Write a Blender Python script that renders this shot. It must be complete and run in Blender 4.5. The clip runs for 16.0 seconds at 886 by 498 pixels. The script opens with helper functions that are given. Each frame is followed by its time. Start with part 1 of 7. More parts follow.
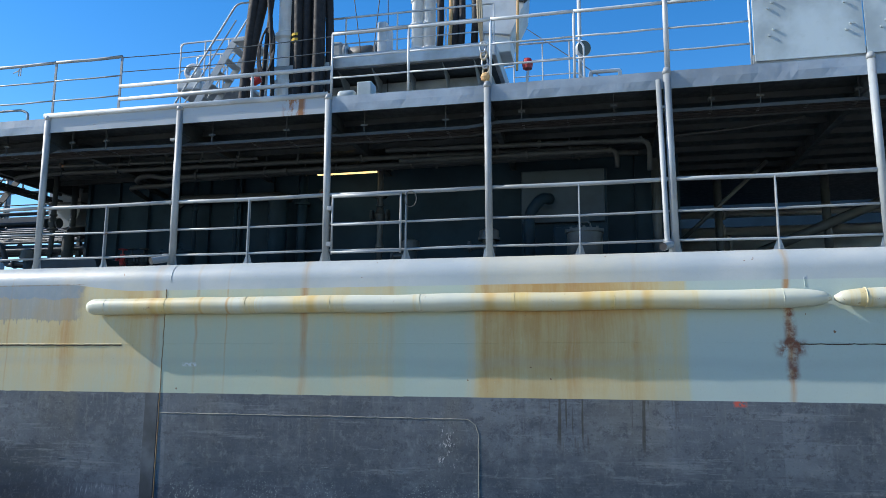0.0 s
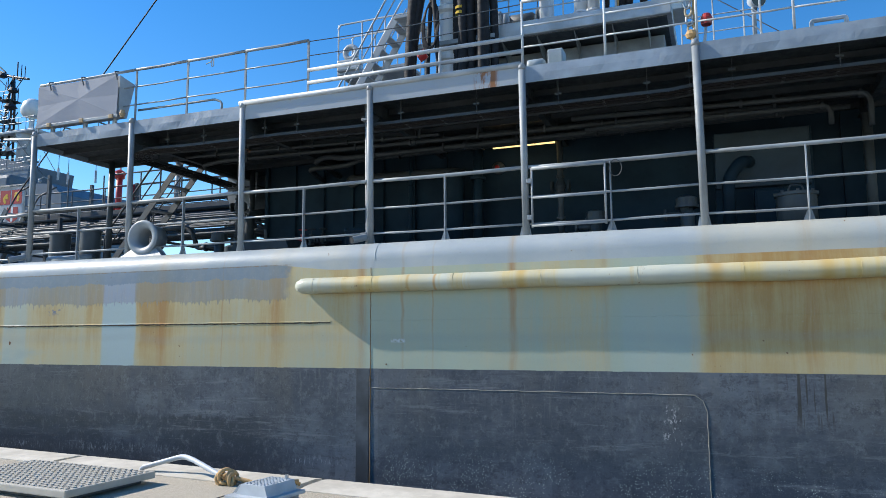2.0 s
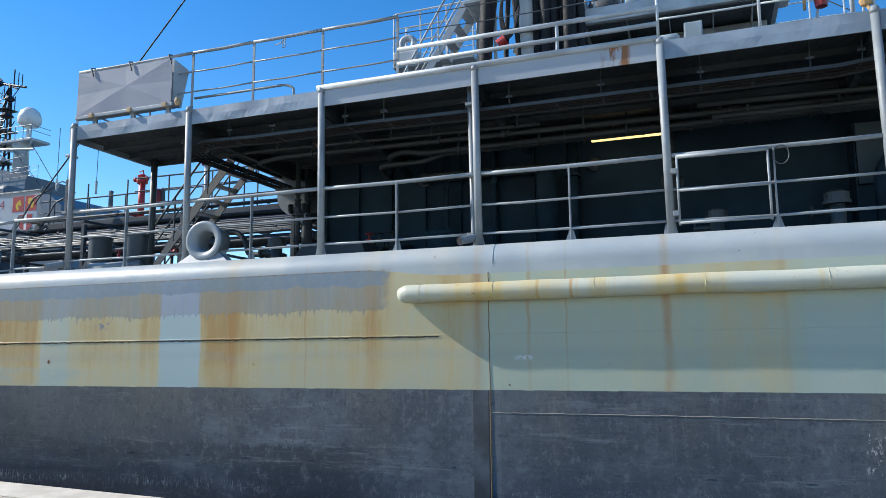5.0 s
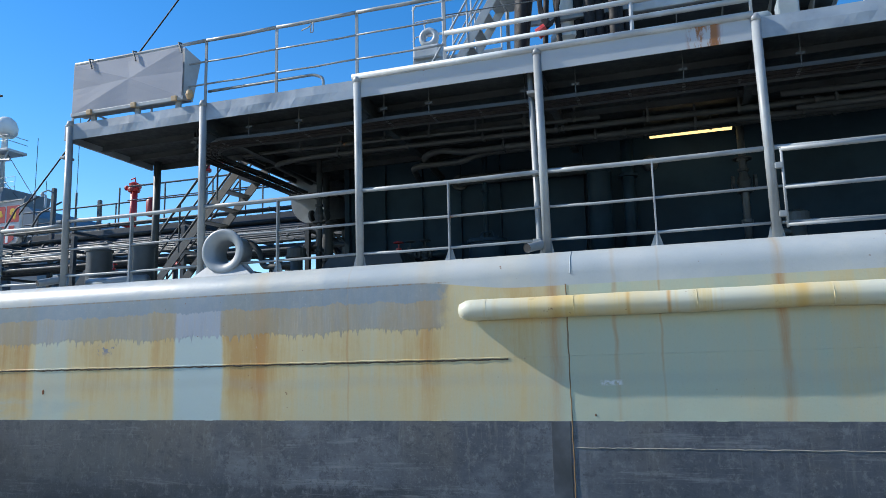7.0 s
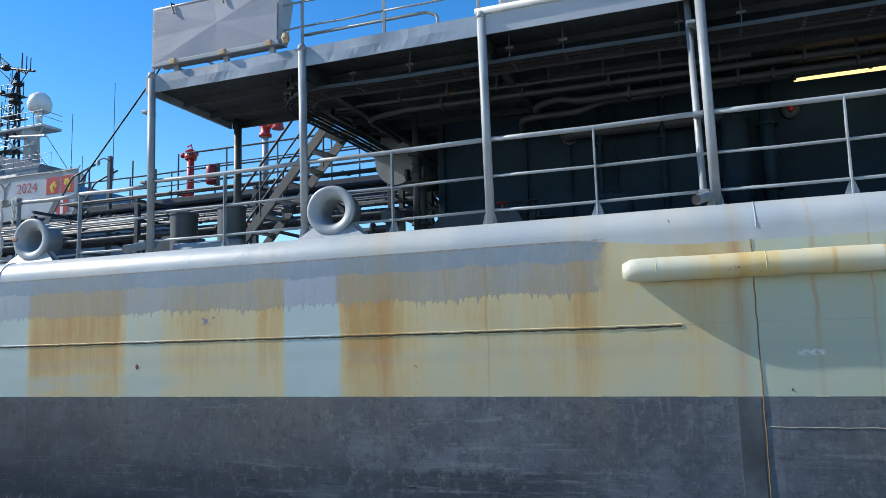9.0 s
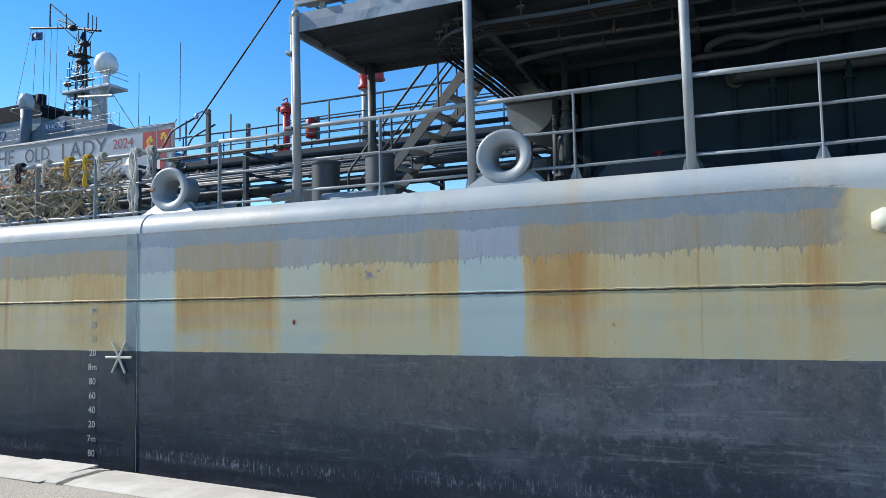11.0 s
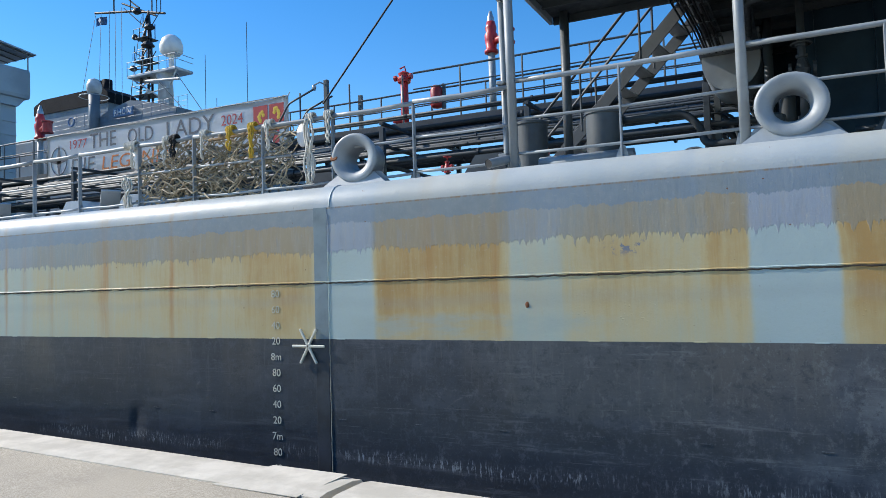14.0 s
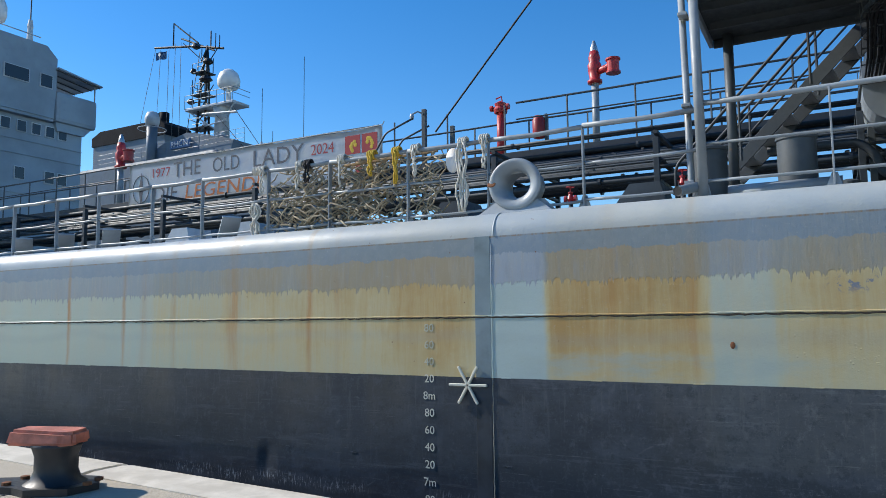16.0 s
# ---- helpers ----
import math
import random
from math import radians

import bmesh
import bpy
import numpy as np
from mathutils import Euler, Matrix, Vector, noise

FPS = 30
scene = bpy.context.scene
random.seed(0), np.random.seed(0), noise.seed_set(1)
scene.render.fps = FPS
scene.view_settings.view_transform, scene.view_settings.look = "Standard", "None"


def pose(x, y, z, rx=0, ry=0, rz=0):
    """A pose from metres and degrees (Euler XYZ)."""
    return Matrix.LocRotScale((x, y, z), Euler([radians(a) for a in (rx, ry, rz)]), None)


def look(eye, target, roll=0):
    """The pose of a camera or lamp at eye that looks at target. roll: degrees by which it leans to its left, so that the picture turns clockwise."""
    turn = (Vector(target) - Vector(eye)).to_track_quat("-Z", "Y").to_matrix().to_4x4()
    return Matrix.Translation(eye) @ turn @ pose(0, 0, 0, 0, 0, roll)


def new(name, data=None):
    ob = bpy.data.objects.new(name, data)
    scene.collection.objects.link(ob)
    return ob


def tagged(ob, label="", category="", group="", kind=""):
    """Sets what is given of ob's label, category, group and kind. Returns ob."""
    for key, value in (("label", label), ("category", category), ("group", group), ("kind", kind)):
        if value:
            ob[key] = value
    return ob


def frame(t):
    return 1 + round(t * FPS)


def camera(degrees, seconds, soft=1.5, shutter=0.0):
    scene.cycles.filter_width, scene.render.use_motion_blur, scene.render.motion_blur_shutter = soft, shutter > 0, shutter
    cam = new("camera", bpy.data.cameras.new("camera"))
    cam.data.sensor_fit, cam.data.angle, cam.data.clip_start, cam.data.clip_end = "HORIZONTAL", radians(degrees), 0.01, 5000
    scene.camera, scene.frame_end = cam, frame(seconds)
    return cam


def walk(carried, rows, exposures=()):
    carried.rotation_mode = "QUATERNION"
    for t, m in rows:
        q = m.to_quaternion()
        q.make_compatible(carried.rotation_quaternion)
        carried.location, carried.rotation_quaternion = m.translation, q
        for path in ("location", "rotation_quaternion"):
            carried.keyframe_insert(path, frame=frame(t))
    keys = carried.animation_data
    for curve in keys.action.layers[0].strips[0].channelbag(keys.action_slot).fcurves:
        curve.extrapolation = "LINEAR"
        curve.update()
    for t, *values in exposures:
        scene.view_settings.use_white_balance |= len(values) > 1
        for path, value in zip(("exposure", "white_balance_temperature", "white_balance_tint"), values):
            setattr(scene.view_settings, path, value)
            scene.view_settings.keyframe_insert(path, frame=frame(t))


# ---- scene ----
cam = camera(62.9, 16.0, soft=0.8)
PATH = [
    (0, (0.027, 0.032, 1.929), (-0.394, 1.962, 2.241), 0.3),
    (0.5, (-0.272, -0.11, 1.955), (-0.801, 1.798, 2.238), 0.2),
    (1, (-0.629, -0.15, 1.946), (-1.258, 1.732, 2.197), 0.0),
    (1.5, (-1.016, -0.156, 1.948), (-1.705, 1.707, 2.183), -0.1),
    (2, (-1.399, -0.175, 1.969), (-2.102, 1.682, 2.206), -0.3),
    (2.5, (-1.786, -0.083, 1.962), (-2.468, 1.781, 2.208), -0.4),
    (3, (-2.172, 0.004, 1.962), (-2.826, 1.877, 2.219), -0.6),
    (3.5, (-2.576, 0.095, 1.98), (-3.215, 1.972, 2.241), -0.9),
    (4, (-2.971, 0.274, 1.966), (-3.618, 2.149, 2.226), -1.2),
    (4.5, (-3.357, 0.428, 1.976), (-4.016, 2.298, 2.239), -0.9),
    (4.7, (-3.486, 0.501, 1.977), (-4.156, 2.367, 2.246), -0.6),
    (7, (-5.084, 1.518, 2.169), (-5.697, 3.397, 2.475), -1.4),
    (7.5, (-5.458, 1.688, 2.143), (-6.069, 3.569, 2.439), -2.2),
    (8, (-5.911, 1.805, 2.159), (-6.525, 3.69, 2.427), -2.5),
    (8.5, (-6.328, 1.955, 2.134), (-6.965, 3.834, 2.389), -2.1),
    (9, (-6.768, 2.074, 2.133), (-7.438, 3.943, 2.375), -1.7),
    (9.2, (-6.913, 2.123, 2.132), (-7.602, 3.985, 2.377), -1.1),
    (11.3, (-8.787, 2.144, 2.081), (-9.585, 3.974, 2.207), -1.4),
    (11.5, (-8.942, 2.17, 2.076), (-9.751, 3.995, 2.193), -1.6),
    (12, (-9.369, 2.222, 2.107), (-10.198, 4.038, 2.218), -1.9),
    (12.5, (-9.786, 2.299, 2.093), (-10.639, 4.105, 2.203), -2.0),
    (13, (-10.234, 2.341, 2.102), (-11.107, 4.137, 2.202), -2.1),
    (13.5, (-10.695, 2.319, 2.139), (-11.579, 4.111, 2.23), -1.9),
    (14, (-11.147, 2.319, 2.125), (-12.029, 4.112, 2.22), -1.7),
    (14.5, (-11.601, 2.28, 2.125), (-12.481, 4.072, 2.246), -1.7),
    (15, (-12.052, 2.237, 2.157), (-12.944, 4.02, 2.317), -1.6),
    (15.5, (-12.494, 2.206, 2.147), (-13.414, 3.971, 2.338), -1.2),
    (16, (-12.882, 2.102, 2.142), (-13.828, 3.853, 2.338), -0.6),
]
walk(cam, [(t, look(eye, target, roll)) for t, eye, target, roll in PATH],
     exposures=[(0, 0.48), (2, 0.36), (5, 0.39), (9, 0.43), (12, 0.40), (14, 0.36), (15, 0.28), (16, 0.20)])


# ---- light ----
SUN_WAY = Vector((1.57, 0.26, -1.17)).normalized()
world = bpy.data.worlds.new("sky")
scene.world = world
world.use_nodes = True
wn = world.node_tree
sky = wn.nodes.new("ShaderNodeTexSky")
sky.sky_type = "NISHITA"
sky.sun_disc = False
sky.sun_elevation = math.asin(-SUN_WAY.z)
sky.sun_rotation = math.atan2(-SUN_WAY.x, -SUN_WAY.y)
sky.air_density, sky.dust_density, sky.ozone_density = 1.0, 0.05, 2.5
wn.nodes["Background"].inputs[1].default_value = 0.15
tone = wn.nodes.new("ShaderNodeHueSaturation")
tone.inputs["Saturation"].default_value = 1.38
tone.inputs["Hue"].default_value = 0.504
wn.links.new(sky.outputs[0], tone.inputs["Color"])
wn.links.new(tone.outputs[0], wn.nodes["Background"].inputs[0])
sun = new("sun", bpy.data.lights.new("sun", "SUN"))
sun.data.energy, sun.data.angle, sun.data.color = 5.0, radians(0.53), (1.0, 0.95, 0.87)
sun.matrix_world = look((0, 0, 60), Vector((0, 0, 60)) + SUN_WAY)

# ---- materials ----


class Mat:
    """A small wrapper that keeps node code short."""

    def __init__(self, name, base=(0.5, 0.5, 0.5), rough=0.5, metal=0.0):
        self.m = bpy.data.materials.new(name)
        self.m.use_nodes = True
        self.t = self.m.node_tree
        self.b = self.t.nodes["Principled BSDF"]
        self.b.inputs["Base Color"].default_value = (*base, 1)
        self.b.inputs["Roughness"].default_value = rough
        self.b.inputs["Metallic"].default_value = metal
        self.pos = self.node("ShaderNodeNewGeometry").outputs["Position"]

    def node(self, kind, **sockets):
        n = self.t.nodes.new(kind)
        for key, value in sockets.items():
            self.put(n.inputs[key], value)
        return n

    def put(self, socket, value):
        if isinstance(value, bpy.types.NodeSocket):
            self.t.links.new(value, socket)
        elif isinstance(value, tuple) and len(value) == 3 and socket.type == "RGBA":
            socket.default_value = (*value, 1)
        else:
            socket.default_value = value

    def math(self, op, a, b=0.0, c=0.0, clamp=False):
        n = self.t.nodes.new("ShaderNodeMath")
        n.operation, n.use_clamp = op, clamp
        for k, v in enumerate((a, b, c)):
            self.put(n.inputs[k], v)
        return n.outputs[0]

    def xyz(self, where=None):
        n = self.node("ShaderNodeSeparateXYZ")
        self.put(n.inputs[0], where or self.pos)
        return n.outputs[0], n.outputs[1], n.outputs[2]

    def scaled(self, x=1.0, y=1.0, z=1.0, where=None):
        n = self.node("ShaderNodeMapping")
        self.put(n.inputs["Vector"], where or self.pos)
        n.inputs["Scale"].default_value = (x, y, z)
        return n.outputs[0]

    def noise(self, scale=5.0, detail=4.0, rough=0.55, where=None):
        n = self.node("ShaderNodeTexNoise", Scale=scale, Detail=detail, Roughness=rough)
        self.put(n.inputs["Vector"], where or self.pos)
        return n.outputs["Fac"]

    def ramp(self, value, lo, hi, a=0.0, b=1.0, smooth=True):
        n = self.t.nodes.new("ShaderNodeMapRange")
        n.interpolation_type = "SMOOTHSTEP" if smooth else "LINEAR"
        for k, v in enumerate((value, lo, hi, a, b)):
            self.put(n.inputs[k], v)
        return n.outputs[0]

    def mix(self, fac, a, b):
        n = self.t.nodes.new("ShaderNodeMix")
        n.data_type = "RGBA"
        self.put(n.inputs[0], fac)
        self.put(n.inputs[6], a)
        self.put(n.inputs[7], b)
        return n.outputs[2]

    def band(self, value, lo, hi, soft):
        """1 between lo and hi, with soft borders."""
        up = self.ramp(value, lo - soft, lo + soft)
        down = self.ramp(value, hi - soft, hi + soft, 1.0, 0.0)
        return self.math("MULTIPLY", up, down)

    def colour(self, value):
        self.put(self.b.inputs["Base Color"], value)
        return self

    def rough(self, value):
        self.put(self.b.inputs["Roughness"], value)
        return self

    def bump(self, height, strength=0.3, distance=0.01):
        n = self.node("ShaderNodeBump", Strength=strength, Distance=distance)
        self.put(n.inputs["Height"], height)
        self.put(self.b.inputs["Normal"], n.outputs[0])
        return self


def painted(name, base, rough=0.45, rust=0.15, wear=0.12, scale=1.0):
    """Marine paint on steel: cloudy tone, fine grime and a few rust specks."""
    m = Mat(name, base, rough)
    cloud = m.noise(1.3 * scale, 5)
    grime = m.noise(9.0 * scale, 6, 0.65)
    dark = tuple(c * (1 - 2.2 * wear) for c in base)
    light = tuple(min(1, c * (1 + wear)) for c in base)
    c = m.mix(m.ramp(cloud, 0.35, 0.65), dark, light)
    c = m.mix(m.ramp(grime, 0.55, 0.8, 0, 0.35), c, tuple(k * 0.6 for k in base))
    if rust:
        speck = m.math("MULTIPLY", m.ramp(m.noise(3.1, 7, 0.7), 0.66, 0.74), m.ramp(m.noise(0.7, 2), 0.5, 0.62))
        c = m.mix(m.math("MULTIPLY", speck, rust * 4, clamp=True), c, (0.22, 0.09, 0.03))
    m.colour(c)
    m.rough(m.ramp(grime, 0.3, 0.7, rough - 0.08, rough + 0.14))
    m.bump(m.noise(14 * scale, 5, 0.6), 0.12, 0.006)
    return m.m


grey = painted("grey_paint", (0.28, 0.315, 0.34), 0.42, 0.1)
grey_light = painted("light_grey_paint", (0.47, 0.51, 0.54), 0.42, 0.12)
grey_rail = painted("rail_paint", (0.275, 0.305, 0.325), 0.45, 0.25)
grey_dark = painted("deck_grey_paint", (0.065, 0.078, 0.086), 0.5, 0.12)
# deckhouse greys, their colour darkened for the gloom under the upper deck
grey_house_shaded = painted("bulkhead_shaded", (0.016, 0.036, 0.054), 0.5, 0.06)
grey_house_shaded.node_tree.nodes["Principled BSDF"].inputs["Specular IOR Level"].default_value = 0.12
grey_panel_shaded = painted("panel_shaded", (0.021, 0.042, 0.06), 0.45, 0.06)
# deckhead grey with the shade below the upper deck put into it
grey_under_shaded = painted("deckhead_shaded", (0.036, 0.046, 0.054), 0.5, 0.2)
grey_deck = painted("deck_coating", (0.045, 0.05, 0.05), 0.7, 0.3)
grey_fascia = painted("fascia_paint", (0.26, 0.315, 0.375), 0.42, 0.2)


def fascia_coat():
    m = Mat("rusty_fascia_paint", (0.42, 0.46, 0.49), 0.42)
    x, y, z = m.xyz()
    c = m.mix(m.noise(1.5, 5), (0.32, 0.36, 0.40), (0.40, 0.43, 0.46))
    run = m.math("MULTIPLY", m.band(x, -4.78, -4.42, 0.05), m.ramp(m.noise(9, 5, 0.7, m.scaled(1, 1, 0.25)), 0.44, 0.56))
    c = m.mix(run, c, (0.26, 0.11, 0.035))
    speck = m.math("MULTIPLY", m.ramp(m.noise(6, 6, 0.7), 0.62, 0.7), m.ramp(m.noise(1.1, 2), 0.52, 0.62))
    m.colour(m.mix(speck, c, (0.24, 0.10, 0.04)))
    m.bump(m.noise(8, 4), 0.15, 0.008)
    return m.m


fascia_old = fascia_coat()
funnel_black = painted("funnel_black", (0.008, 0.011, 0.016), 0.65, 0.0)
funnel_black.node_tree.nodes["Principled BSDF"].inputs["Specular IOR Level"].default_value = 0.08
# dark pipe paint, made darker still for shade below the catwalk
pipe_grey_shaded = painted("pipe_paint_shaded", (0.036, 0.045, 0.052), 0.58, 0.25)
ship_grey = painted("far_ship_paint", (0.25, 0.32, 0.38), 0.5, 0.05, 0.08, 0.3)
sister_paint = painted("sister_ship_paint", (0.115, 0.16, 0.205), 0.5, 0.05, 0.08, 0.3)
red_paint = painted("fire_red_paint", (0.42, 0.03, 0.03), 0.4, 0.0, 0.15)
black_paint = painted("black_paint", (0.02, 0.021, 0.024), 0.45, 0.05)
rubber = painted("black_rubber", (0.012, 0.012, 0.014), 0.75, 0.0)
white_paint = painted("white_paint", (0.72, 0.73, 0.72), 0.4, 0.03, 0.06)
pale_blue = painted("pale_blue_paint", (0.40, 0.475, 0.51), 0.42, 0.08)
galvanised = Mat("galvanised_steel", (0.42, 0.44, 0.45), 0.42, 0.75)
galvanised.colour(galvanised.mix(galvanised.noise(30, 5), (0.33, 0.35, 0.36), (0.52, 0.53, 0.54)))
galvanised = galvanised.m


def plain(name, base, rough=0.6, var=0.15, scale=8.0):
    m = Mat(name, base, rough)
    m.colour(m.mix(m.noise(scale, 5), tuple(c * (1 - var) for c in base), tuple(min(1, c * (1 + var)) for c in base)))
    m.bump(m.noise(scale * 5, 4), 0.2, 0.004)
    return m.m


rope_white = plain("white_rope", (0.55, 0.53, 0.47), 0.9, 0.25, 40)
rope_tan = plain("tan_rope", (0.37, 0.31, 0.215), 0.9, 0.3, 30)
rope_yellow = plain("yellow_rope", (0.55, 0.36, 0.04), 0.85, 0.2, 30)
rope_orange = plain("orange_rope", (0.52, 0.33, 0.15), 0.85, 0.25, 40)
wood = plain("weathered_wood", (0.42, 0.30, 0.17), 0.7, 0.25, 12)
cloth = plain("banner_cloth", (0.80, 0.79, 0.78), 0.75, 0.04, 0.9)
canvas = plain("grey_canvas", (0.28, 0.30, 0.35), 0.75, 0.08, 1.2)
ink_grey = plain("banner_ink_grey", (0.12, 0.12, 0.13), 0.8, 0.1)
ink_red = plain("banner_ink_red", (0.40, 0.06, 0.06), 0.8, 0.1)
ink_orange = plain("banner_ink_orange", (0.55, 0.17, 0.05), 0.8, 0.1)
ink_gold = plain("banner_ink_gold", (0.65, 0.42, 0.05), 0.8, 0.1)
flag_blue = plain("flag_blue", (0.10, 0.19, 0.34), 0.8, 0.1)
mark_paint = plain("mark_paint", (0.58, 0.56, 0.47), 0.6, 0.15)
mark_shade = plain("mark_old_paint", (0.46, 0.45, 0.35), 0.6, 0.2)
glass_dark = Mat("dark_glass", (0.03, 0.035, 0.04), 0.08).m
rust_mat = plain("rust", (0.20, 0.075, 0.03), 0.85, 0.4, 25)
tube_glow = Mat("fluorescent_tube", (0.9, 0.8, 0.5), 0.4)
tube_glow.b.inputs["Emission Color"].default_value = (1.0, 0.72, 0.30, 1)
tube_glow.b.inputs["Emission Strength"].default_value = 1.1
tube_glow = tube_glow.m


# hull paint above the black line: faded grey-green, run-off stains that hang from the gunwale
HULL_Y, DECK_Z, BLACK_Z, SEAM_Z, ROOF_LO, ROOF_HI = 9.70, 3.405, 1.485, 2.18, 5.77, 6.03


def along(m, x, rows):
    """A value that runs from row to row (x, value) along the hull."""
    lo, hi = rows[0][0], rows[-1][0]
    n = m.t.nodes.new("ShaderNodeValToRGB")
    e = n.color_ramp.elements
    while len(e) < len(rows):
        e.new(0.5)
    for k, (at, v) in enumerate(rows):
        e[k].position = (at - lo) / (hi - lo)
        e[k].color = (v, v, v, 1)
    m.put(n.inputs[0], m.ramp(x, lo, hi, smooth=False))
    return n.outputs[0]


# how much ochre run-off each stretch of the side carries
OCHRE_AFT = [(-32, 0.22), (-25, 0.14), (-22.8, 0.15), (-21.2, 0.28), (-20.4, 0.48), (-19.3, 0.5), (-18.2, 0.58), (-17.6, 0.72), (-16.6, 0.66), (-16.36, 0.0), (-15.78, 0.0), (-15.64, 0.92), (-15.0, 0.78), (-14.2, 0.95), (-14.08, 0.88), (-13.98, 0.36), (-13.5, 0.22), (-13.2, 0.48), (-12.75, 0.62), (-12.2, 0.46), (-11.7, 0.78), (-11.62, 0.66), (-11.56, 0.0), (-10.86, 0.0), (-10.76, 0.92), (-10.2, 0.92), (-9.8, 0.6), (-9.0, 0.5)]
OCHRE_FORE = [(-9.0, 0.5), (-8.7, 0.4), (-8.2, 0.5), (-7.85, 0.7), (-7.6, 0.42), (-6.9, 0.52), (-6.5, 0.46), (-6.36, 0.24), (-6.26, 0.10), (-4.4, 0.14), (-3.5, 0.24), (-2.85, 0.24), (-2.75, 0.10), (-1.80, 0.04), (-1.50, 0.9), (-0.9, 0.78), (-0.2, 0.86), (0.35, 0.7), (0.8, 0.42), (1.3, 0.14), (2.0, 0.05), (6.0, 0.0)]
RUST_RUNS = ((-4.1, 0.07, 0.95), (-6.46, 0.10, 0.75), (-5.78, 0.035, 0.6), (-5.3, 0.02, 0.5), (-2.82, 0.06, 0.3), (-10.27, 0.13, 0.75), (-9.02, 0.018, 0.6), (-8.0, 0.12, 0.4), (-24.0, 0.06, 1.3), (-22.65, 0.06, 0.95), (-22.2, 0.1, 0.4), (-21.55, 0.09, 0.6), (-20.35, 0.16, 0.85), (-19.0, 0.06, 1.0), (-18.55, 0.07, 0.4), (-14.15, 0.05, 0.5), (-15.0, 0.12, 0.3), (-0.33, 0.13, 0.55), (-1.5, 0.06, 0.3), (0.45, 0.05, 0.4), (2.29, 0.055, 1.3))


def hull_paint():
    m = Mat("topside_paint", (0.4, 0.45, 0.44), 0.38)
    m.b.inputs["Specular IOR Level"].default_value = 0.42
    x, y, z = m.xyz()
    wob = m.math("MULTIPLY", m.math("SUBTRACT", m.noise(2.2, 4), 0.5), 0.09)
    xs = m.math("ADD", x, wob)
    line = m.node("ShaderNodeCombineXYZ")
    m.put(line.inputs[0], xs)
    m.put(line.inputs[2], m.math("MULTIPLY", z, 0.06))
    fine = m.noise(3.3, 5, 0.65, line.outputs[0])
    hairs = m.noise(22, 4, 0.7, line.outputs[0])
    cloud = m.noise(1.1, 6, 0.65)
    mottle = m.noise(7, 6, 0.7)
    # run-off stain: set along the side, broken up by streaks and clouds
    aft = m.ramp(x, -9.01, -8.99, 1.0, 0.0, smooth=False)
    stain = m.math("ADD", m.math("MULTIPLY", along(m, xs, OCHRE_AFT), aft), m.math("MULTIPLY", along(m, xs, OCHRE_FORE), m.math("SUBTRACT", 1.0, aft)))
    vary = m.math("ADD", m.ramp(fine, 0.25, 0.75, -0.24, 0.24, smooth=False), m.ramp(cloud, 0.3, 0.7, -0.17, 0.17, smooth=False))
    vary = m.math("ADD", vary, m.ramp(hairs, 0.3, 0.7, -0.10, 0.10, smooth=False))
    stain = m.math("ADD", stain, m.math("MULTIPLY", vary, m.ramp(stain, 0.0, 0.3, 0.25, 1.0)), clamp=True)
    low = m.ramp(m.math("ADD", z, m.math("MULTIPLY", m.noise(1.7, 4, 0.6), 0.5)), 1.65, 2.35, 0.68, 1.0)
    stain = m.math("MULTIPLY", stain, low)
    bare = m.mix(m.ramp(m.noise(0.6, 4), 0.35, 0.65), (0.40, 0.44, 0.335), (0.38, 0.445, 0.36))
    tone = m.t.nodes.new("ShaderNodeValToRGB")
    e = tone.color_ramp.elements
    e[0].position, e[0].color = 0.0, (0, 0, 0, 1)
    e[1].position, e[1].color = 1.0, (0.41, 0.25, 0.085, 1)
    for at, c in ((0.25, (0.45, 0.435, 0.30, 1)), (0.5, (0.49, 0.41, 0.23, 1)), (0.75, (0.46, 0.335, 0.15, 1))):
        e.new(at).color = c
    e[0].color = e[1].color
    m.put(tone.inputs[0], stain)
    c = m.mix(m.ramp(stain, 0.02, 0.3), bare, tone.outputs[0])
    # washed columns of the old pale blue
    washed = 0.0
    for lo, hi, k in ((-11.57, -10.83, 1.0), (-16.40, -15.72, 0.85), (-2.6, -1.64, 0.3), (1.1, 9.0, 0.75), (-27.0, -22.0, 0.35), (-13.98, -13.4, 0.35)):
        washed = m.math("ADD", washed, m.math("MULTIPLY", m.band(xs, lo, hi, 0.03), k), clamp=True)
    washed = m.math("MULTIPLY", washed, m.ramp(cloud, 0.2, 0.5, 0.7, 1.0))
    c = m.mix(washed, c, (0.38, 0.465, 0.455))
    scoured = m.math("MULTIPLY", m.band(m.math("ADD", z, m.math("MULTIPLY", mottle, 0.15)), 1.56, 1.84, 0.05), m.math("MULTIPLY", m.band(x, -15.9, -13.0, 0.5), m.ramp(m.noise(1.8, 5, 0.6, m.scaled(0.5, 1, 1.6)), 0.42, 0.6, 0, 0.7)))
    c = m.mix(scoured, c, (0.35, 0.40, 0.36))
    # narrow rust runs
    runs = 0.0
    for at, half, k in RUST_RUNS:
        one = m.band(xs, at - half * 0.6, at + half * 0.6, half * 0.6)
        runs = m.math("ADD", runs, m.math("MULTIPLY", one, k))
    runs = m.math("MULTIPLY", runs, m.math("MULTIPLY", m.ramp(z, 1.4, 2.4, 0.5, 1.0), m.ramp(hairs, 0.3, 0.7, 0.45, 1.0)), clamp=True)
    c = m.mix(m.math("MULTIPLY", runs, 0.85), c, (0.40, 0.17, 0.038))
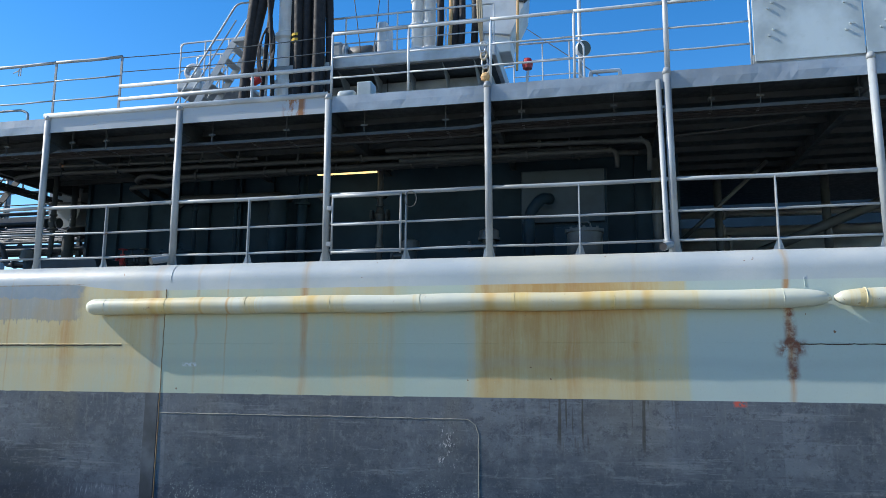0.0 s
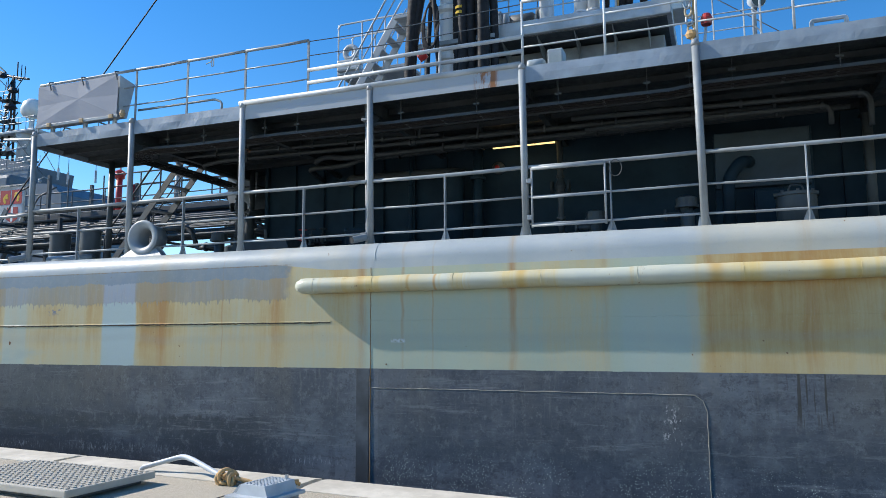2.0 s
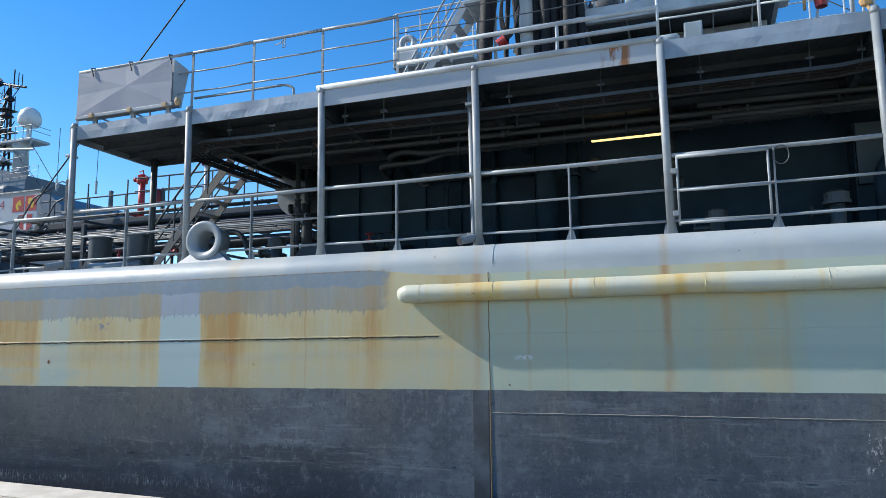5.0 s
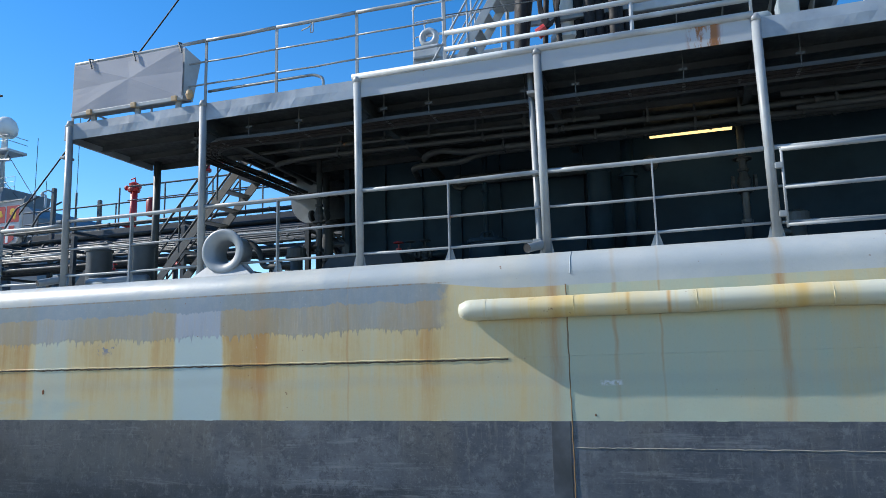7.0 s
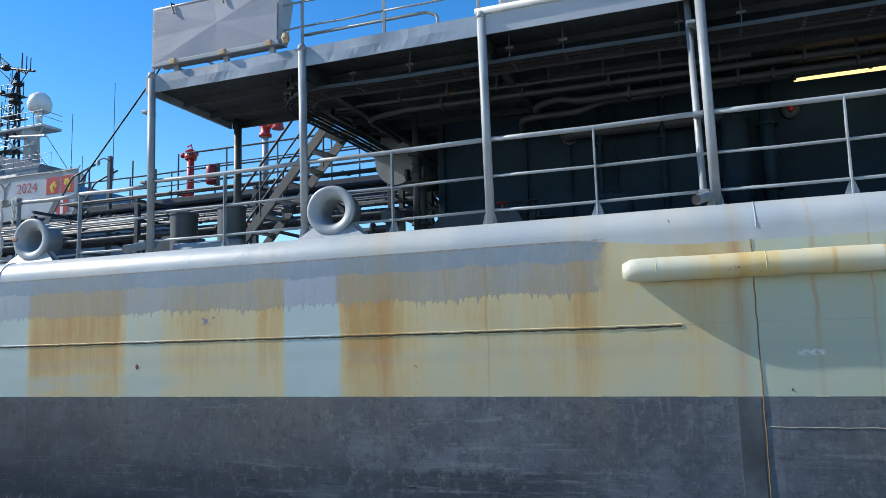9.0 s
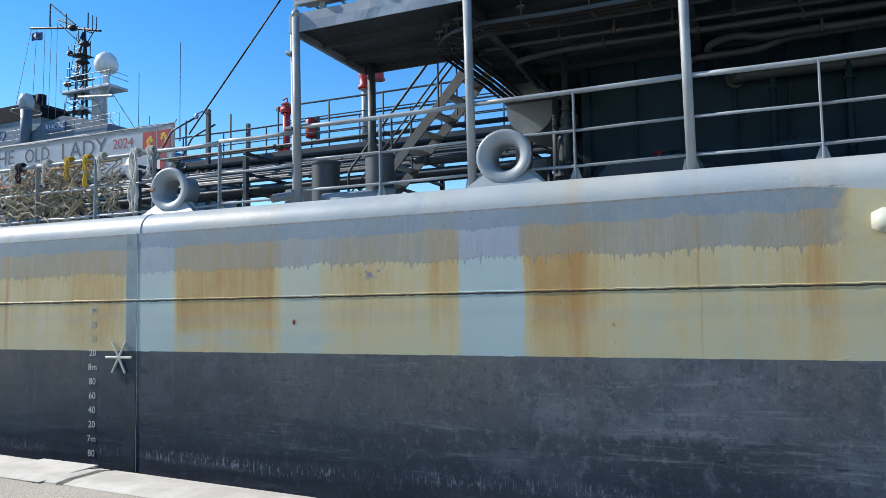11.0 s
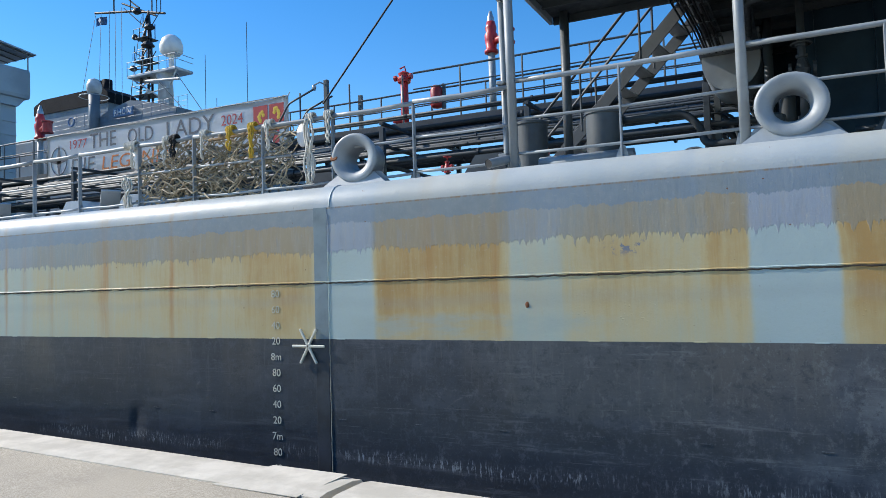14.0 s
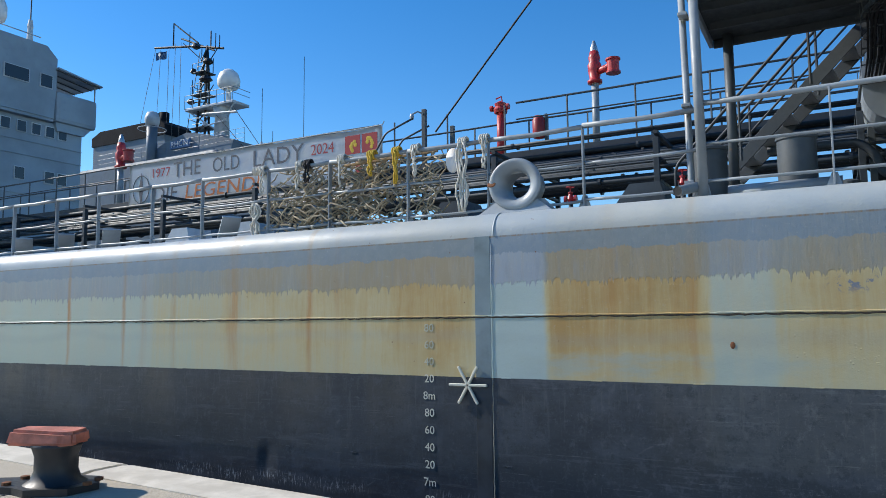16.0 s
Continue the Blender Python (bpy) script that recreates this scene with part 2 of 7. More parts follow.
    # a burst rust scar where a bracket was cut off
    scar = m.math("MULTIPLY", m.band(xs, 2.14, 2.44, 0.08), m.band(m.math("ADD", z, wob), 2.04, 2.22, 0.05))
    scar = m.math("ADD", scar, m.math("MULTIPLY", m.band(xs, 2.24, 2.36, 0.04), m.band(z, 1.75, 2.64, 0.05)), clamp=True)
    c = m.mix(m.math("MULTIPLY", scar, m.ramp(m.noise(7, 5, 0.7), 0.36, 0.6)), c, (0.15, 0.04, 0.015))
    # newer grey coat under the gunwale, with a dripping lower border
    drip = m.node("ShaderNodeCombineXYZ")
    m.put(drip.inputs[0], x)
    edge = m.math("ADD", 2.57, m.math("ADD", m.math("MULTIPLY", m.math("SUBTRACT", m.noise(1.3, 4, 0.65, drip.outputs[0]), 0.5), 0.26), m.math("MULTIPLY", m.ramp(m.noise(15.0, 4, 0.65, drip.outputs[0]), 0.45, 0.7), -0.11)))
    aft_coat = m.ramp(m.math("ADD", x, m.math("MULTIPLY", mottle, 0.3)), -7.72, -7.52, 1.0, 0.0)
    coat = m.math("MULTIPLY", m.ramp(m.math("SUBTRACT", z, edge), -0.012, 0.012), aft_coat)
    veil = m.noise(17, 5, 0.7, m.scaled(1, 1, 0.10))
    grey_coat = m.mix(m.ramp(stain, 0.1, 0.8), m.mix(washed, (0.235, 0.265, 0.27), (0.30, 0.335, 0.40)), (0.30, 0.25, 0.165))
    grey_coat = m.mix(m.ramp(veil, 0.45, 0.68, 0, 0.4), grey_coat, (0.355, 0.33, 0.28))
    grey_coat = m.mix(m.ramp(m.noise(9, 5, 0.7, m.scaled(1, 1, 0.16)), 0.5, 0.68, 0, 0.4), grey_coat, (0.22, 0.24, 0.25))
    grey_coat = m.mix(m.math("MULTIPLY", runs, 0.5), grey_coat, (0.34, 0.20, 0.07))
    c = m.mix(m.math("MULTIPLY", coat, 0.9), c, grey_coat)
    # blue-grey undercoat with a ragged border below the rounded edge
    ragged = m.math("MULTIPLY", m.math("SUBTRACT", m.noise(1.9, 7, 0.78, drip.outputs[0]), 0.5), 0.34)
    low_top = m.ramp(m.math("SUBTRACT", z, ragged), 2.885, 2.90)
    under = m.mix(m.ramp(stain, 0.2, 0.9), (0.19, 0.245, 0.295), (0.195, 0.235, 0.25))
    under = m.mix(m.ramp(mottle, 0.4, 0.7, 0, 0.4), under, (0.27, 0.30, 0.31))
    c = m.mix(m.math("MULTIPLY", low_top, m.math("MULTIPLY", aft_coat, 0.93)), c, under)
    bound = m.ramp(x, -8.2, -6.8, 3.10, 2.98)
    top = m.ramp(m.math("SUBTRACT", z, bound), 0.0, 0.012)
    top_c = m.mix(m.ramp(m.noise(1.1, 5), 0.4, 0.7), (0.345, 0.39, 0.41), (0.42, 0.45, 0.45))
    top_c = m.mix(m.math("MULTIPLY", m.ramp(stain, 0.25, 0.95), m.ramp(x, -8.0, -6.0, 0.22, 0.42)), top_c, (0.48, 0.43, 0.29))
    c = m.mix(m.math("MULTIPLY", m.math("MULTIPLY", runs, low_top), 0.3), c, (0.30, 0.19, 0.08))
    top_c = m.mix(m.math("MULTIPLY", runs, 0.45), top_c, (0.40, 0.24, 0.07))
    c = m.mix(top, c, top_c)
    # a broken rust line where the rounded edge begins
    crease = m.math("MULTIPLY", m.band(z, 3.088, 3.106, 0.006), m.math("MULTIPLY", aft_coat, m.ramp(m.noise(6, 6, 0.8, drip.outputs[0]), 0.42, 0.58, 0.1, 0.9)))
    c = m.mix(crease, c, (0.24, 0.16, 0.085))
    # dull bands left by fenders, pits and scratches
    belt = m.band(m.math("ADD", z, m.math("MULTIPLY", m.noise(0.8, 3), 0.3)), 2.04, 2.16, 0.05)
    c = m.mix(m.math("MULTIPLY", belt, 0.16), c, (0.26, 0.29, 0.30))
    grain = m.noise(55, 4, 0.7)
    c = m.mix(m.ramp(grain, 0.55, 0.75, 0, 0.28), c, (0.27, 0.27, 0.21))
    c = m.mix(m.ramp(m.noise(24, 5, 0.75), 0.58, 0.75, 0, 0.3), c, (0.50, 0.50, 0.43))
    pits = m.math("MULTIPLY", m.ramp(m.noise(13, 3, 0.5), 0.715, 0.75), m.ramp(m.noise(0.9, 2), 0.45, 0.6))
    c = m.mix(pits, c, (0.17, 0.08, 0.035))
    # a flaked patch and a smear of white
    flake = m.math("MULTIPLY", m.math("MULTIPLY", m.band(x, -12.92, -12.48, 0.08), m.band(z, 2.38, 2.50, 0.05)), m.ramp(m.noise(11, 6, 0.75), 0.54, 0.58))
    c = m.mix(flake, c, (0.17, 0.19, 0.23))
    smear = m.math("MULTIPLY", m.math("MULTIPLY", m.band(x, -5.97, -5.75, 0.02), m.band(z, 1.87, 1.92, 0.012)), m.ramp(m.noise(30, 4), 0.4, 0.55))
    c = m.mix(smear, c, (0.6, 0.62, 0.62))
    m.colour(c)
    m.rough(m.ramp(fine, 0.2, 0.8, 0.36, 0.55))
    dents = m.math("ADD", m.math("MULTIPLY", m.noise(0.9, 2), 2.2), m.math("MULTIPLY", m.noise(16, 6, 0.65), 0.26))
    blister = m.node("ShaderNodeTexVoronoi", Scale=24.0)
    m.put(blister.inputs["Vector"], m.pos)
    chips = m.math("MULTIPLY", m.ramp(blister.outputs["Distance"], 0.1, 0.3, 0.22, 0.0), m.ramp(m.noise(1.9, 5, 0.7), 0.62, 0.68))
    curtain = m.math("MULTIPLY", m.noise(30, 4, 0.65, m.scaled(1, 1, 0.07)), m.math("MULTIPLY", coat, 0.22))
    relief = m.math("ADD", dents, m.math("ADD", m.math("MULTIPLY", coat, 0.14), curtain))
    m.bump(m.math("ADD", relief, m.math("ADD", chips, m.math("MULTIPLY", grain, 0.08))), 0.45, 0.02)
    return m.m


def black_hull():
    m = Mat("boot_top_paint", (0.03, 0.033, 0.04), 0.5)
    m.b.inputs["Specular IOR Level"].default_value = 0.5
    x, y, z = m.xyz()
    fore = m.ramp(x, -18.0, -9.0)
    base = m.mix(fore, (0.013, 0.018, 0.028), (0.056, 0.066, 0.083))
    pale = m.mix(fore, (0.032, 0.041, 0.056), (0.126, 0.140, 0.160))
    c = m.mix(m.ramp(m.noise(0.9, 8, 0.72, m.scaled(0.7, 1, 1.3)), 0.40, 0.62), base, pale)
    # steps of tone under each column of the topside
    column = m.noise(1.15, 3, 0.5, m.scaled(1, 1, 0.02))
    c = m.mix(m.ramp(column, 0.505, 0.52, 0, 0.45), c, base)
    c = m.mix(m.math("MULTIPLY", m.band(x, -14.08, -12.0, 0.03), m.band(m.math("ADD", z, m.math("MULTIPLY", m.noise(1.2, 5), 0.3)), 0.85, 1.8, 0.06)), c, m.mix(0.5, c, (0.068, 0.074, 0.075)))
    border = m.math("ADD", z, m.math("MULTIPLY", m.noise(0.9, 8, 0.75), 0.8))
    dark_low = m.math("MULTIPLY", m.ramp(border, 1.06, 1.12, 1.0, 0.0), m.math("MULTIPLY", m.band(x, -16.2, -8.0, 0.6), m.ramp(m.noise(0.6, 5, 0.7), 0.36, 0.5, 0.35, 0.85)))
    c = m.mix(dark_low, c, (0.026, 0.032, 0.042))
    # wiped horizontal streaks
    long = m.noise(2.4, 8, 0.75, m.scaled(0.22, 1, 3.0))
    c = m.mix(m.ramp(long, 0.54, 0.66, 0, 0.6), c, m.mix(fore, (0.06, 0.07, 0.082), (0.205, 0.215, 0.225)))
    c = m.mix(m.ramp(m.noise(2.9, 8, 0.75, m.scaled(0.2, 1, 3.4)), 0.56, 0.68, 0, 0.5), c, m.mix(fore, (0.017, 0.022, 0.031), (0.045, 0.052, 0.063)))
    # tan wash below the paint line
    tan = m.math("MULTIPLY", m.ramp(m.noise(0.8, 3, 0.5, m.scaled(1, 1, 0.15)), 0.5, 0.66), m.ramp(z, 0.3, 1.45, 0.0, 0.5))
    c = m.mix(tan, c, m.mix(fore, (0.072, 0.062, 0.048), (0.125, 0.115, 0.095)))
    # fine speckle, scratches and drips
    grit = m.noise(38, 6, 0.75)
    scuff = m.noise(6.5, 9, 0.82, m.scaled(1.0, 1, 0.8))
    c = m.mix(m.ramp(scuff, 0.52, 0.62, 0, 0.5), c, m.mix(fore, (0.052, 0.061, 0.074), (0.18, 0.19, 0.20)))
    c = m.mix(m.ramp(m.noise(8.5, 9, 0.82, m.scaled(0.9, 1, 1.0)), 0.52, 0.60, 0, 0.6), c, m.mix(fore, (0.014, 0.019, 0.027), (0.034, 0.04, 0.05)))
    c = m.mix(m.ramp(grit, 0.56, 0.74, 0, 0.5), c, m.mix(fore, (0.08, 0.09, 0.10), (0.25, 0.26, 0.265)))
    c = m.mix(m.ramp(m.noise(31, 6, 0.75), 0.56, 0.72, 0, 0.55), c, (0.018, 0.022, 0.028))
    drips = m.noise(19, 6, 0.75, m.scaled(1, 1, 0.10))
    c = m.mix(m.math("MULTIPLY", m.ramp(drips, 0.54, 0.68), m.ramp(z, 0.2, 1.45, 0.1, 0.45)), c, m.mix(fore, (0.075, 0.08, 0.085), (0.15, 0.155, 0.15)))
    hair = m.noise(9, 6, 0.8, m.scaled(0.14, 1, 7.0))
    c = m.mix(m.ramp(hair, 0.62, 0.67, 0, 0.55), c, m.mix(fore, (0.12, 0.125, 0.125), (0.19, 0.195, 0.195)))
    tears = m.math("MULTIPLY", m.math("MULTIPLY", m.band(x, -0.7, 0.9, 0.2), m.ramp(m.noise(16, 3, 0.5, m.scaled(1, 1, 0.05)), 0.56, 0.62, 0, 0.8)), m.ramp(m.math("ADD", z, m.math("MULTIPLY", drips, 0.5)), 0.95, 1.3))
    c = m.mix(tears, c, (0.035, 0.03, 0.022))
    # scuffs left by tyre fenders: arcs and short chalky strokes
    cell = m.node("ShaderNodeTexVoronoi", Scale=0.5)
    m.put(cell.inputs["Vector"], m.scaled(1, 0, 1, where=m.pos))
    arcs = m.math("PINGPONG", m.math("MULTIPLY", cell.outputs["Distance"], 11.0), 0.5)
    arcs = m.math("MULTIPLY", m.ramp(arcs, 0.44, 0.5), m.math("MULTIPLY", m.ramp(m.noise(3.2, 6, 0.75), 0.54, 0.66, 0, 0.55), m.ramp(cell.outputs["Distance"], 0.35, 0.55, 1.0, 0.0)))
    c = m.mix(arcs, c, m.mix(fore, (0.10, 0.108, 0.115), (0.16, 0.168, 0.175)))
    strokes = m.noise(34, 5, 0.75, m.scaled(1.0, 1, 0.22))
    belt = m.band(m.math("ADD", z, m.math("MULTIPLY", m.noise(0.6, 3), 0.24)), 0.14, 0.27, 0.05)
    gap = m.ramp(m.noise(0.42, 3), 0.40, 0.56)
    c = m.mix(m.math("MULTIPLY", m.math("MULTIPLY", belt, gap), m.math("MULTIPLY", m.ramp(strokes, 0.53, 0.62, 0, 0.7), m.ramp(x, -6.5, -6.0, 1.0, 0.15))), c, (0.36, 0.39, 0.40))
    barn = m.node("ShaderNodeTexVoronoi", Scale=34.0)
    m.put(barn.inputs["Vector"], m.pos)
    dots = m.math("MULTIPLY", m.ramp(barn.outputs["Distance"], 0.20, 0.30, 1.0, 0.0), m.ramp(m.math("ADD", z, m.math("MULTIPLY", m.noise(1.6, 3), 0.6)), 0.2, 0.75, 1.0, 0.0))
    dots = m.math("MULTIPLY", dots, m.ramp(m.noise(2.3, 5, 0.7), 0.46, 0.6))
    c = m.mix(m.math("MULTIPLY", dots, m.ramp(x, -6.6, -6.0)), c, (0.48, 0.54, 0.46))
    chip = m.math("MULTIPLY", m.math("MULTIPLY", m.band(x, -2.12, -1.88, 0.05), m.band(z, 0.58, 1.12, 0.06)), m.ramp(m.noise(14, 6, 0.75, m.scaled(1.6, 1, 0.7)), 0.585, 0.615))
    c = m.mix(chip, c, (0.5, 0.47, 0.46))
    red = m.math("MULTIPLY", m.math("MULTIPLY", m.band(x, 1.60, 1.74, 0.03), m.band(z, 1.42, 1.49, 0.02)), m.ramp(m.noise(20, 4), 0.42, 0.52))
    c = m.mix(red, c, (0.5, 0.08, 0.05))
    m.colour(c)
    m.rough(m.ramp(long, 0.3, 0.7, 0.38, 0.62))
    dent = m.math("MULTIPLY", m.band(x, -19.78, -19.62, 0.13), m.band(z, 0.15, 0.45, 0.2))
    relief = m.math("ADD", m.math("MULTIPLY", m.noise(0.8, 2), 2.5), m.math("ADD", m.math("MULTIPLY", m.noise(18, 6, 0.65), 0.3), m.math("MULTIPLY", grit, 0.08)))
    m.bump(m.math("SUBTRACT", relief, m.math("MULTIPLY", dent, 4.0)), 0.45, 0.02)
    return m.m


def fender_paint():
    m = Mat("fender_paint", (0.5, 0.52, 0.42), 0.42)
    x, y, z = m.xyz()
    fine = m.noise(3.0, 5, 0.65, m.scaled(1, 0.05, 0.05))
    c = m.mix(fine, (0.46, 0.50, 0.45), (0.60, 0.57, 0.42))
    c = m.mix(m.math("MULTIPLY", m.ramp(fine, 0.5, 0.68), 0.7), c, (0.55, 0.40, 0.12))
    for at, half in ((-3.92, 0.09), (-6.4, 0.1), (-5.62, 0.03), (-1.4, 0.12), (-0.15, 0.12), (0.6, 0.08), (-5.2, 0.03)):
        c = m.mix(m.math("MULTIPLY", m.band(x, at - half * 0.6, at + half * 0.6, half * 0.6), 0.75), c, (0.45, 0.22, 0.04))
    for lo, hi in ((-1.6, 1.2), (-6.9, -5.3), (-4.4, -3.5)):
        c = m.mix(m.math("MULTIPLY", m.band(x, lo, hi, 0.3), m.ramp(fine, 0.3, 0.7, 0.3, 0.75)), c, (0.60, 0.45, 0.17))
    pit = m.math("MULTIPLY", m.ramp(m.noise(8, 5, 0.7), 0.62, 0.68), m.ramp(m.noise(0.8, 2), 0.45, 0.6))
    c = m.mix(pit, c, (0.20, 0.09, 0.04))
    m.colour(c)
    m.bump(m.math("ADD", m.math("MULTIPLY", m.noise(1.4, 2), 1.6), m.math("MULTIPLY", m.noise(20, 4), 0.15)), 0.4, 0.02)
    return m.m


def quay_paving():
    m = Mat("quay_asphalt", (0.2, 0.19, 0.17), 0.85)
    grit = m.noise(85, 4, 0.7)
    c = m.mix(m.ramp(grit, 0.35, 0.7), (0.28, 0.24, 0.18), (0.62, 0.555, 0.44))
    c = m.mix(m.ramp(m.noise(0.9, 5, 0.6), 0.4, 0.7, 0, 0.35), c, (0.24, 0.21, 0.165))
    m.colour(c)
    m.bump(grit, 0.5, 0.006)
    return m.m


def kerb_concrete():
    m = Mat("kerb_concrete", (0.5, 0.48, 0.44), 0.8)
    c = m.mix(m.ramp(m.noise(2.2, 6, 0.65), 0.35, 0.7), (0.47, 0.43, 0.355), (0.63, 0.58, 0.49))
    c = m.mix(m.ramp(m.noise(40, 4, 0.7), 0.62, 0.75, 0, 0.5), c, (0.26, 0.24, 0.2))
    m.colour(c)
    m.bump(m.noise(30, 5), 0.3, 0.006)
    return m.m


rusty_weld = plain("rusty_weld", (0.20, 0.125, 0.06), 0.8, 0.5, 12)
worn_weld = plain("worn_weld", (0.26, 0.25, 0.21), 0.7, 0.35, 20)
strap_blue = painted("strap_paint", (0.17, 0.225, 0.245), 0.55, 0.1)
strap_worn = painted("strap_worn", (0.085, 0.096, 0.110), 0.5, 0.05, 0.25)
strap_black = painted("strap_black", (0.028, 0.034, 0.044), 0.5, 0.05, 0.25)
# dirty brown that stands for the shadow below lapped plates
seam_shadow = plain("seam_shadow", (0.055, 0.042, 0.03), 0.85, 0.5, 15)
topside = hull_paint()
boot_top = black_hull()
fender_coat = fender_paint()
paving = quay_paving()
kerb_mat = kerb_concrete()
water_mat = Mat("harbour_water", (0.02, 0.05, 0.05), 0.12)
water_mat.bump(water_mat.noise(2.5, 5), 0.5, 0.08)
water_mat = water_mat.m

# ---- mesh helpers ----


def part(name, bm, material, parent=None, label="", smooth=False):
    me = bpy.data.meshes.new(name)
    bm.normal_update()
    bm.to_mesh(me)
    bm.free()
    if smooth:
        me.polygons.foreach_set("use_smooth", [True] * len(me.polygons))
    me.materials.append(material)
    ob = new(name, me)
    if parent:
        ob.parent = parent
        if parent.type == "EMPTY" and parent.parent is None or parent.parent is None:
            ob.matrix_parent_inverse = Matrix.Identity(4)
    if label:
        tagged(ob, label)
    return ob


def thing(name, label, category, group="", kind="", at=(0, 0, 0)):
    e = new(name)
    e.empty_display_size = 0.2
    e.location = at
    return tagged(e, label, category, group, kind)


def box(bm, lo, hi, bevel=0.0):
    """An upright box from corner to corner, its edges taken off by bevel."""
    c = [(a + b) / 2 for a, b in zip(lo, hi)]
    s = [abs(b - a) for a, b in zip(lo, hi)]
    r = bmesh.ops.create_cube(bm, size=1, matrix=Matrix.Translation(c) @ Matrix.Diagonal((*s, 1)))
    if bevel:
        edges = list({e for v in r["verts"] for e in v.link_edges})
        bmesh.ops.bevel(bm, geom=edges, offset=bevel, segments=2, affect="EDGES", profile=0.6)
    return bm


def boxed(lo, hi, bevel=0.01):
    return box(bmesh.new(), lo, hi, bevel)


def bar(bm, a, b, w, h, up=(0, 0, 1), bevel=0.0):
    """A straight bar of section w x h from a to b."""
    a, b = Vector(a), Vector(b)
    d = (b - a).normalized()
    side = d.cross(Vector(up))
    side = side.normalized() if side.length > 1e-4 else Vector((1, 0, 0))
    top = side.cross(d)
    m = Matrix((side * w, d * (b - a).length, top * h)).transposed().to_4x4()
    m.translation = (a + b) / 2
    r = bmesh.ops.create_cube(bm, size=1, matrix=m)
    if bevel:
        edges = list({e for v in r["verts"] for e in v.link_edges})
        bmesh.ops.bevel(bm, geom=edges, offset=bevel, segments=1, affect="EDGES")
    return bm


def tube(bm, pts, r, n=10, caps=True, bend=0.0):
    """A round tube along pts; bend rounds its corners."""
    pts = [Vector(p) for p in pts]
    if bend and len(pts) > 2:
        out = [pts[0]]
        for p, q, s in zip(pts, pts[1:], pts[2:]):
            k = min(bend, (p - q).length * 0.45, (s - q).length * 0.45)
            a, b = q + (p - q).normalized() * k, q + (s - q).normalized() * k
            out += [a * (1 - u) ** 2 + q * 2 * u * (1 - u) + b * u * u for u in (0, 0.25, 0.5, 0.75, 1)]
        pts = out + [pts[-1]]
    rings, ref = [], None
    for i, p in enumerate(pts):
        d = (pts[min(i + 1, len(pts) - 1)] - pts[max(i - 1, 0)]).normalized()
        if ref is None:
            ref = d.orthogonal().normalized()
        ref = (ref - d * ref.dot(d)).normalized()
        o = d.cross(ref)
        rr = r[i] if isinstance(r, (list, tuple)) else r
        rings.append([bm.verts.new(p + (ref * math.cos(k * math.tau / n) + o * math.sin(k * math.tau / n)) * rr) for k in range(n)])
    for a, b in zip(rings, rings[1:]):
        for k in range(n):
            bm.faces.new((a[k], a[(k + 1) % n], b[(k + 1) % n], b[k]))
    if caps:
        bm.faces.new(rings[0][::-1])
        bm.faces.new(rings[-1])
    return bm


def tubed(pts, r, n=10, bend=0.0):
    return tube(bmesh.new(), pts, r, n, True, bend)


def lathe(bm, profile, n=24, m=Matrix.Identity(4)):
    """Turns (radius, height) rows round the z axis of m."""
    rings = []
    for r, h in profile:
        rings.append([bm.verts.new(m @ Vector((r * math.cos(k * math.tau / n), r * math.sin(k * math.tau / n), h))) for k in range(n)])
    for a, b in zip(rings, rings[1:]):
        for k in range(n):
            bm.faces.new((a[k], a[(k + 1) % n], b[(k + 1) % n], b[k]))
    return bm


def turned(profile, n=24, m=Matrix.Identity(4)):
    return lathe(bmesh.new(), profile, n, m)


def prism(bm, outline, direction):
    """A flat outline pushed along a direction."""
    d = Vector(direction)
    a = [bm.verts.new(p) for p in outline]
    b = [bm.verts.new(Vector(p) + d) for p in outline]
    bm.faces.new(a[::-1])
    bm.faces.new(b)
    for k in range(len(a)):
        bm.faces.new((a[k], a[(k + 1) % len(a)], b[(k + 1) % len(a)], b[k]))
    bmesh.ops.recalc_face_normals(bm, faces=bm.faces[:])
    return bm


def prismed(outline, direction):
    return prism(bmesh.new(), outline, direction)


def swept_x(section, xs):
    """A (y, z) section carried along x."""
    bm = bmesh.new()
    rows = [[bm.verts.new((x, y, z)) for y, z in section] for x in xs]
    for a, b in zip(rows, rows[1:]):
        for k in range(len(section) - 1):
            bm.faces.new((a[k], b[k], b[k + 1], a[k + 1]))
    return bm


def lettered(name, text, size, m, material, parent, depth=0.004, align="CENTER"):
    cu = bpy.data.curves.new(name, "FONT")
    cu.body, cu.size, cu.extrude, cu.align_x, cu.align_y = text, size, depth, align, "CENTER"
    cu.resolution_u = 3
    tmp = bpy.data.objects.new(name, cu)
    me = bpy.data.meshes.new_from_object(tmp)
    bpy.data.objects.remove(tmp)
    bpy.data.curves.remove(cu)
    me.materials.clear()
    me.materials.append(material)
    ob = new(name, me)
    ob.parent = parent
    ob.matrix_basis = m
    return ob

# ---- quay and water ----
QUAY_Z = 0.40
QUAY = Matrix.Translation((-10.6, 7.5, QUAY_Z)) @ Matrix.Rotation(radians(-3.2), 4, "Z") @ Matrix.Rotation(radians(0.45), 4, "Y")


def on_quay(ob):
    ob.matrix_world = QUAY
    return ob


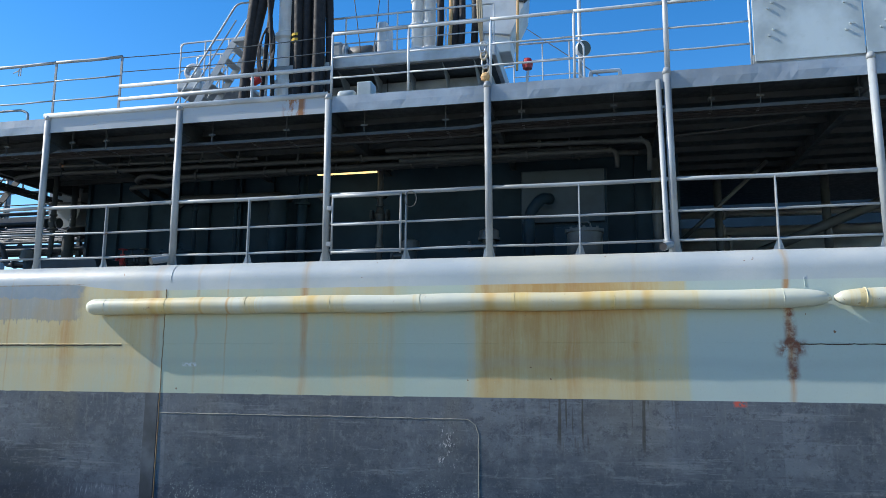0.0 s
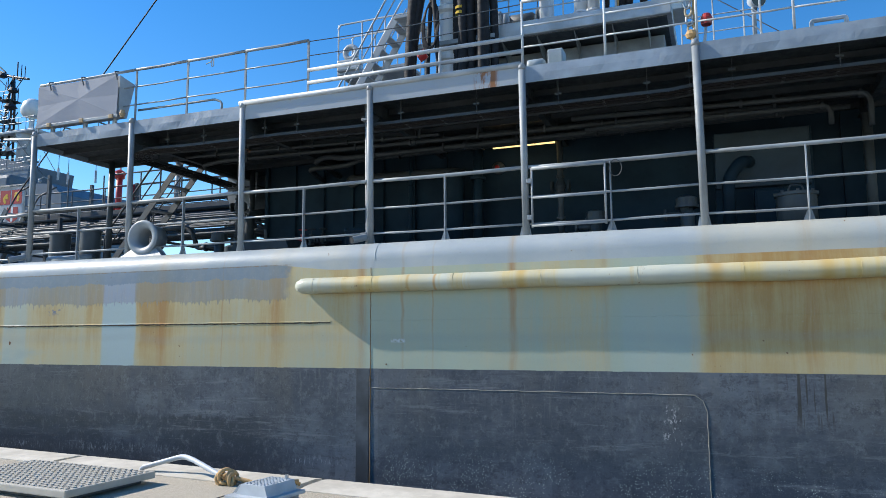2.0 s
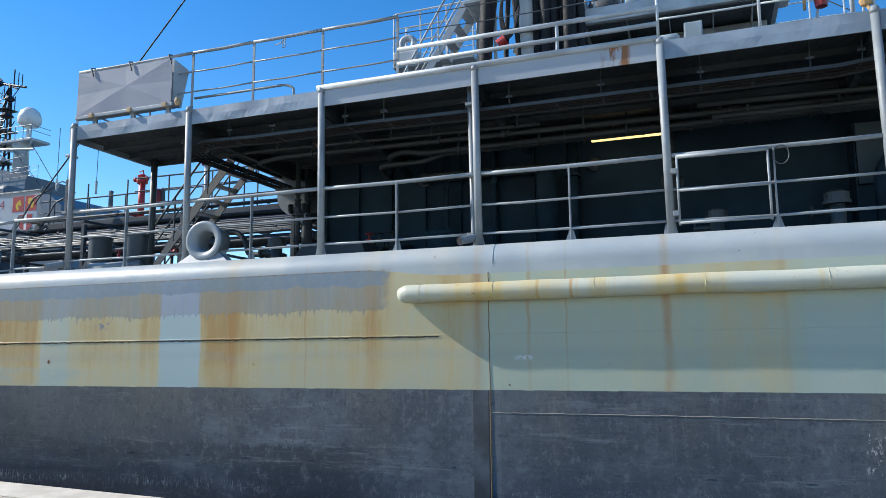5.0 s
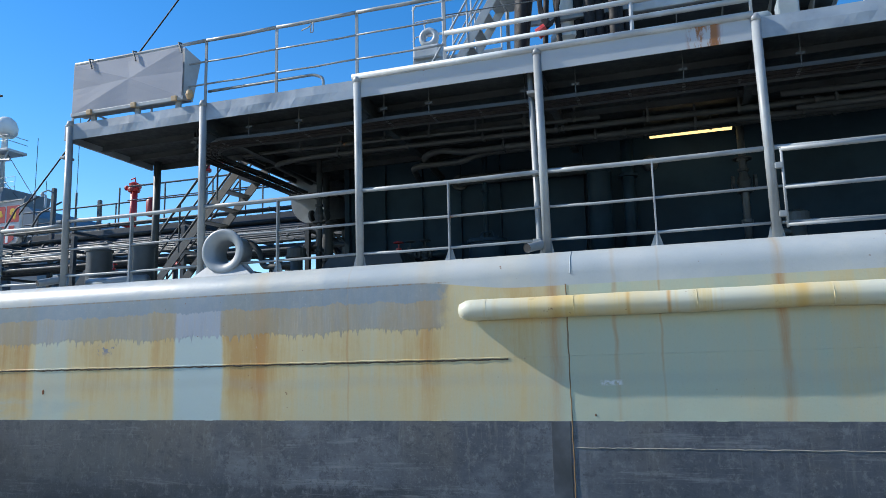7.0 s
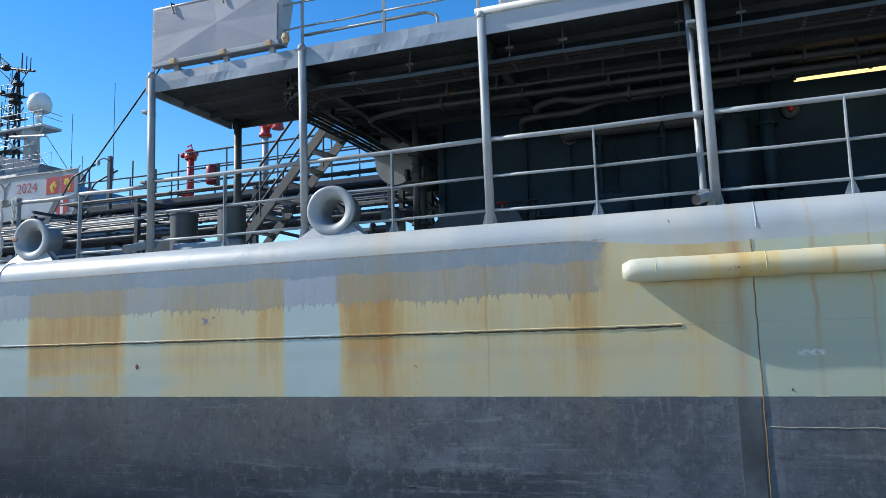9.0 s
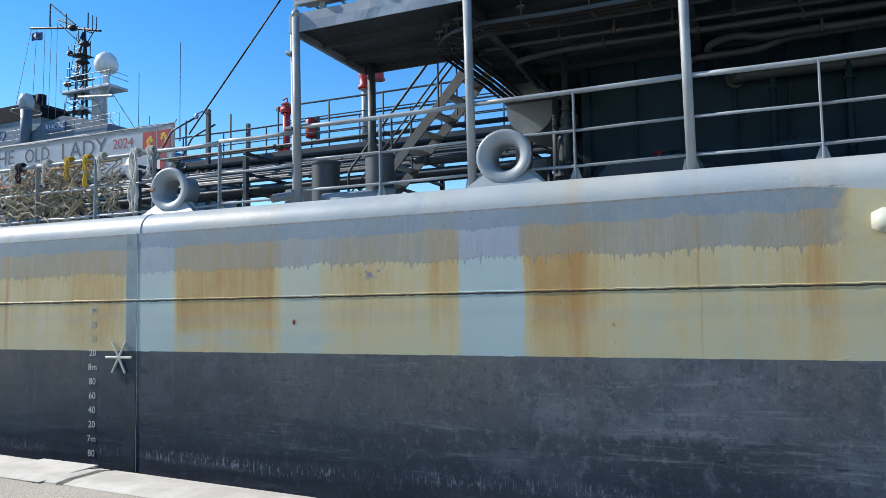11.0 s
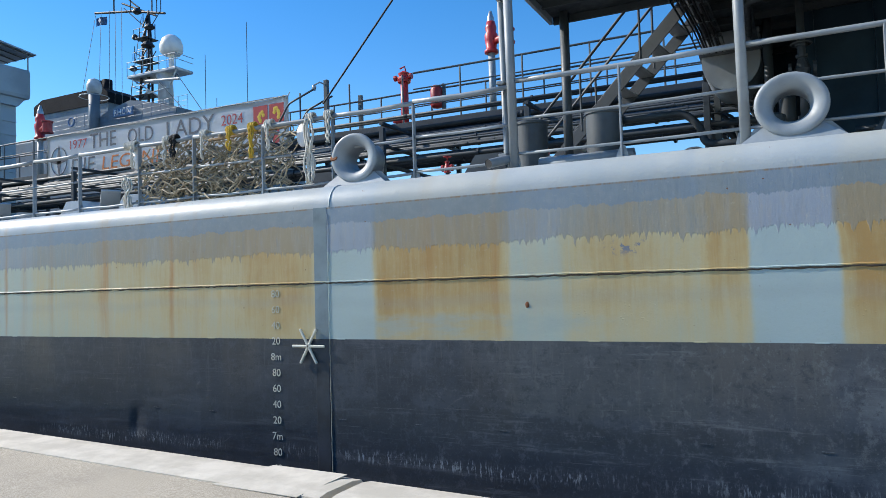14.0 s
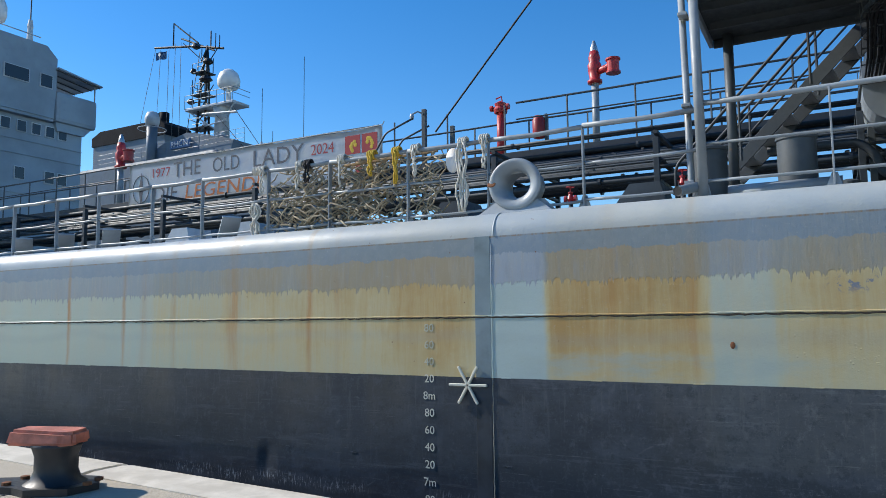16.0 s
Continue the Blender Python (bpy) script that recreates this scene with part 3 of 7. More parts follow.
quay = on_quay(thing("quay", "harbour quay paved in pale gritty asphalt beside the ship", "quay", kind="structure"))
bm = bmesh.new()
box(bm, (-300, -300, -3.5), (300, -0.62, 0.0))
part("paving", bm, paving, quay)
bm = bmesh.new()
for k in range(3):
    bar(bm, (-9.5 + k * 14.0, -6, 0.002), (-9.5 + k * 14.0, -0.64, 0.002), 0.012, 0.008)
part("paving_joint", bm, grey_deck, quay)
NOTCH = [-60, -30, -20.2, -9.7, -4.0, 1.3, 5.0, 8.7, 12.4, 30, 60]
for a, b in zip(NOTCH, NOTCH[1:]):
    sec = [(-0.62, -0.3), (-0.62, 0.012), (-0.50, 0.03), (-0.16, 0.035), (-0.03, 0.015), (0.0, -0.03), (0.0, -3.5)]
    bm = swept_x(sec, [a + 0.05, b - 0.05])
    for x in (a + 0.05, b - 0.05):
        vs = [v for v in bm.verts if abs(v.co.x - x) < 1e-4]
        bm.faces.new(vs)
    bmesh.ops.recalc_face_normals(bm, faces=bm.faces[:])
    part("kerb_stone", bm, kerb_mat, quay)
bm = bmesh.new()
box(bm, (-60, -0.6, -3.5), (60, -0.06, -0.06))
part("quay_wall", bm, kerb_mat, quay)

bm = bmesh.new()
box(bm, (-2500, 7.0, -2.6), (2500, 2500, -2.5))
tagged(part("water", bm, water_mat), "dark green harbour water", "water", kind="structure")

# ---- hull ----
X0, X1 = -62.0, 9.0
hull = thing("ship_hull", "grey tanker hull with black boot top and rust runs", "hull", kind="structure")
XS = [X0 + (X1 - X0) * k / 140 for k in range(141)]
edge_r = 0.29
arc = [(HULL_Y + edge_r * (1 - math.cos(a)), DECK_Z - edge_r + edge_r * math.sin(a)) for a in [radians(9 * k) for k in range(11)]]
part("topside_plating", swept_x([(HULL_Y, BLACK_Z)] + [(HULL_Y, BLACK_Z + (DECK_Z - edge_r - BLACK_Z) * k / 6) for k in range(1, 6)] + arc + [(10.2, DECK_Z + 0.001), (10.5, DECK_Z + 0.002)], XS), topside, hull, smooth=True)
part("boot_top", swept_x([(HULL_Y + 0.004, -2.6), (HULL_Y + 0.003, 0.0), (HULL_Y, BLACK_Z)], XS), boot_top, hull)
rng = random.Random(4)


def weld(name, pts, r, material, wob=0.004):
    out = []
    for a, b in zip(pts, pts[1:]):
        a, b = Vector(a), Vector(b)
        n = max(2, int((b - a).length / 0.06))
        out += [a.lerp(b, k / n) + Vector((rng.uniform(-wob, wob), rng.uniform(-wob, wob) * 0.4, rng.uniform(-wob, wob))) for k in range(n)]
    out.append(Vector(pts[-1]))
    return part(name, tubed(out, r, 6), material, hull)


weld("weld_seam", [(-40, HULL_Y, SEAM_Z), (-7.0, HULL_Y, SEAM_Z + 0.01)], 0.010, topside)
# the lap's shadow, drawn as a dirty dark line under the weld
weld("seam_shadow_line", [(-40, HULL_Y + 0.002, SEAM_Z - 0.015), (-7.0, HULL_Y + 0.002, SEAM_Z - 0.005)], 0.011, seam_shadow, 0.006)
weld("seam_shadow_line", [(2.4, HULL_Y + 0.002, SEAM_Z + 0.006), (8.8, HULL_Y + 0.002, SEAM_Z + 0.006)], 0.010, seam_shadow, 0.006)
weld("weld_seam", [(-7.0, HULL_Y + 0.004, SEAM_Z + 0.01), (2.4, HULL_Y + 0.004, SEAM_Z + 0.03)], 0.007, topside)
weld("weld_seam", [(2.4, HULL_Y, SEAM_Z + 0.02), (8.8, HULL_Y, SEAM_Z + 0.02)], 0.012, topside)
weld("weld_seam", [(-6.31, HULL_Y, -2.4), (-6.31, HULL_Y, BLACK_Z)], 0.009, rusty_weld)
weld("weld_seam", [(-6.31, HULL_Y, BLACK_Z), (-6.31, HULL_Y, 3.0)], 0.007, rusty_weld)
weld("weld_seam", [(-6.31, HULL_Y, 1.20), (-1.74, HULL_Y, 1.20), (-1.63, HULL_Y, 1.13), (-1.59, HULL_Y, 1.0), (-1.59, HULL_Y, -2.0)], 0.006, worn_weld)
weld("weld_seam", [(-16.36, HULL_Y, -2.4), (-16.36, HULL_Y, BLACK_Z)], 0.006, worn_weld)
weld("weld_seam", [(-16.36, HULL_Y, BLACK_Z), (-16.36, HULL_Y, 3.02)], 0.008, topside)
for x, r in ((-6.25, 0.006), (-16.33, 0.01)):
    pts = [(x, y - 0.002, z) for y, z in arc]
    part("weld_seam", tubed(pts, r, 6), topside, hull)
weld("weld_seam", [(2.5, HULL_Y, 2.9), (2.5, HULL_Y, 3.0), (2.55, HULL_Y + 0.01, 3.06), (8.5, HULL_Y + 0.01, 3.06)], 0.006, topside)
# overlapping strap plate beside the second seam
part("strap_plate", boxed((-16.57, HULL_Y - 0.004, BLACK_Z), (-16.375, HULL_Y + 0.02, 3.11), 0.002), strap_blue, hull)
part("strap_plate", boxed((-16.57, HULL_Y - 0.004, -2.4), (-16.375, HULL_Y + 0.02, BLACK_Z - 0.004), 0.006), strap_black, hull)
for x0, x1 in ((-6.54, -6.33),):
    part("strap_plate", boxed((x0, HULL_Y - 0.008, -2.4), (x1, HULL_Y + 0.02, BLACK_Z - 0.004), 0.004), strap_worn, hull)
# small welded pads along the paint line and the fender line
for k in range(24):
    x = -26.6 + 1.04 * k
    part("weld_pad", boxed((x - 0.06, HULL_Y - 0.003, BLACK_Z - 0.004), (x + 0.06, HULL_Y + 0.01, BLACK_Z + 0.008), 0.001), topside, hull)
    part("weld_pad", boxed((x - 0.05, HULL_Y - 0.003, 0.505), (x + 0.05, HULL_Y + 0.01, 0.517), 0.001), boot_top, hull)
# draft marks: ten-centimetre figures every twenty centimetres
FACE = Matrix.Rotation(radians(90), 4, "X")
for k in range(-1, 11):
    z = 0.2 * k
    value = 680 + 20 * k
    z = value / 100 - 6.75
    word = f"{value // 100}m" if value % 100 == 0 else str(value % 100)
    lettered("draft_mark", word, 0.135, Matrix.Translation((-17.19, HULL_Y - 0.003, z)) @ FACE, mark_paint if z < BLACK_Z else mark_shade, hull, 0.002 if z < BLACK_Z else 0.001)
star = thing("hull_star_mark", "six-armed welded steel star mark on the hull side", "hull mark")
for a in (0, 60, 120):
    c, s = math.cos(radians(a)), math.sin(radians(a))
    bm = bar(bmesh.new(), (-16.664 - 0.245 * c, HULL_Y - 0.03, 1.396 - 0.245 * s), (-16.664 + 0.245 * c, HULL_Y - 0.03, 1.396 + 0.245 * s), 0.032, 0.03, (0, 1, 0), 0.007)
    part("star_arm", bm, mark_paint, star)


def fender_tube(x0, x1, label, blunt=True):
    f = thing("rubbing_strake", label, "rubbing strake", "strakes along the hull")
    n = max(4, int((x1 - x0) / 0.08))
    pts, rad = [], []
    for k in range(n + 1):
        x = x0 + (x1 - x0) * k / n
        head, tail = min(1.0, (x - x0) / (0.16 if blunt else 0.5)), min(1.0, (x1 - x) / 0.6)
        taper = min(0.25 + 0.75 * math.sqrt(1 - (1 - head) ** 2) if not blunt else 0.62 + 0.38 * math.sqrt(1 - (1 - head) ** 2), 0.25 + 0.75 * math.sqrt(1 - (1 - tail) ** 2))
        pts.append((x, HULL_Y - 0.10, 2.742 + (0.012 * noise.noise((x * 0.9, 0, 0)))))
        rad.append(0.122 * taper * (1 + 0.05 * noise.noise((x * 1.7, 3, 0))))
    part("strake_pipe", tube(bmesh.new(), pts, rad, 18), fender_coat, f, smooth=True)
    for x in [x0 + 0.33, x1 - 0.55] + [x0 + 1.33 + 1.28 * k for k in range(int((x1 - x0 - 1.6) / 1.28))]:
        part("strake_joint", turned([(0.116, -0.006), (0.127, 0.0), (0.116, 0.006)], 18, Matrix.Translation((x, HULL_Y - 0.10, 2.742)) @ Matrix.Rotation(radians(90), 4, "Y")), fender_coat, f)
    bm = bmesh.new()
    box(bm, (x0 + 0.2, HULL_Y - 0.06, 2.69), (x1 - 0.3, HULL_Y + 0.02, 2.80))
    part("strake_web", bm, fender_coat, f)
    return f


fender_tube(-7.53, 2.76, "rust-streaked half-round steel rubbing strake along the hull")
fender_tube(2.80, 9.0, "pale steel rubbing strake butted to a longer one", False)

# deck
bm = bmesh.new()
box(bm, (X0, 10.45, DECK_Z - 0.3), (X1 + 8, 29.3, DECK_Z))
tagged(part("main_deck", bm, grey_deck), "dark grey coated steel main deck", "deck", kind="structure")

# ---- upper deck over the side gangway ----
roof = thing("upper_deck", "grey steel upper deck with beams and dented fascia", "deck", kind="structure")
INNER_X = -12.25
bm = bmesh.new()
box(bm, (-14.15, 10.26, ROOF_LO + 0.10), (INNER_X, 12.2, ROOF_HI - 0.01))
part("wing_plate", bm, grey_under_shaded, roof)
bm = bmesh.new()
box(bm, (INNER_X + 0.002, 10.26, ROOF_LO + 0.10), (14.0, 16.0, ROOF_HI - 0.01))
part("deck_plate", bm, grey_under_shaded, roof)
# added inboard strip, its extent unknown, that keeps daylight out of the gap
part("deck_plate", boxed((1.51, 16.002, ROOF_LO + 0.10), (16.0, 18.8, ROOF_HI - 0.01), 0.0), grey_under_shaded, roof)
part("deck_plate", boxed((-10.6, 16.002, ROOF_LO + 0.10), (1.5, 24.0, ROOF_HI - 0.01), 0.0), grey_under_shaded, roof)
POST_X = [6.2, 3.65, 1.03, -1.53, -4.03, -6.60, -9.10, -11.60, -14.09]
edges = [14.0] + POST_X
for a, b in zip(edges[1:], edges[2:]):
    bm = bmesh.new()
    n = 26
    rows = []
    for k in range(n + 1):
        x = a + (b - a) * k / n
        d = 0.009 * noise.noise((x * 2.2, 7, 1)) + 0.003 * noise.noise((x * 6, 2, 1)) if -9.1 > x or x > -4.0 else 0.003 * noise.noise((x, 7, 1))
        rows.append([bm.verts.new((x, y, z)) for y, z in ((10.25, ROOF_HI + 0.005), (10.205 + d, ROOF_HI), (10.20 + d * 1.6, (ROOF_LO + ROOF_HI) / 2), (10.205 - d, ROOF_LO - d * 0.3), (10.215, ROOF_LO - 0.002), (10.25, ROOF_LO + 0.03))])
    for p, q in zip(rows, rows[1:]):
        for k in range(5):
            bm.faces.new((p[k], p[k + 1], q[k + 1], q[k]))
    bmesh.ops.recalc_face_normals(bm, faces=bm.faces[:])
    part("fascia", bm, grey_fascia if not -9.2 < b < -4.2 else fascia_old, roof)
part("fascia", boxed((-14.20, 10.2, ROOF_LO), (-14.15, 12.2, ROOF_HI), 0.006), grey_fascia, roof)
part("fascia", boxed((-14.15, 12.2, ROOF_LO), (INNER_X, 12.25, ROOF_HI), 0.006), grey_under_shaded, roof)
part("fascia", boxed((INNER_X - 0.06, 12.25, ROOF_LO), (INNER_X, 16.0, ROOF_HI), 0.006), grey_under_shaded, roof)
part("edge_pipe", tubed([(-9.17, 10.2, 6.07), (-4.05, 10.2, 6.07)], 0.045, 12), grey_light, roof, smooth=True)
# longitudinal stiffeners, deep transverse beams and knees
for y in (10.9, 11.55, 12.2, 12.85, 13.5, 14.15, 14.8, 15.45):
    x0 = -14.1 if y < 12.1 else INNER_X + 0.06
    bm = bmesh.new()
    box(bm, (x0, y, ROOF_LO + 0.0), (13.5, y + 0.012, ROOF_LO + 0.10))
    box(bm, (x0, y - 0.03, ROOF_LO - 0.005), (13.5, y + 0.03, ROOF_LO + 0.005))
    part("stiffener", bm, grey_under_shaded, roof)
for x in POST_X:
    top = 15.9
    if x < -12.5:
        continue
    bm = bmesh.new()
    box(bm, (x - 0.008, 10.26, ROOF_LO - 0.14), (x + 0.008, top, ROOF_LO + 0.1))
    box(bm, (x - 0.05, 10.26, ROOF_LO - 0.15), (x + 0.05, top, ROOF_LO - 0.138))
    part("deck_beam", bm, grey_under_shaded, roof)
    part("knee", prismed([(x - 0.006, 10.27, ROOF_LO - 0.36), (x - 0.006, 10.62, ROOF_LO - 0.13), (x - 0.006, 10.27, ROOF_LO - 0.13)], (0.012, 0, 0)), grey_under_shaded, roof)

# ---- posts and guard rail at the ship's side ----
RY = 10.22
rail = thing("side_railing", "painted grey steel guard rail with three bars", "railing", "railings")
for x in POST_X:
    post = part("roof_post", tubed([(x + 0.02, RY, DECK_Z - 0.01), (x, RY - 0.02, ROOF_HI - 0.02)], 0.054, 14), grey_rail, rail, smooth=True)
    part("post_cap", turned([(0.0, 0.05), (0.04, 0.045), (0.058, 0.0), (0.058, -0.05), (0.0, -0.05)], 14, Matrix.Translation((x, RY - 0.02, ROOF_HI))), grey_rail, rail, smooth=True)
    part("post_foot", prismed([(x - 0.09, RY, DECK_Z - 0.02), (x + 0.11, RY, DECK_Z - 0.02), (x + 0.075, RY, DECK_Z + 0.16), (x - 0.05, RY, DECK_Z + 0.16)], (0, 0.012, 0)), grey_rail, rail)


def sag(a, b, n=4, s=0.012):
    return [Vector(a).lerp(Vector(b), k / n) + Vector((0, 0, -s * math.sin(math.pi * k / n) + rng.uniform(-0.004, 0.004) * (0 < k < n))) for k in range(n + 1)]


def stanchion(x, parent, top=1.0, mat=None, z=DECK_Z, y=RY):
    mat = mat or grey_rail
    part("stanchion", bar(bmesh.new(), (x, y, z - 0.01), (x, y, z + top - 0.02), 0.02, 0.065, (0, 1, 0), 0.003), mat, parent)
    part("stanchion_foot", prismed([(x - 0.10, y + 0.01, z - 0.03), (x + 0.09, y + 0.01, z - 0.03), (x + 0.03, y + 0.01, z + 0.17), (x - 0.022, y + 0.01, z + 0.17)], (0, 0.012, 0)), mat, parent)


def bay(a, b, parent, heights=(1.06, 0.61, 0.20), radii=(0.031, 0.018, 0.018), mat=None, z=DECK_Z, y=RY):
    for h, r in zip(heights, radii):
        part("rail_bar", tubed(sag((a, y, z + h), (b, y, z + h)), r, 8), mat or grey_rail, parent, smooth=True)


for a, b in zip(POST_X, POST_X[1:]):
    bay(b, a, rail)
    stanchion((a + b) / 2 + 0.02, rail, 1.06)
# open deck: stanchions stand closer
OPEN_X = [-15.39, -16.61, -17.78, -19.07, -20.20, -21.56, -22.70, -24.06, -25.21, -26.5, -27.7, -29.0, -30.2, -31.5, -32.7, -34.0]
for a, b in zip([-14.09] + OPEN_X, OPEN_X):
    bay(b, a, rail, heights=(0.98, 0.54, 0.10) if b < -16 else (1.0, 0.55, 0.12))
for x in OPEN_X:
    stanchion(x, rail, 0.98)


def scupper(x, z1, label, back=-0.03):
    """A drain pipe beside a post that ends in a slanting spout."""
    d = thing("drain_pipe", label, "drain pipe", "drain pipes at the posts")
    if z1:
        part("down_pipe", tubed([(x, RY + back, z1), (x + 0.03, RY + back, DECK_Z + 0.22), (x + 0.03, RY - 0.06, DECK_Z + 0.12)], 0.038, 10, 0.03), grey_rail, d, smooth=True)
        for z in (DECK_Z + 1.06, DECK_Z + 0.2, DECK_Z + 2.1):
            part("pipe_clip", boxed((x - 0.02, RY - 0.03, z - 0.02), (x + 0.08, RY + back + 0.04, z + 0.02), 0.008), grey_rail, d)
    part("spout", tube(bmesh.new(), [(x + 0.09, RY + 0.02, DECK_Z + 0.15), (x - 0.05, RY - 0.27, DECK_Z + 0.07)], 0.055, 16, False), grey_rail, d, smooth=True)
    # black disc over the mouth: the darkness inside the spout, put into colour
    part("spout_bore_dark", turned([(0.0, 0), (0.042, 0.0), (0.055, 0.004)], 16, look((x - 0.049, RY - 0.268, DECK_Z + 0.071), (x + 0.09, RY + 0.02, DECK_Z + 0.15))), black_paint, d)
    return d


scupper(0.91, 5.9, "grey steel drain pipe clipped to a deck post")
scupper(-6.73, 5.82, "grey steel drain pipe with open spout above the gunwale", 0.14)
scupper(-14.24, 5.9, "grey steel drain pipe beside the end post", 0.13)

# ---- deckhouse side in the shade of the upper deck ----
house = thing("deckhouse", "dark blue-grey deckhouse bulkhead with stiffeners, shade in its colour", "deckhouse", kind="structure")
WY = 13.6
part("wall", boxed((-10.95, WY, DECK_Z), (1.5, 15.9, ROOF_LO + 0.1), 0.01), grey_house_shaded, house)
part("wall", boxed((-11.6, 15.6, DECK_Z), (-10.96, 15.9, ROOF_LO + 0.1), 0.01), grey_house_shaded, house)
# added wall that closes off the sky behind the open gap
part("wall", boxed((1.51, 22.0, DECK_Z), (16.0, 22.3, 7.4), 0.01), grey_house_shaded, house)
part("wall", boxed((-1.35, 13.1, DECK_Z), (0.2, WY + 0.01, 5.45), 0.02), grey_house_shaded, house)
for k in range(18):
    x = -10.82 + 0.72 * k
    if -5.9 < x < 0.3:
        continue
    part("stiffener", boxed((x, WY - 0.09, DECK_Z + 0.05), (x + 0.014, WY + 0.01, ROOF_LO), 0.003), grey_house_shaded, house)

# ---- things under the upper deck ----


def cable_tray(pts, label):
    """A perforated tray that carries a bundle of cables, hung from the deckhead."""
    t = thing("cable_tray", label, "cable tray", "cable trays under the deck")
    path = [Vector(p) for p in pts]
    for off, dz, r in ((-0.14, 0.0, 0.013), (-0.10, 0.015, 0.02), (-0.05, 0.0, 0.016), (0.0, 0.02, 0.022), (0.05, 0.0, 0.015), (0.09, 0.012, 0.02), (0.13, 0.0, 0.013)):
        line = []
        for k, p in enumerate(path):
            d = (path[min(k + 1, len(path) - 1)] - path[max(k - 1, 0)]).normalized()
            line.append(p + Vector((-d.y, d.x, 0)) * off + Vector((0, 0, dz + rng.uniform(-0.006, 0.006))))
        part("cable", tubed(line, r, 6), rubber, t, smooth=True)
    for off in (-0.2, 0.2):
        line = []
        for k, p in enumerate(path):
            d = (path[min(k + 1, len(path) - 1)] - path[max(k - 1, 0)]).normalized()
            line.append(p + Vector((-d.y, d.x, 0)) * off)
        bm = bmesh.new()
        for a, b in zip(line, line[1:]):
            bar(bm, a, b, 0.006, 0.05)
        part("tray_edge", bm, grey_under_shaded, t)
    for a, b in zip(path, path[1:]):
        n = max(1, int((b - a).length / 0.6))
        for k in range(n):
            p = a.lerp(b, (k + 0.5) / n)
            d = (b - a).normalized()
            s = Vector((-d.y, d.x, 0)) * 0.2
            bm = bar(bmesh.new(), p - s, p + s, 0.04, 0.008)
            if k % 2 == 0:
                bar(bm, p + s, (p.x + s.x, p.y + s.y, ROOF_LO + 0.1), 0.04, 0.008, (1, 0, 0))
                bar(bm, Vector((p.x + s.x - 0.05, p.y + s.y, p.z + 0.14)), Vector((p.x + s.x + 0.05, p.y + s.y, p.z + 0.14)), 0.04, 0.03)
            part("tray_bracket", bm, grey_dark, t)
    return t


turn_in = [(-11.5 - 0.75 * math.sin(a), 11.45 - 0.75 * math.cos(a), 5.56) for a in [radians(15 * k) for k in range(7)]]
cable_tray([(9.0, 10.75, 5.56), (2.0, 10.75, 5.56), (-1.4, 10.75, 5.56), (-1.9, 10.72, 5.50), (-6.5, 10.70, 5.50)] + [(x, 10.70, 5.53) for x in (-8.5, -10.5)] + turn_in + [(-12.2, 13.0, 5.56), (-12.2, 15.6, 5.56)], "perforated tray with black cables under the deckhead")


def pipe_run(label, pts, r, flanges=(), mat=None, clips=0, cat="pipe", bend=0.18):
    p = thing("deck_pipe", label, cat, "pipes of the ship")
    part("pipe_body", tubed(pts, r, 12, bend), mat or pipe_grey_shaded, p, smooth=True)
    a, b = Vector(pts[0]), Vector(pts[1])
    for f in flanges:
        c = a.lerp(b, f)
        part("flange", turned([(0, -0.025), (r * 1.55, -0.025), (r * 1.55, 0.025), (0, 0.025)], 14, look(c, b)), mat or pipe_grey_shaded, p)
    for k in range(clips):
        c = a.lerp(b, (k + 0.5) / clips)
        part("pipe_clip", boxed((c.x - 0.02, c.y - r - 0.015, c.z - r - 0.015), (c.x + 0.02, c.y + r + 0.015, c.z + r + 0.02), 0.006), grey_under_shaded, p)
        part("pipe_hanger", boxed((c.x - 0.015, c.y - 0.004, c.z + r), (c.x + 0.015, c.y + 0.004, ROOF_LO + 0.1), 0.002), grey_under_shaded, p)
    return p


OLD = "weathered grey pipe with rust hung under the deckhead"
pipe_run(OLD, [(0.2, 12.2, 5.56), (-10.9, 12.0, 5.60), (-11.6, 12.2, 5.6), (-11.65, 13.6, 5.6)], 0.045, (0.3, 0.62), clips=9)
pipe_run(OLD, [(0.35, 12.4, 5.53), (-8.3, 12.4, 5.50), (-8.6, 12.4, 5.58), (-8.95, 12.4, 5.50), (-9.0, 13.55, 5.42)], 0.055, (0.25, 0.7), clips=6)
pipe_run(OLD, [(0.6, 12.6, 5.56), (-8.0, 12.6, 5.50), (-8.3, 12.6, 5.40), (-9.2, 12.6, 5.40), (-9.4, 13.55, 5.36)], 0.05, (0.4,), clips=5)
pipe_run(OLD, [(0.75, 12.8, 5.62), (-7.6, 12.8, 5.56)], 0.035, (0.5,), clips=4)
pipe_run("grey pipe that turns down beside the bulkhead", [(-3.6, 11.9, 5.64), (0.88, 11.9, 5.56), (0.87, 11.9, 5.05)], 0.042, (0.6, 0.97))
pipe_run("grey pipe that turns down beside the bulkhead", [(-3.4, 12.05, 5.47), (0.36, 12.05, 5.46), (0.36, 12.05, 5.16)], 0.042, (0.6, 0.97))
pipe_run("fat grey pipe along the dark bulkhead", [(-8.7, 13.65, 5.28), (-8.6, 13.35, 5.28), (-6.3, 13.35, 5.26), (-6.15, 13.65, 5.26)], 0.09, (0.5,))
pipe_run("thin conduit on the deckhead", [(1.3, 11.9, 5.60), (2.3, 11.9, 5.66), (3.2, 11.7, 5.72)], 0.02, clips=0)
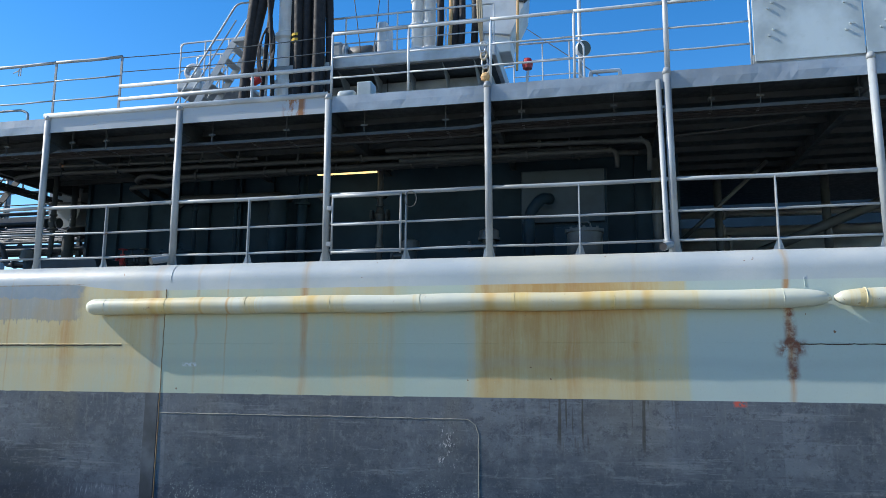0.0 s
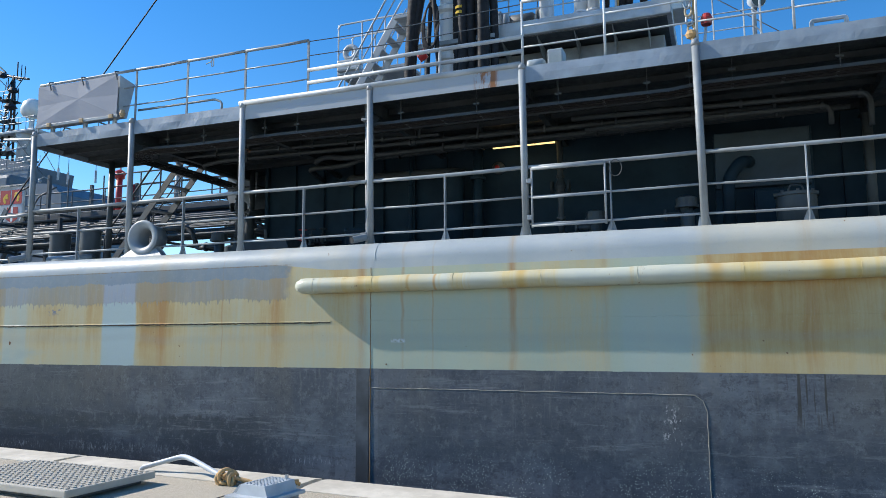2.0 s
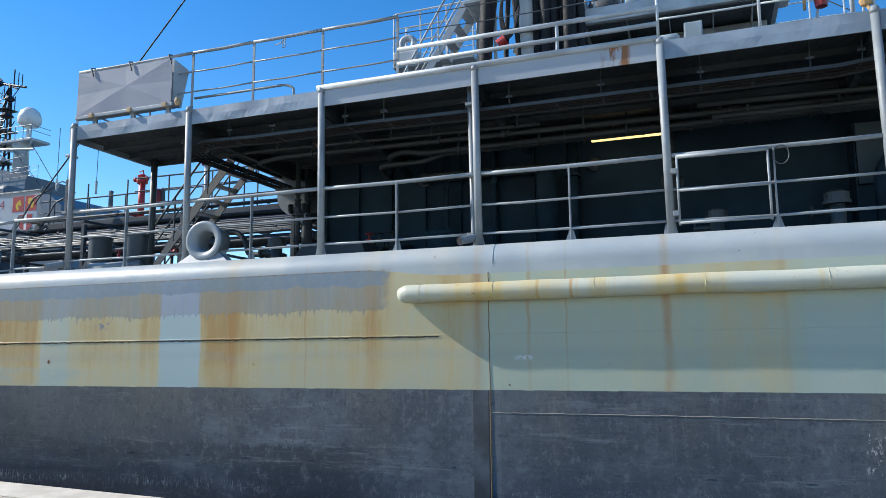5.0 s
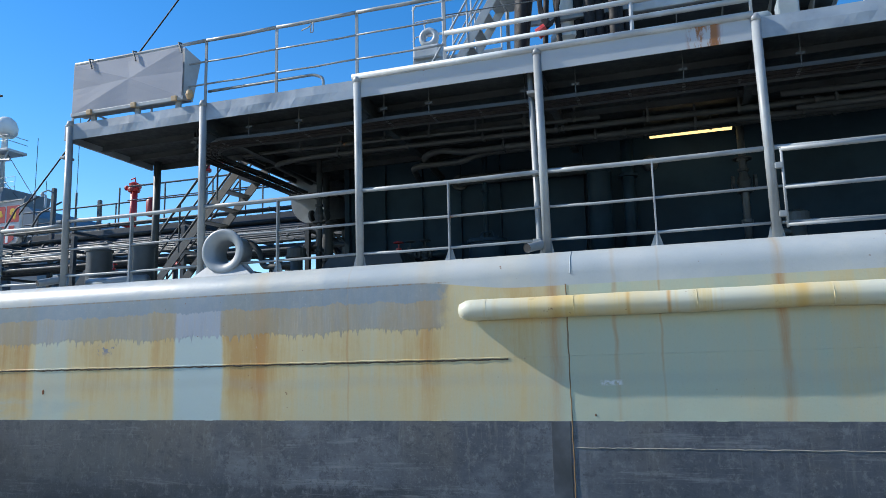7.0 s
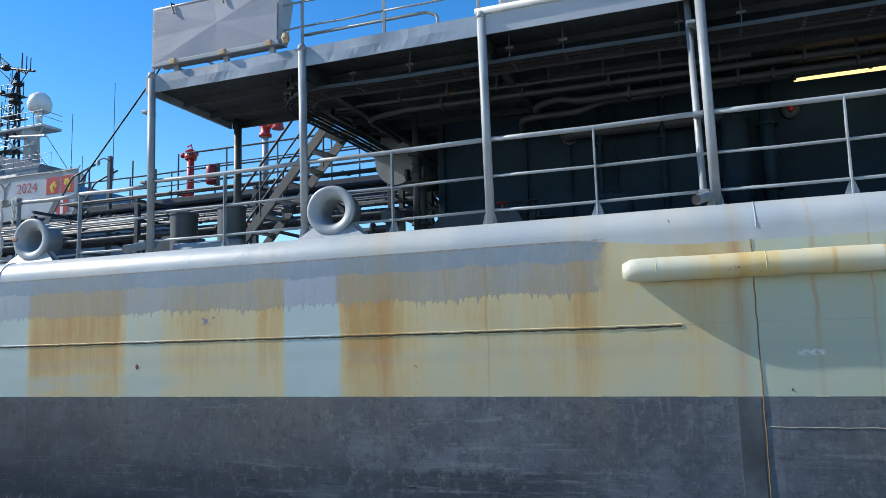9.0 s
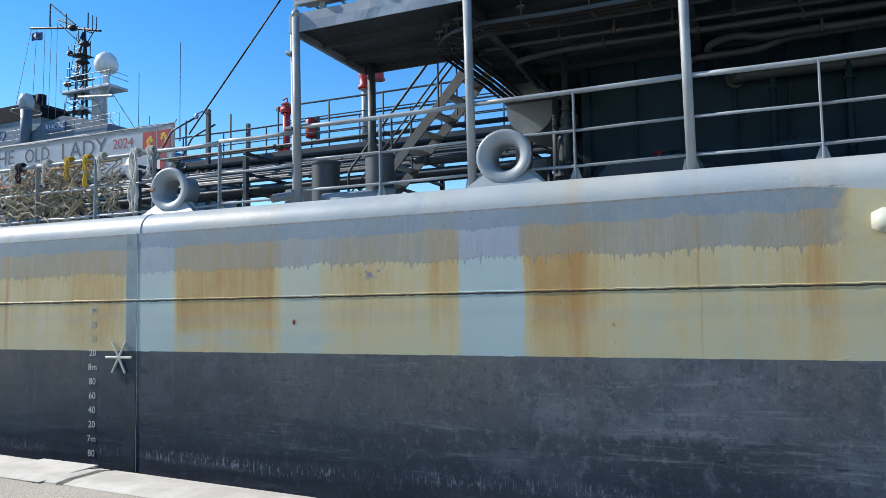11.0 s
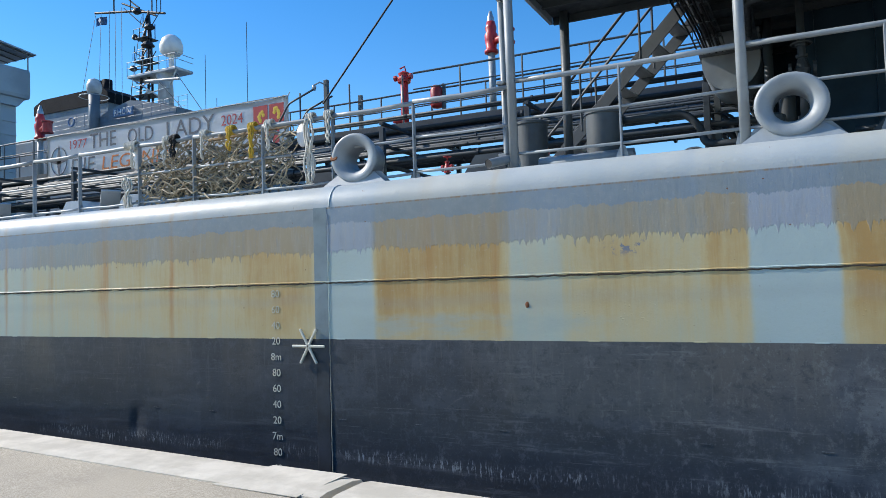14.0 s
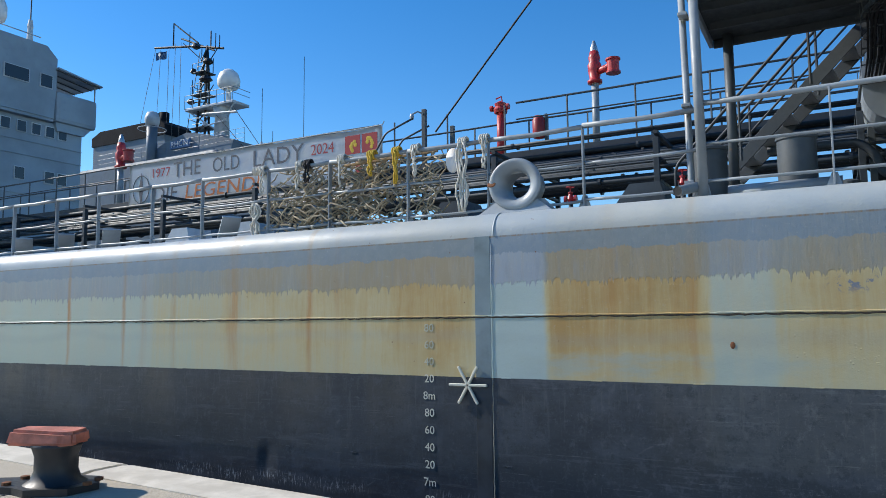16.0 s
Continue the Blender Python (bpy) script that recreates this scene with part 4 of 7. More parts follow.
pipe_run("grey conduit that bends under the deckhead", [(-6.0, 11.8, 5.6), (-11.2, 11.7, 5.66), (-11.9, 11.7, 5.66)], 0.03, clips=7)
for x, y in ((-7.2, 13.3), (-5.75, 13.3), (-8.15, 13.35)):
    pipe_run("upright grey pipe at the bulkhead", [(x, y, DECK_Z + 0.002), (x, y, ROOF_LO)], 0.045 if x < -6 else 0.10, (0.3, 0.7), mat=grey_house_shaded)

lamp = thing("fluorescent_lamp", "lit fluorescent batten lamp with a warm yellow tube", "lamp")
part("lamp_tray", boxed((-5.42, 13.05, 5.64), (-4.1, 13.17, 5.70), 0.008), grey_dark, lamp)
part("lamp_tube", boxed((-5.37, 13.07, 5.585), (-4.15, 13.15, 5.637), 0.012), tube_glow, lamp, "glowing warm tube")
for x in (-5.0, -4.3):
    part("lamp_hanger", boxed((x - 0.02, 13.09, 5.70), (x + 0.02, 13.13, ROOF_LO + 0.1), 0.004), grey_dark, lamp)


def valve(x, y, z, label, mat, s=1.0, wheel=True):
    v = thing("valve", label, "valve", "valves on deck", at=(x, y, z))
    part("valve_body", turned([(0, -0.12 * s), (0.09 * s, -0.12 * s), (0.09 * s, -0.09 * s), (0.055 * s, -0.08 * s), (0.085 * s, 0), (0.055 * s, 0.08 * s), (0.04 * s, 0.12 * s), (0.06 * s, 0.13 * s), (0.06 * s, 0.16 * s), (0, 0.16 * s)], 14), mat, v, smooth=False)
    part("valve_stem", tubed([(0, 0, 0.15 * s), (0, 0, 0.30 * s)], 0.014 * s, 8), mat, v)
    for d in (-1, 1):
        part("valve_flange", turned([(0, -0.02), (0.085 * s, -0.02), (0.085 * s, 0.02), (0, 0.02)], 14, Matrix.Translation((d * 0.12 * s, 0, 0)) @ Matrix.Rotation(radians(90), 4, "Y")), mat, v)
    if wheel:
        bm = bmesh.new()
        ring = [(0.10 * s * math.cos(a), 0.10 * s * math.sin(a), 0.28 * s) for a in [math.tau * k / 16 for k in range(17)]]
        tube(bm, ring, 0.011 * s, 6)
        for a in (0, math.pi / 2):
            bar(bm, (-0.1 * s * math.cos(a), -0.1 * s * math.sin(a), 0.28 * s), (0.1 * s * math.cos(a), 0.1 * s * math.sin(a), 0.28 * s), 0.014 * s, 0.01 * s)
        part("handwheel", bm, mat, v)
    return v


for dx, mat, lab in ((0, red_paint, "small red valve with handwheel at the bulkhead"), (0.22, pipe_grey_shaded, "small grey valve with handwheel at the bulkhead"), (0.5, pipe_grey_shaded, "small grey valve with handwheel at the bulkhead")):
    valve(-9.75 + dx, 13.3, 4.02, lab, mat, 0.85)
pipe_run("grey pipe behind small valves", [(-10.4, 13.3, 4.0), (-9.0, 13.3, 4.0), (-8.95, 13.55, 4.0)], 0.035)
for x in (-9.75, -9.25):
    pipe_run("short pipe stub under a valve", [(x, 13.3, DECK_Z + 0.002), (x, 13.3, 3.9)], 0.03)


def drum(x, y, r, h, label, mat, lid=True):
    d = thing("tank_drum", label, "drum", "drums on the side deck", at=(x, y, DECK_Z))
    part("drum_body", turned([(0, 0.002), (r, 0.002), (r, h - 0.04), (r * 1.0, h - 0.03)], 22), mat, d, smooth=True)
    part("drum_rim", turned([(r * 0.98, h - 0.05), (r * 1.09, h - 0.05), (r * 1.09, h), (0, h + 0.01)], 22), mat, d)
    for k in range(8):
        a = math.tau * k / 8
        part("lid_bolt", boxed((r * 1.02 * math.cos(a) - 0.02, r * 1.02 * math.sin(a) - 0.02, h), (r * 1.02 * math.cos(a) + 0.02, r * 1.02 * math.sin(a) + 0.02, h + 0.03), 0.005), mat, d)
    if lid:
        part("drum_handle", tubed([(-r * 0.4, 0, h), (-r * 0.3, 0, h + 0.14), (r * 0.3, 0, h + 0.14), (r * 0.4, 0, h)], 0.015, 8, 0.05), mat, d)
    return d


drum(-7.9, 12.4, 0.29, 0.62, "grey steel drum with bolted lid and handle", grey_house_shaded)
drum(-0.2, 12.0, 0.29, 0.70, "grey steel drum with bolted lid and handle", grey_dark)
drum(-6.2, 13.15, 0.19, 1.75, "tall grey pump column at the bulkhead", grey_house_shaded, False)


def pump_stand(x, y, label):
    p = thing("pump_head", label, "pump", "pump heads", at=(x, y, DECK_Z))
    part("pump_column", turned([(0, 0.002), (0.11, 0.002), (0.11, 0.62), (0, 0.62)], 18), grey_dark, p, smooth=True)
    part("pump_flange", turned([(0, 0.60), (0.19, 0.60), (0.19, 0.65), (0, 0.65)], 18), grey_dark, p)
    part("pump_cover", turned([(0, 0.65), (0.17, 0.65), (0.17, 0.76), (0.09, 0.80), (0, 0.80)], 18), grey_dark, p)
    part("pump_branch", tubed([(-0.1, 0, 0.5), (-0.34, 0, 0.5)], 0.05, 12), grey_dark, p)
    part("pump_branch_flange", turned([(0, -0.02), (0.1, -0.02), (0.1, 0.02), (0, 0.02)], 14, Matrix.Translation((-0.34, 0, 0.5)) @ Matrix.Rotation(radians(90), 4, "Y")), grey_dark, p)
    return p


pump_stand(-1.80, 12.1, "grey pump column with bolted flange")
pump_stand(-3.4, 12.9, "grey valve column against the bulkhead")
pipe_run("upright grey pipe through a valve", [(-4.05, 13.05, DECK_Z + 0.002), (-4.05, 13.05, ROOF_LO + 0.02)], 0.055, (0.3, 0.7), mat=grey_dark)
valve(-4.05, 13.05, 4.72, "grey valve with a handwheel on an upright pipe", pipe_grey_shaded, 1.3)
cab = thing("deck_cabinet", "low dark grey cabinet against the bulkhead", "cabinet")
part("cabinet_body", boxed((-0.75, 12.7, DECK_Z), (-0.25, 12.97, 4.35), 0.02), grey_house_shaded, cab)
part("cabinet_door", boxed((-0.72, 12.68, DECK_Z + 0.1), (-0.28, 12.70, 4.3), 0.01), grey_house_shaded, cab)
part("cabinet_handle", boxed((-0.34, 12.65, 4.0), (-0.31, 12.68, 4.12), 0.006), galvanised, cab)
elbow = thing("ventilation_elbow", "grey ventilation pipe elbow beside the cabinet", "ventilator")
part("vent_pipe", tubed([(-1.15, 12.45, DECK_Z), (-1.15, 12.45, 4.5), (-0.95, 12.45, 4.78), (-0.8, 12.7, 4.82)], 0.10, 16, 0.15), grey_house_shaded, elbow, smooth=True)
part("access_cover", boxed((-1.33, 12.98, 4.45), (0.15, 13.098, 5.42), 0.015), grey_panel_shaded, house)
gauge = thing("round_lamp", "round dark bulkhead lamp with a small red lens", "lamp")
part("lamp_body", turned([(0, 0), (0.13, 0), (0.13, 0.06), (0.08, 0.12), (0, 0.13)], 18, Matrix.Translation((-5.4, WY, 5.3)) @ Matrix.Rotation(radians(90), 4, "X")), grey_dark, gauge, smooth=True)
part("lamp_lens", turned([(0, 0.13), (0.05, 0.13), (0.04, 0.16), (0, 0.17)], 14, Matrix.Translation((-5.4, WY, 5.3)) @ Matrix.Rotation(radians(90), 4, "X")), red_paint, gauge, "small red lens", smooth=True)

# gate in the side railing, with latch
gate = thing("railing_gate", "hinged rail gate with loop latch in the guard rail", "gate")
for h, r in ((1.02, 0.028), (0.58, 0.02), (0.16, 0.02)):
    part("gate_bar", tubed([(-3.9, RY - 0.05, DECK_Z + h), (-2.83, RY - 0.05, DECK_Z + h)], r, 8), grey_rail, gate, smooth=True)
for x in (-3.9, -2.83):
    part("gate_post", tubed([(x, RY - 0.05, DECK_Z + 0.13), (x, RY - 0.05, DECK_Z + 1.03)], 0.016, 8), grey_rail, gate, smooth=True)
for z in (0.8, 0.25):
    part("gate_hinge", boxed((-3.98, RY - 0.08, DECK_Z + z), (-3.90, RY - 0.02, DECK_Z + z + 0.07), 0.01), grey_rail, gate)
latch = [(-2.68 + 0.09 * math.cos(a), RY - 0.05, DECK_Z + 0.93 + 0.12 * math.sin(a)) for a in [math.tau * k / 14 for k in range(15)]]
part("wire_loop", tubed(latch, 0.006, 6), grey_dark, gate)

# ---- open space beyond the deckhouse: struts and pipes in the gloom ----
for x in (1.06, 2.4, 4.4, 6.4):
    c = thing("deck_column", "grey round column under the upper deck", "column", "columns under the deck")
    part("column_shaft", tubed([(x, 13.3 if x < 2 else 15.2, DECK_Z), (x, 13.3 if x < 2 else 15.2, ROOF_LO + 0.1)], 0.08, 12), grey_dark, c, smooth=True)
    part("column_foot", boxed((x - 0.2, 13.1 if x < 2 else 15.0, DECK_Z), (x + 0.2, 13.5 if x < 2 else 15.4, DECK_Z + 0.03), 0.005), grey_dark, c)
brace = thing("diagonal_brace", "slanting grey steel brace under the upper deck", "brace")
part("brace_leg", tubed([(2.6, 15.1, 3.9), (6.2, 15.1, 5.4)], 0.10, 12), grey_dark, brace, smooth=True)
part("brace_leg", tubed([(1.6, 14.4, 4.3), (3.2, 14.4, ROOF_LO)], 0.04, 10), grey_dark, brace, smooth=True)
for y, z, r in ((16.5, 3.9, 0.16), (16.8, 4.45, 0.20), (17.5, 4.95, 0.12), (17.2, 5.3, 0.07), (18.2, 4.2, 0.2), (18.0, 5.5, 0.06)):
    pipe_run("thick lagged pipe along the main deck", [(1.6, y, z), (14.0, y, z)], r, (0.1, 0.4), mat=grey)

# ---- mooring gear at the ship's side ----


def fairlead(x, worn):
    """A Panama chock: a flared ring on a spread foot."""
    f = thing("mooring_fairlead", "grey cast panama fairlead ring" + (" with a rusty worn spot" if worn else " on a welded foot"), "fairlead", "fairleads at the ship's side", at=(x, RY + 0.0, DECK_Z + 0.37))
    prof = [(0.165, -0.24), (0.165, -0.02)] + [(0.165 + 0.135 * (1 - math.cos(q)), 0.13 * math.sin(q)) for q in [radians(10 * k) for k in range(10)]] + [(0.322, 0.122), (0.330, 0.100), (0.322, 0.072), (0.285, 0.03), (0.262, -0.02), (0.255, -0.24), (0.165, -0.24)]
    m = Matrix.Rotation(radians(90), 4, "X") @ Matrix.Diagonal((1.03, 0.96, 1, 1))
    part("ring", turned(prof, 36, m), grey, f, smooth=True)
    part("foot_plate", prismed([(-0.52, -0.02, -0.375), (0.52, -0.02, -0.375), (0.34, -0.02, -0.19), (-0.34, -0.02, -0.19)], (0, 0.012, 0)), grey, f)
    part("foot_plate", prismed([(-0.50, -0.14, -0.37), (0.50, -0.14, -0.37), (0.27, -0.06, -0.20), (-0.27, -0.06, -0.20)], (0, 0.012, 0)), grey, f)
    part("foot_web", boxed((-0.03, -0.10, -0.37), (0.03, 0.3, -0.2), 0.006), grey, f)
    if worn:
        part("worn_spot", turned([(0, 0.0), (0.06, 0.0), (0.05, 0.01), (0, 0.012)], 12, Matrix.Translation((-0.30, -0.118, 0.02)) @ Matrix.Rotation(radians(70), 4, "X") @ Matrix.Diagonal((1, 0.7, 1, 1))), rust_mat, f, "rusty worn patch")
    return f


fairlead(-11.15, False)
fairlead(-16.22, True)
bitts = thing("mooring_bitts", "pair of grey mooring bitts on one base", "bitts")
for x, y in ((-14.1, 10.95), (-13.17, 10.85)):
    part("bitt_post", turned([(0, 0.06), (0.2, 0.06), (0.2, 0.66), (0.215, 0.67), (0.215, 0.70), (0.19, 0.715), (0, 0.715)], 64, Matrix.Translation((x, y, DECK_Z))), grey_dark, bitts, smooth=False)
part("bitt_base", boxed((-14.6, 10.6, DECK_Z), (-12.6, 11.2, DECK_Z + 0.07), 0.02), grey_dark, bitts)
roller = thing("pipe_roll", "grey round bar lying beside the bitts", "bar")
part("roll_bar", tubed([(-13.85, 10.5, DECK_Z + 0.09), (-12.75, 10.5, DECK_Z + 0.09)], 0.085, 14), grey, roller, smooth=True)

for x, y in ((-13.95, 12.07), (-11.42, 13.77)):
    c = thing("deck_column", "grey round column under the upper deck", "column", "columns under the deck")
    # the inner column takes the deckhead grey with shade in its colour
    part("column_shaft", tubed([(x, y, DECK_Z), (x, y, ROOF_LO + 0.1)], 0.065, 14), grey_under_shaded if x > -12 else grey_dark, c, smooth=True)
    part("column_foot", boxed((x - 0.13, y - 0.13, DECK_Z), (x + 0.13, y + 0.13, DECK_Z + 0.02), 0.004), grey, c)


def stair(name, label, foot, head, width, steps, mat, hand=True):
    s = thing(name, label, "stairs", "stairs on deck")
    foot, head = Vector(foot), Vector(head)
    across = Vector((0, 0, 1)).cross(head - foot).normalized() * width / 2
    for d in (-1, 1):
        part("stringer", bar(bmesh.new(), foot + across * d, head + across * d, 0.02, 0.17, (0, 0, 1), 0.004), mat, s)
        if hand:
            up = Vector((0, 0, 0.92))
            pts = [foot + across * d + Vector((0, 0, 0.1)), foot + across * d + up, head + across * d + up, head + across * d + up + Vector((0.35, 0, 0.0))]
            part("handrail", tubed(pts, 0.022, 8, 0.12), mat, s, smooth=True)
            mid = [foot + across * d + up * 0.55, head + across * d + up * 0.55]
            part("handrail", tubed(mid, 0.016, 8), mat, s, smooth=True)
            for k in (0.35, 0.7):
                p = foot.lerp(head, k) + across * d
                part("baluster", tubed([p, p + up], 0.018, 8), mat, s)
    run = Vector((head.x - foot.x, head.y - foot.y, 0)).normalized()
    for k in range(steps):
        p = foot.lerp(head, (k + 0.6) / steps)
        bm = bmesh.new()
        bar(bm, p - across, p + across, 0.21, 0.03, (0, 0, 1), 0.004)
        for j in range(5):
            q = p - across * 0.8 + across * 1.6 * j / 4
            bmesh.ops.create_cone(bm, cap_ends=True, segments=8, radius1=0.022, radius2=0.018, depth=0.01, matrix=Matrix.Translation(q + Vector((0, 0, 0.02))))
        part("tread", bm, grey if name == "upper_ladder" else galvanised, s)
    return s


stair("inclined_ladder", "steep grey steel ladder with galvanised treads to the upper deck", (-14.78, 13.1, DECK_Z), (-12.2, 12.75, 5.95), 0.6, 10, pipe_grey_shaded)

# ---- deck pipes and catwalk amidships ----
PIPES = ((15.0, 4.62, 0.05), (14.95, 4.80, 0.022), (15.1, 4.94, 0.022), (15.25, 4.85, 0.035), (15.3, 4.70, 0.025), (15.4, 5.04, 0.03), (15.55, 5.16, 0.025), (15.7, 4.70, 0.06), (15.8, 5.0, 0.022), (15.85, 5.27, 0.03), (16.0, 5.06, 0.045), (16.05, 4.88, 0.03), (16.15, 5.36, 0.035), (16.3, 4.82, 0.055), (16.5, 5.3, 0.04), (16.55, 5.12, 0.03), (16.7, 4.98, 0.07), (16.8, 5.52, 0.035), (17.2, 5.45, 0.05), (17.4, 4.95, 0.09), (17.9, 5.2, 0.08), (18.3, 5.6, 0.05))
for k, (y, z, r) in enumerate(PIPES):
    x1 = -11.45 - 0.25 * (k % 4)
    pipe_run("grey cargo pipe of the deck bundle", [(-48.0, y, z), (x1, y, z), (x1 + 0.25, y + 0.05, z - 0.35), (x1 + 0.3, y + 0.05, max(3.5, z - 1.2))], r, (0.2, 0.45, 0.62, 0.74, 0.86, 0.97), mat=(pipe_grey_shaded, pipe_grey_shaded, grey_dark, pipe_grey_shaded)[k % 4])
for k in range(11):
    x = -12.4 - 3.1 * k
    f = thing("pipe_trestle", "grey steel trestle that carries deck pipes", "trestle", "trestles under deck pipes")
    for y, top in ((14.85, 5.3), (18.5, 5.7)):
        part("trestle_leg", boxed((x - 0.05, y - 0.05, DECK_Z), (x + 0.05, y + 0.05, top), 0.006), pipe_grey_shaded, f)
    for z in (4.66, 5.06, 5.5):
        part("trestle_beam", boxed((x - 0.04, 14.8, z - 0.14), (x + 0.04, 18.55, z - 0.08), 0.004), pipe_grey_shaded, f)

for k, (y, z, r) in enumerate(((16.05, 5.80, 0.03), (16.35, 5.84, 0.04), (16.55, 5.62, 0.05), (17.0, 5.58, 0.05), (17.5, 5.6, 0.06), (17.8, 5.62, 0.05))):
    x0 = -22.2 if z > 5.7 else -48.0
    pipe_run("dark pipe below the catwalk", [(x0, y, z), (-10.6, y, z)], r, (0.3, 0.55, 0.7, 0.85), mat=pipe_grey_shaded)
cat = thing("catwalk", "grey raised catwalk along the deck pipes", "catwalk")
part("side_girder", boxed((-47, 16.95, 5.67), (-10.8, 16.98, 5.89), 0.005), pipe_grey_shaded, cat)
part("side_girder", boxed((-47, 18.45, 5.67), (-10.8, 18.48, 5.89), 0.005), pipe_grey_shaded, cat)
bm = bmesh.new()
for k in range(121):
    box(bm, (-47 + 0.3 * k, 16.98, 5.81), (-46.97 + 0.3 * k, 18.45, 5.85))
# solid plate added below the grating to block sky from showing through
part("backing_plate", boxed((-47, 17.1, 5.70), (-10.8, 18.35, 5.75), 0.004), pipe_grey_shaded, cat)
part("grating", bm, pipe_grey_shaded, cat)
rails = thing("catwalk_railing", "thin grey rails along the raised catwalk", "railing", "railings")
# backlit rails, so their shade is put into a darker grey
for y in (16.97, 18.46):
    for z, r in ((7.02, 0.024), (6.64, 0.016), (6.26, 0.016)):
        for a in range(9):
            x0, x1 = -48.4 + 4.2 * a, -48.4 + 4.2 * (a + 1)
            if y < 17 and x0 < -22.5 < x1:
                x1 = -22.7
            part("rail_bar", tubed(sag((x0, y, z), (x1, y, z), 4, 0.006), r, 6), grey_dark, rails)
    for k in range(25):
        x = -47.4 + 1.48 * k
        part("stanchion", tubed([(x, y, 5.88), (x, y, 7.02)], 0.022, 6), grey_dark, rails)

gatepost = thing("gate_posts", "grey posts with a hooded lamp at the catwalk steps", "gate post")
for x, y, z in ((-21.21, 16.6, 7.12), (-21.45, 18.5, 7.2)):
    part("post", boxed((x - 0.05, y, DECK_Z), (x + 0.05, y + 0.1, z), 0.008), grey_dark, gatepost)
part("lamp_arm", tubed([(-21.21, 16.6, 7.0), (-21.33, 16.55, 7.06), (-21.45, 16.5, 7.0)], 0.02, 8), grey, gatepost)
part("lamp_hood", turned([(0.0, 0.1), (0.05, 0.09), (0.08, 0.0), (0.05, -0.1), (0, -0.11)], 12, Matrix.Translation((-21.46, 16.5, 6.94)) @ Matrix.Scale(0.7, 4)), grey_light, gatepost)
for dy in (0, 0.75):
    part("handrail", tubed([(-23.4, 16.2 + dy, 4.6), (-22.0, 16.2 + dy, 6.55), (-21.25, 16.2 + dy, 6.8)], 0.024, 8, 0.1), grey_dark, gatepost, smooth=True)
stair("catwalk_steps", "short grey steel steps up to the catwalk", (-23.9, 16.4, DECK_Z), (-22.3, 16.4, 6.0), 0.7, 9, grey_dark, False)


def monitor(x, y, z, s, label):
    """A fire monitor on its stand pipe."""
    m = thing("fire_monitor", label, "fire monitor", "fire monitors", at=(x, y, 5.85))
    h = z - 5.85
    part("stand_pipe", tubed([(0, 0, 0), (0, 0, h)], 0.085 * s, 14), grey, m, smooth=True)
    part("monitor_body", turned([(0, h - 0.05), (0.17 * s, h - 0.05), (0.17 * s, h + 0.02), (0.12 * s, h + 0.05), (0.15 * s, h + 0.25 * s), (0.16 * s, h + 0.4 * s), (0.12 * s, h + 0.46 * s), (0.14 * s, h + 0.56 * s), (0.10 * s, h + 0.72 * s), (0, h + 0.72 * s)], 18), red_paint, m, smooth=True)
    part("monitor_elbow", tubed([(0.05, -0.02, h + 0.22 * s), (0.33 * s, -0.1, h + 0.24 * s), (0.42 * s, -0.12, h + 0.30 * s)], 0.085 * s, 14, 0.1), red_paint, m, smooth=True)
    part("monitor_motor", turned([(0, -0.18 * s), (0.17 * s, -0.18 * s), (0.17 * s, -0.14 * s), (0.14 * s, -0.13 * s), (0.14 * s, 0.12 * s), (0.17 * s, 0.13 * s), (0.17 * s, 0.17 * s), (0, 0.17 * s)], 16, Matrix.Translation((0.47 * s, -0.12, h + 0.26 * s))), red_paint, m)
    part("nozzle", turned([(0.09 * s, h + 0.70 * s), (0.085 * s, h + 0.80 * s), (0.03 * s, h + 0.98 * s), (0, h + 0.98 * s)], 14), galvanised, m, "bare metal nozzle tip", smooth=True)
    return m


monitor(-17.55, 18.3, 7.66, 1.0, "red fire monitor with nozzle upright on a grey stand pipe")
monitor(-33.2, 17.6, 7.25, 1.1, "red fire monitor beside the banner end")
hyd = thing("foam_hydrant", "red foam hydrant with twin branches on the catwalk", "hydrant", at=(-19.94, 18.25, 0.04))
part("hydrant_pipe", tubed([(0, 0, 5.81), (0, 0, 7.35)], 0.10, 14), red_paint, hyd, smooth=True)
part("hydrant_head", turned([(0, 7.2), (0.16, 7.2), (0.18, 7.28), (0.13, 7.36), (0.15, 7.44), (0.05, 7.5), (0, 7.5)], 16), red_paint, hyd)
for d in (-1, 1):
    part("hydrant_branch", tubed([(0, 0, 7.3), (0.22 * d, -0.05, 7.33)], 0.05, 10), red_paint, hyd, smooth=True)
    part("hydrant_cap", turned([(0, -0.03), (0.075, -0.03), (0.075, 0.03), (0, 0.03)], 12, Matrix.Translation((0.22 * d, -0.05, 7.33)) @ Matrix.Rotation(radians(90), 4, "Y")), red_paint, hyd)
part("hydrant_tap", tubed([(0.05, 0, 7.48), (0.02, 0, 7.62), (-0.12, 0, 7.58)], 0.02, 8), red_paint, hyd)
part("hydrant_foot", tubed([(-0.28, -0.1, 6.25), (-0.05, 0, 6.2)], 0.07, 12), red_paint, hyd, smooth=True)
part("hydrant_flange", turned([(0, 6.05), (0.15, 6.05), (0.15, 6.1), (0, 6.1)], 14), red_paint, hyd)
ext = thing("fire_extinguisher", "red fire extinguisher case on the catwalk rail", "extinguisher", at=(-18.66, 17.5, 0.08))
part("case", turned([(0, 6.18), (0.13, 6.2), (0.15, 6.26), (0.15, 6.62), (0.10, 6.72), (0, 6.74)], 14), red_paint, ext, smooth=True)
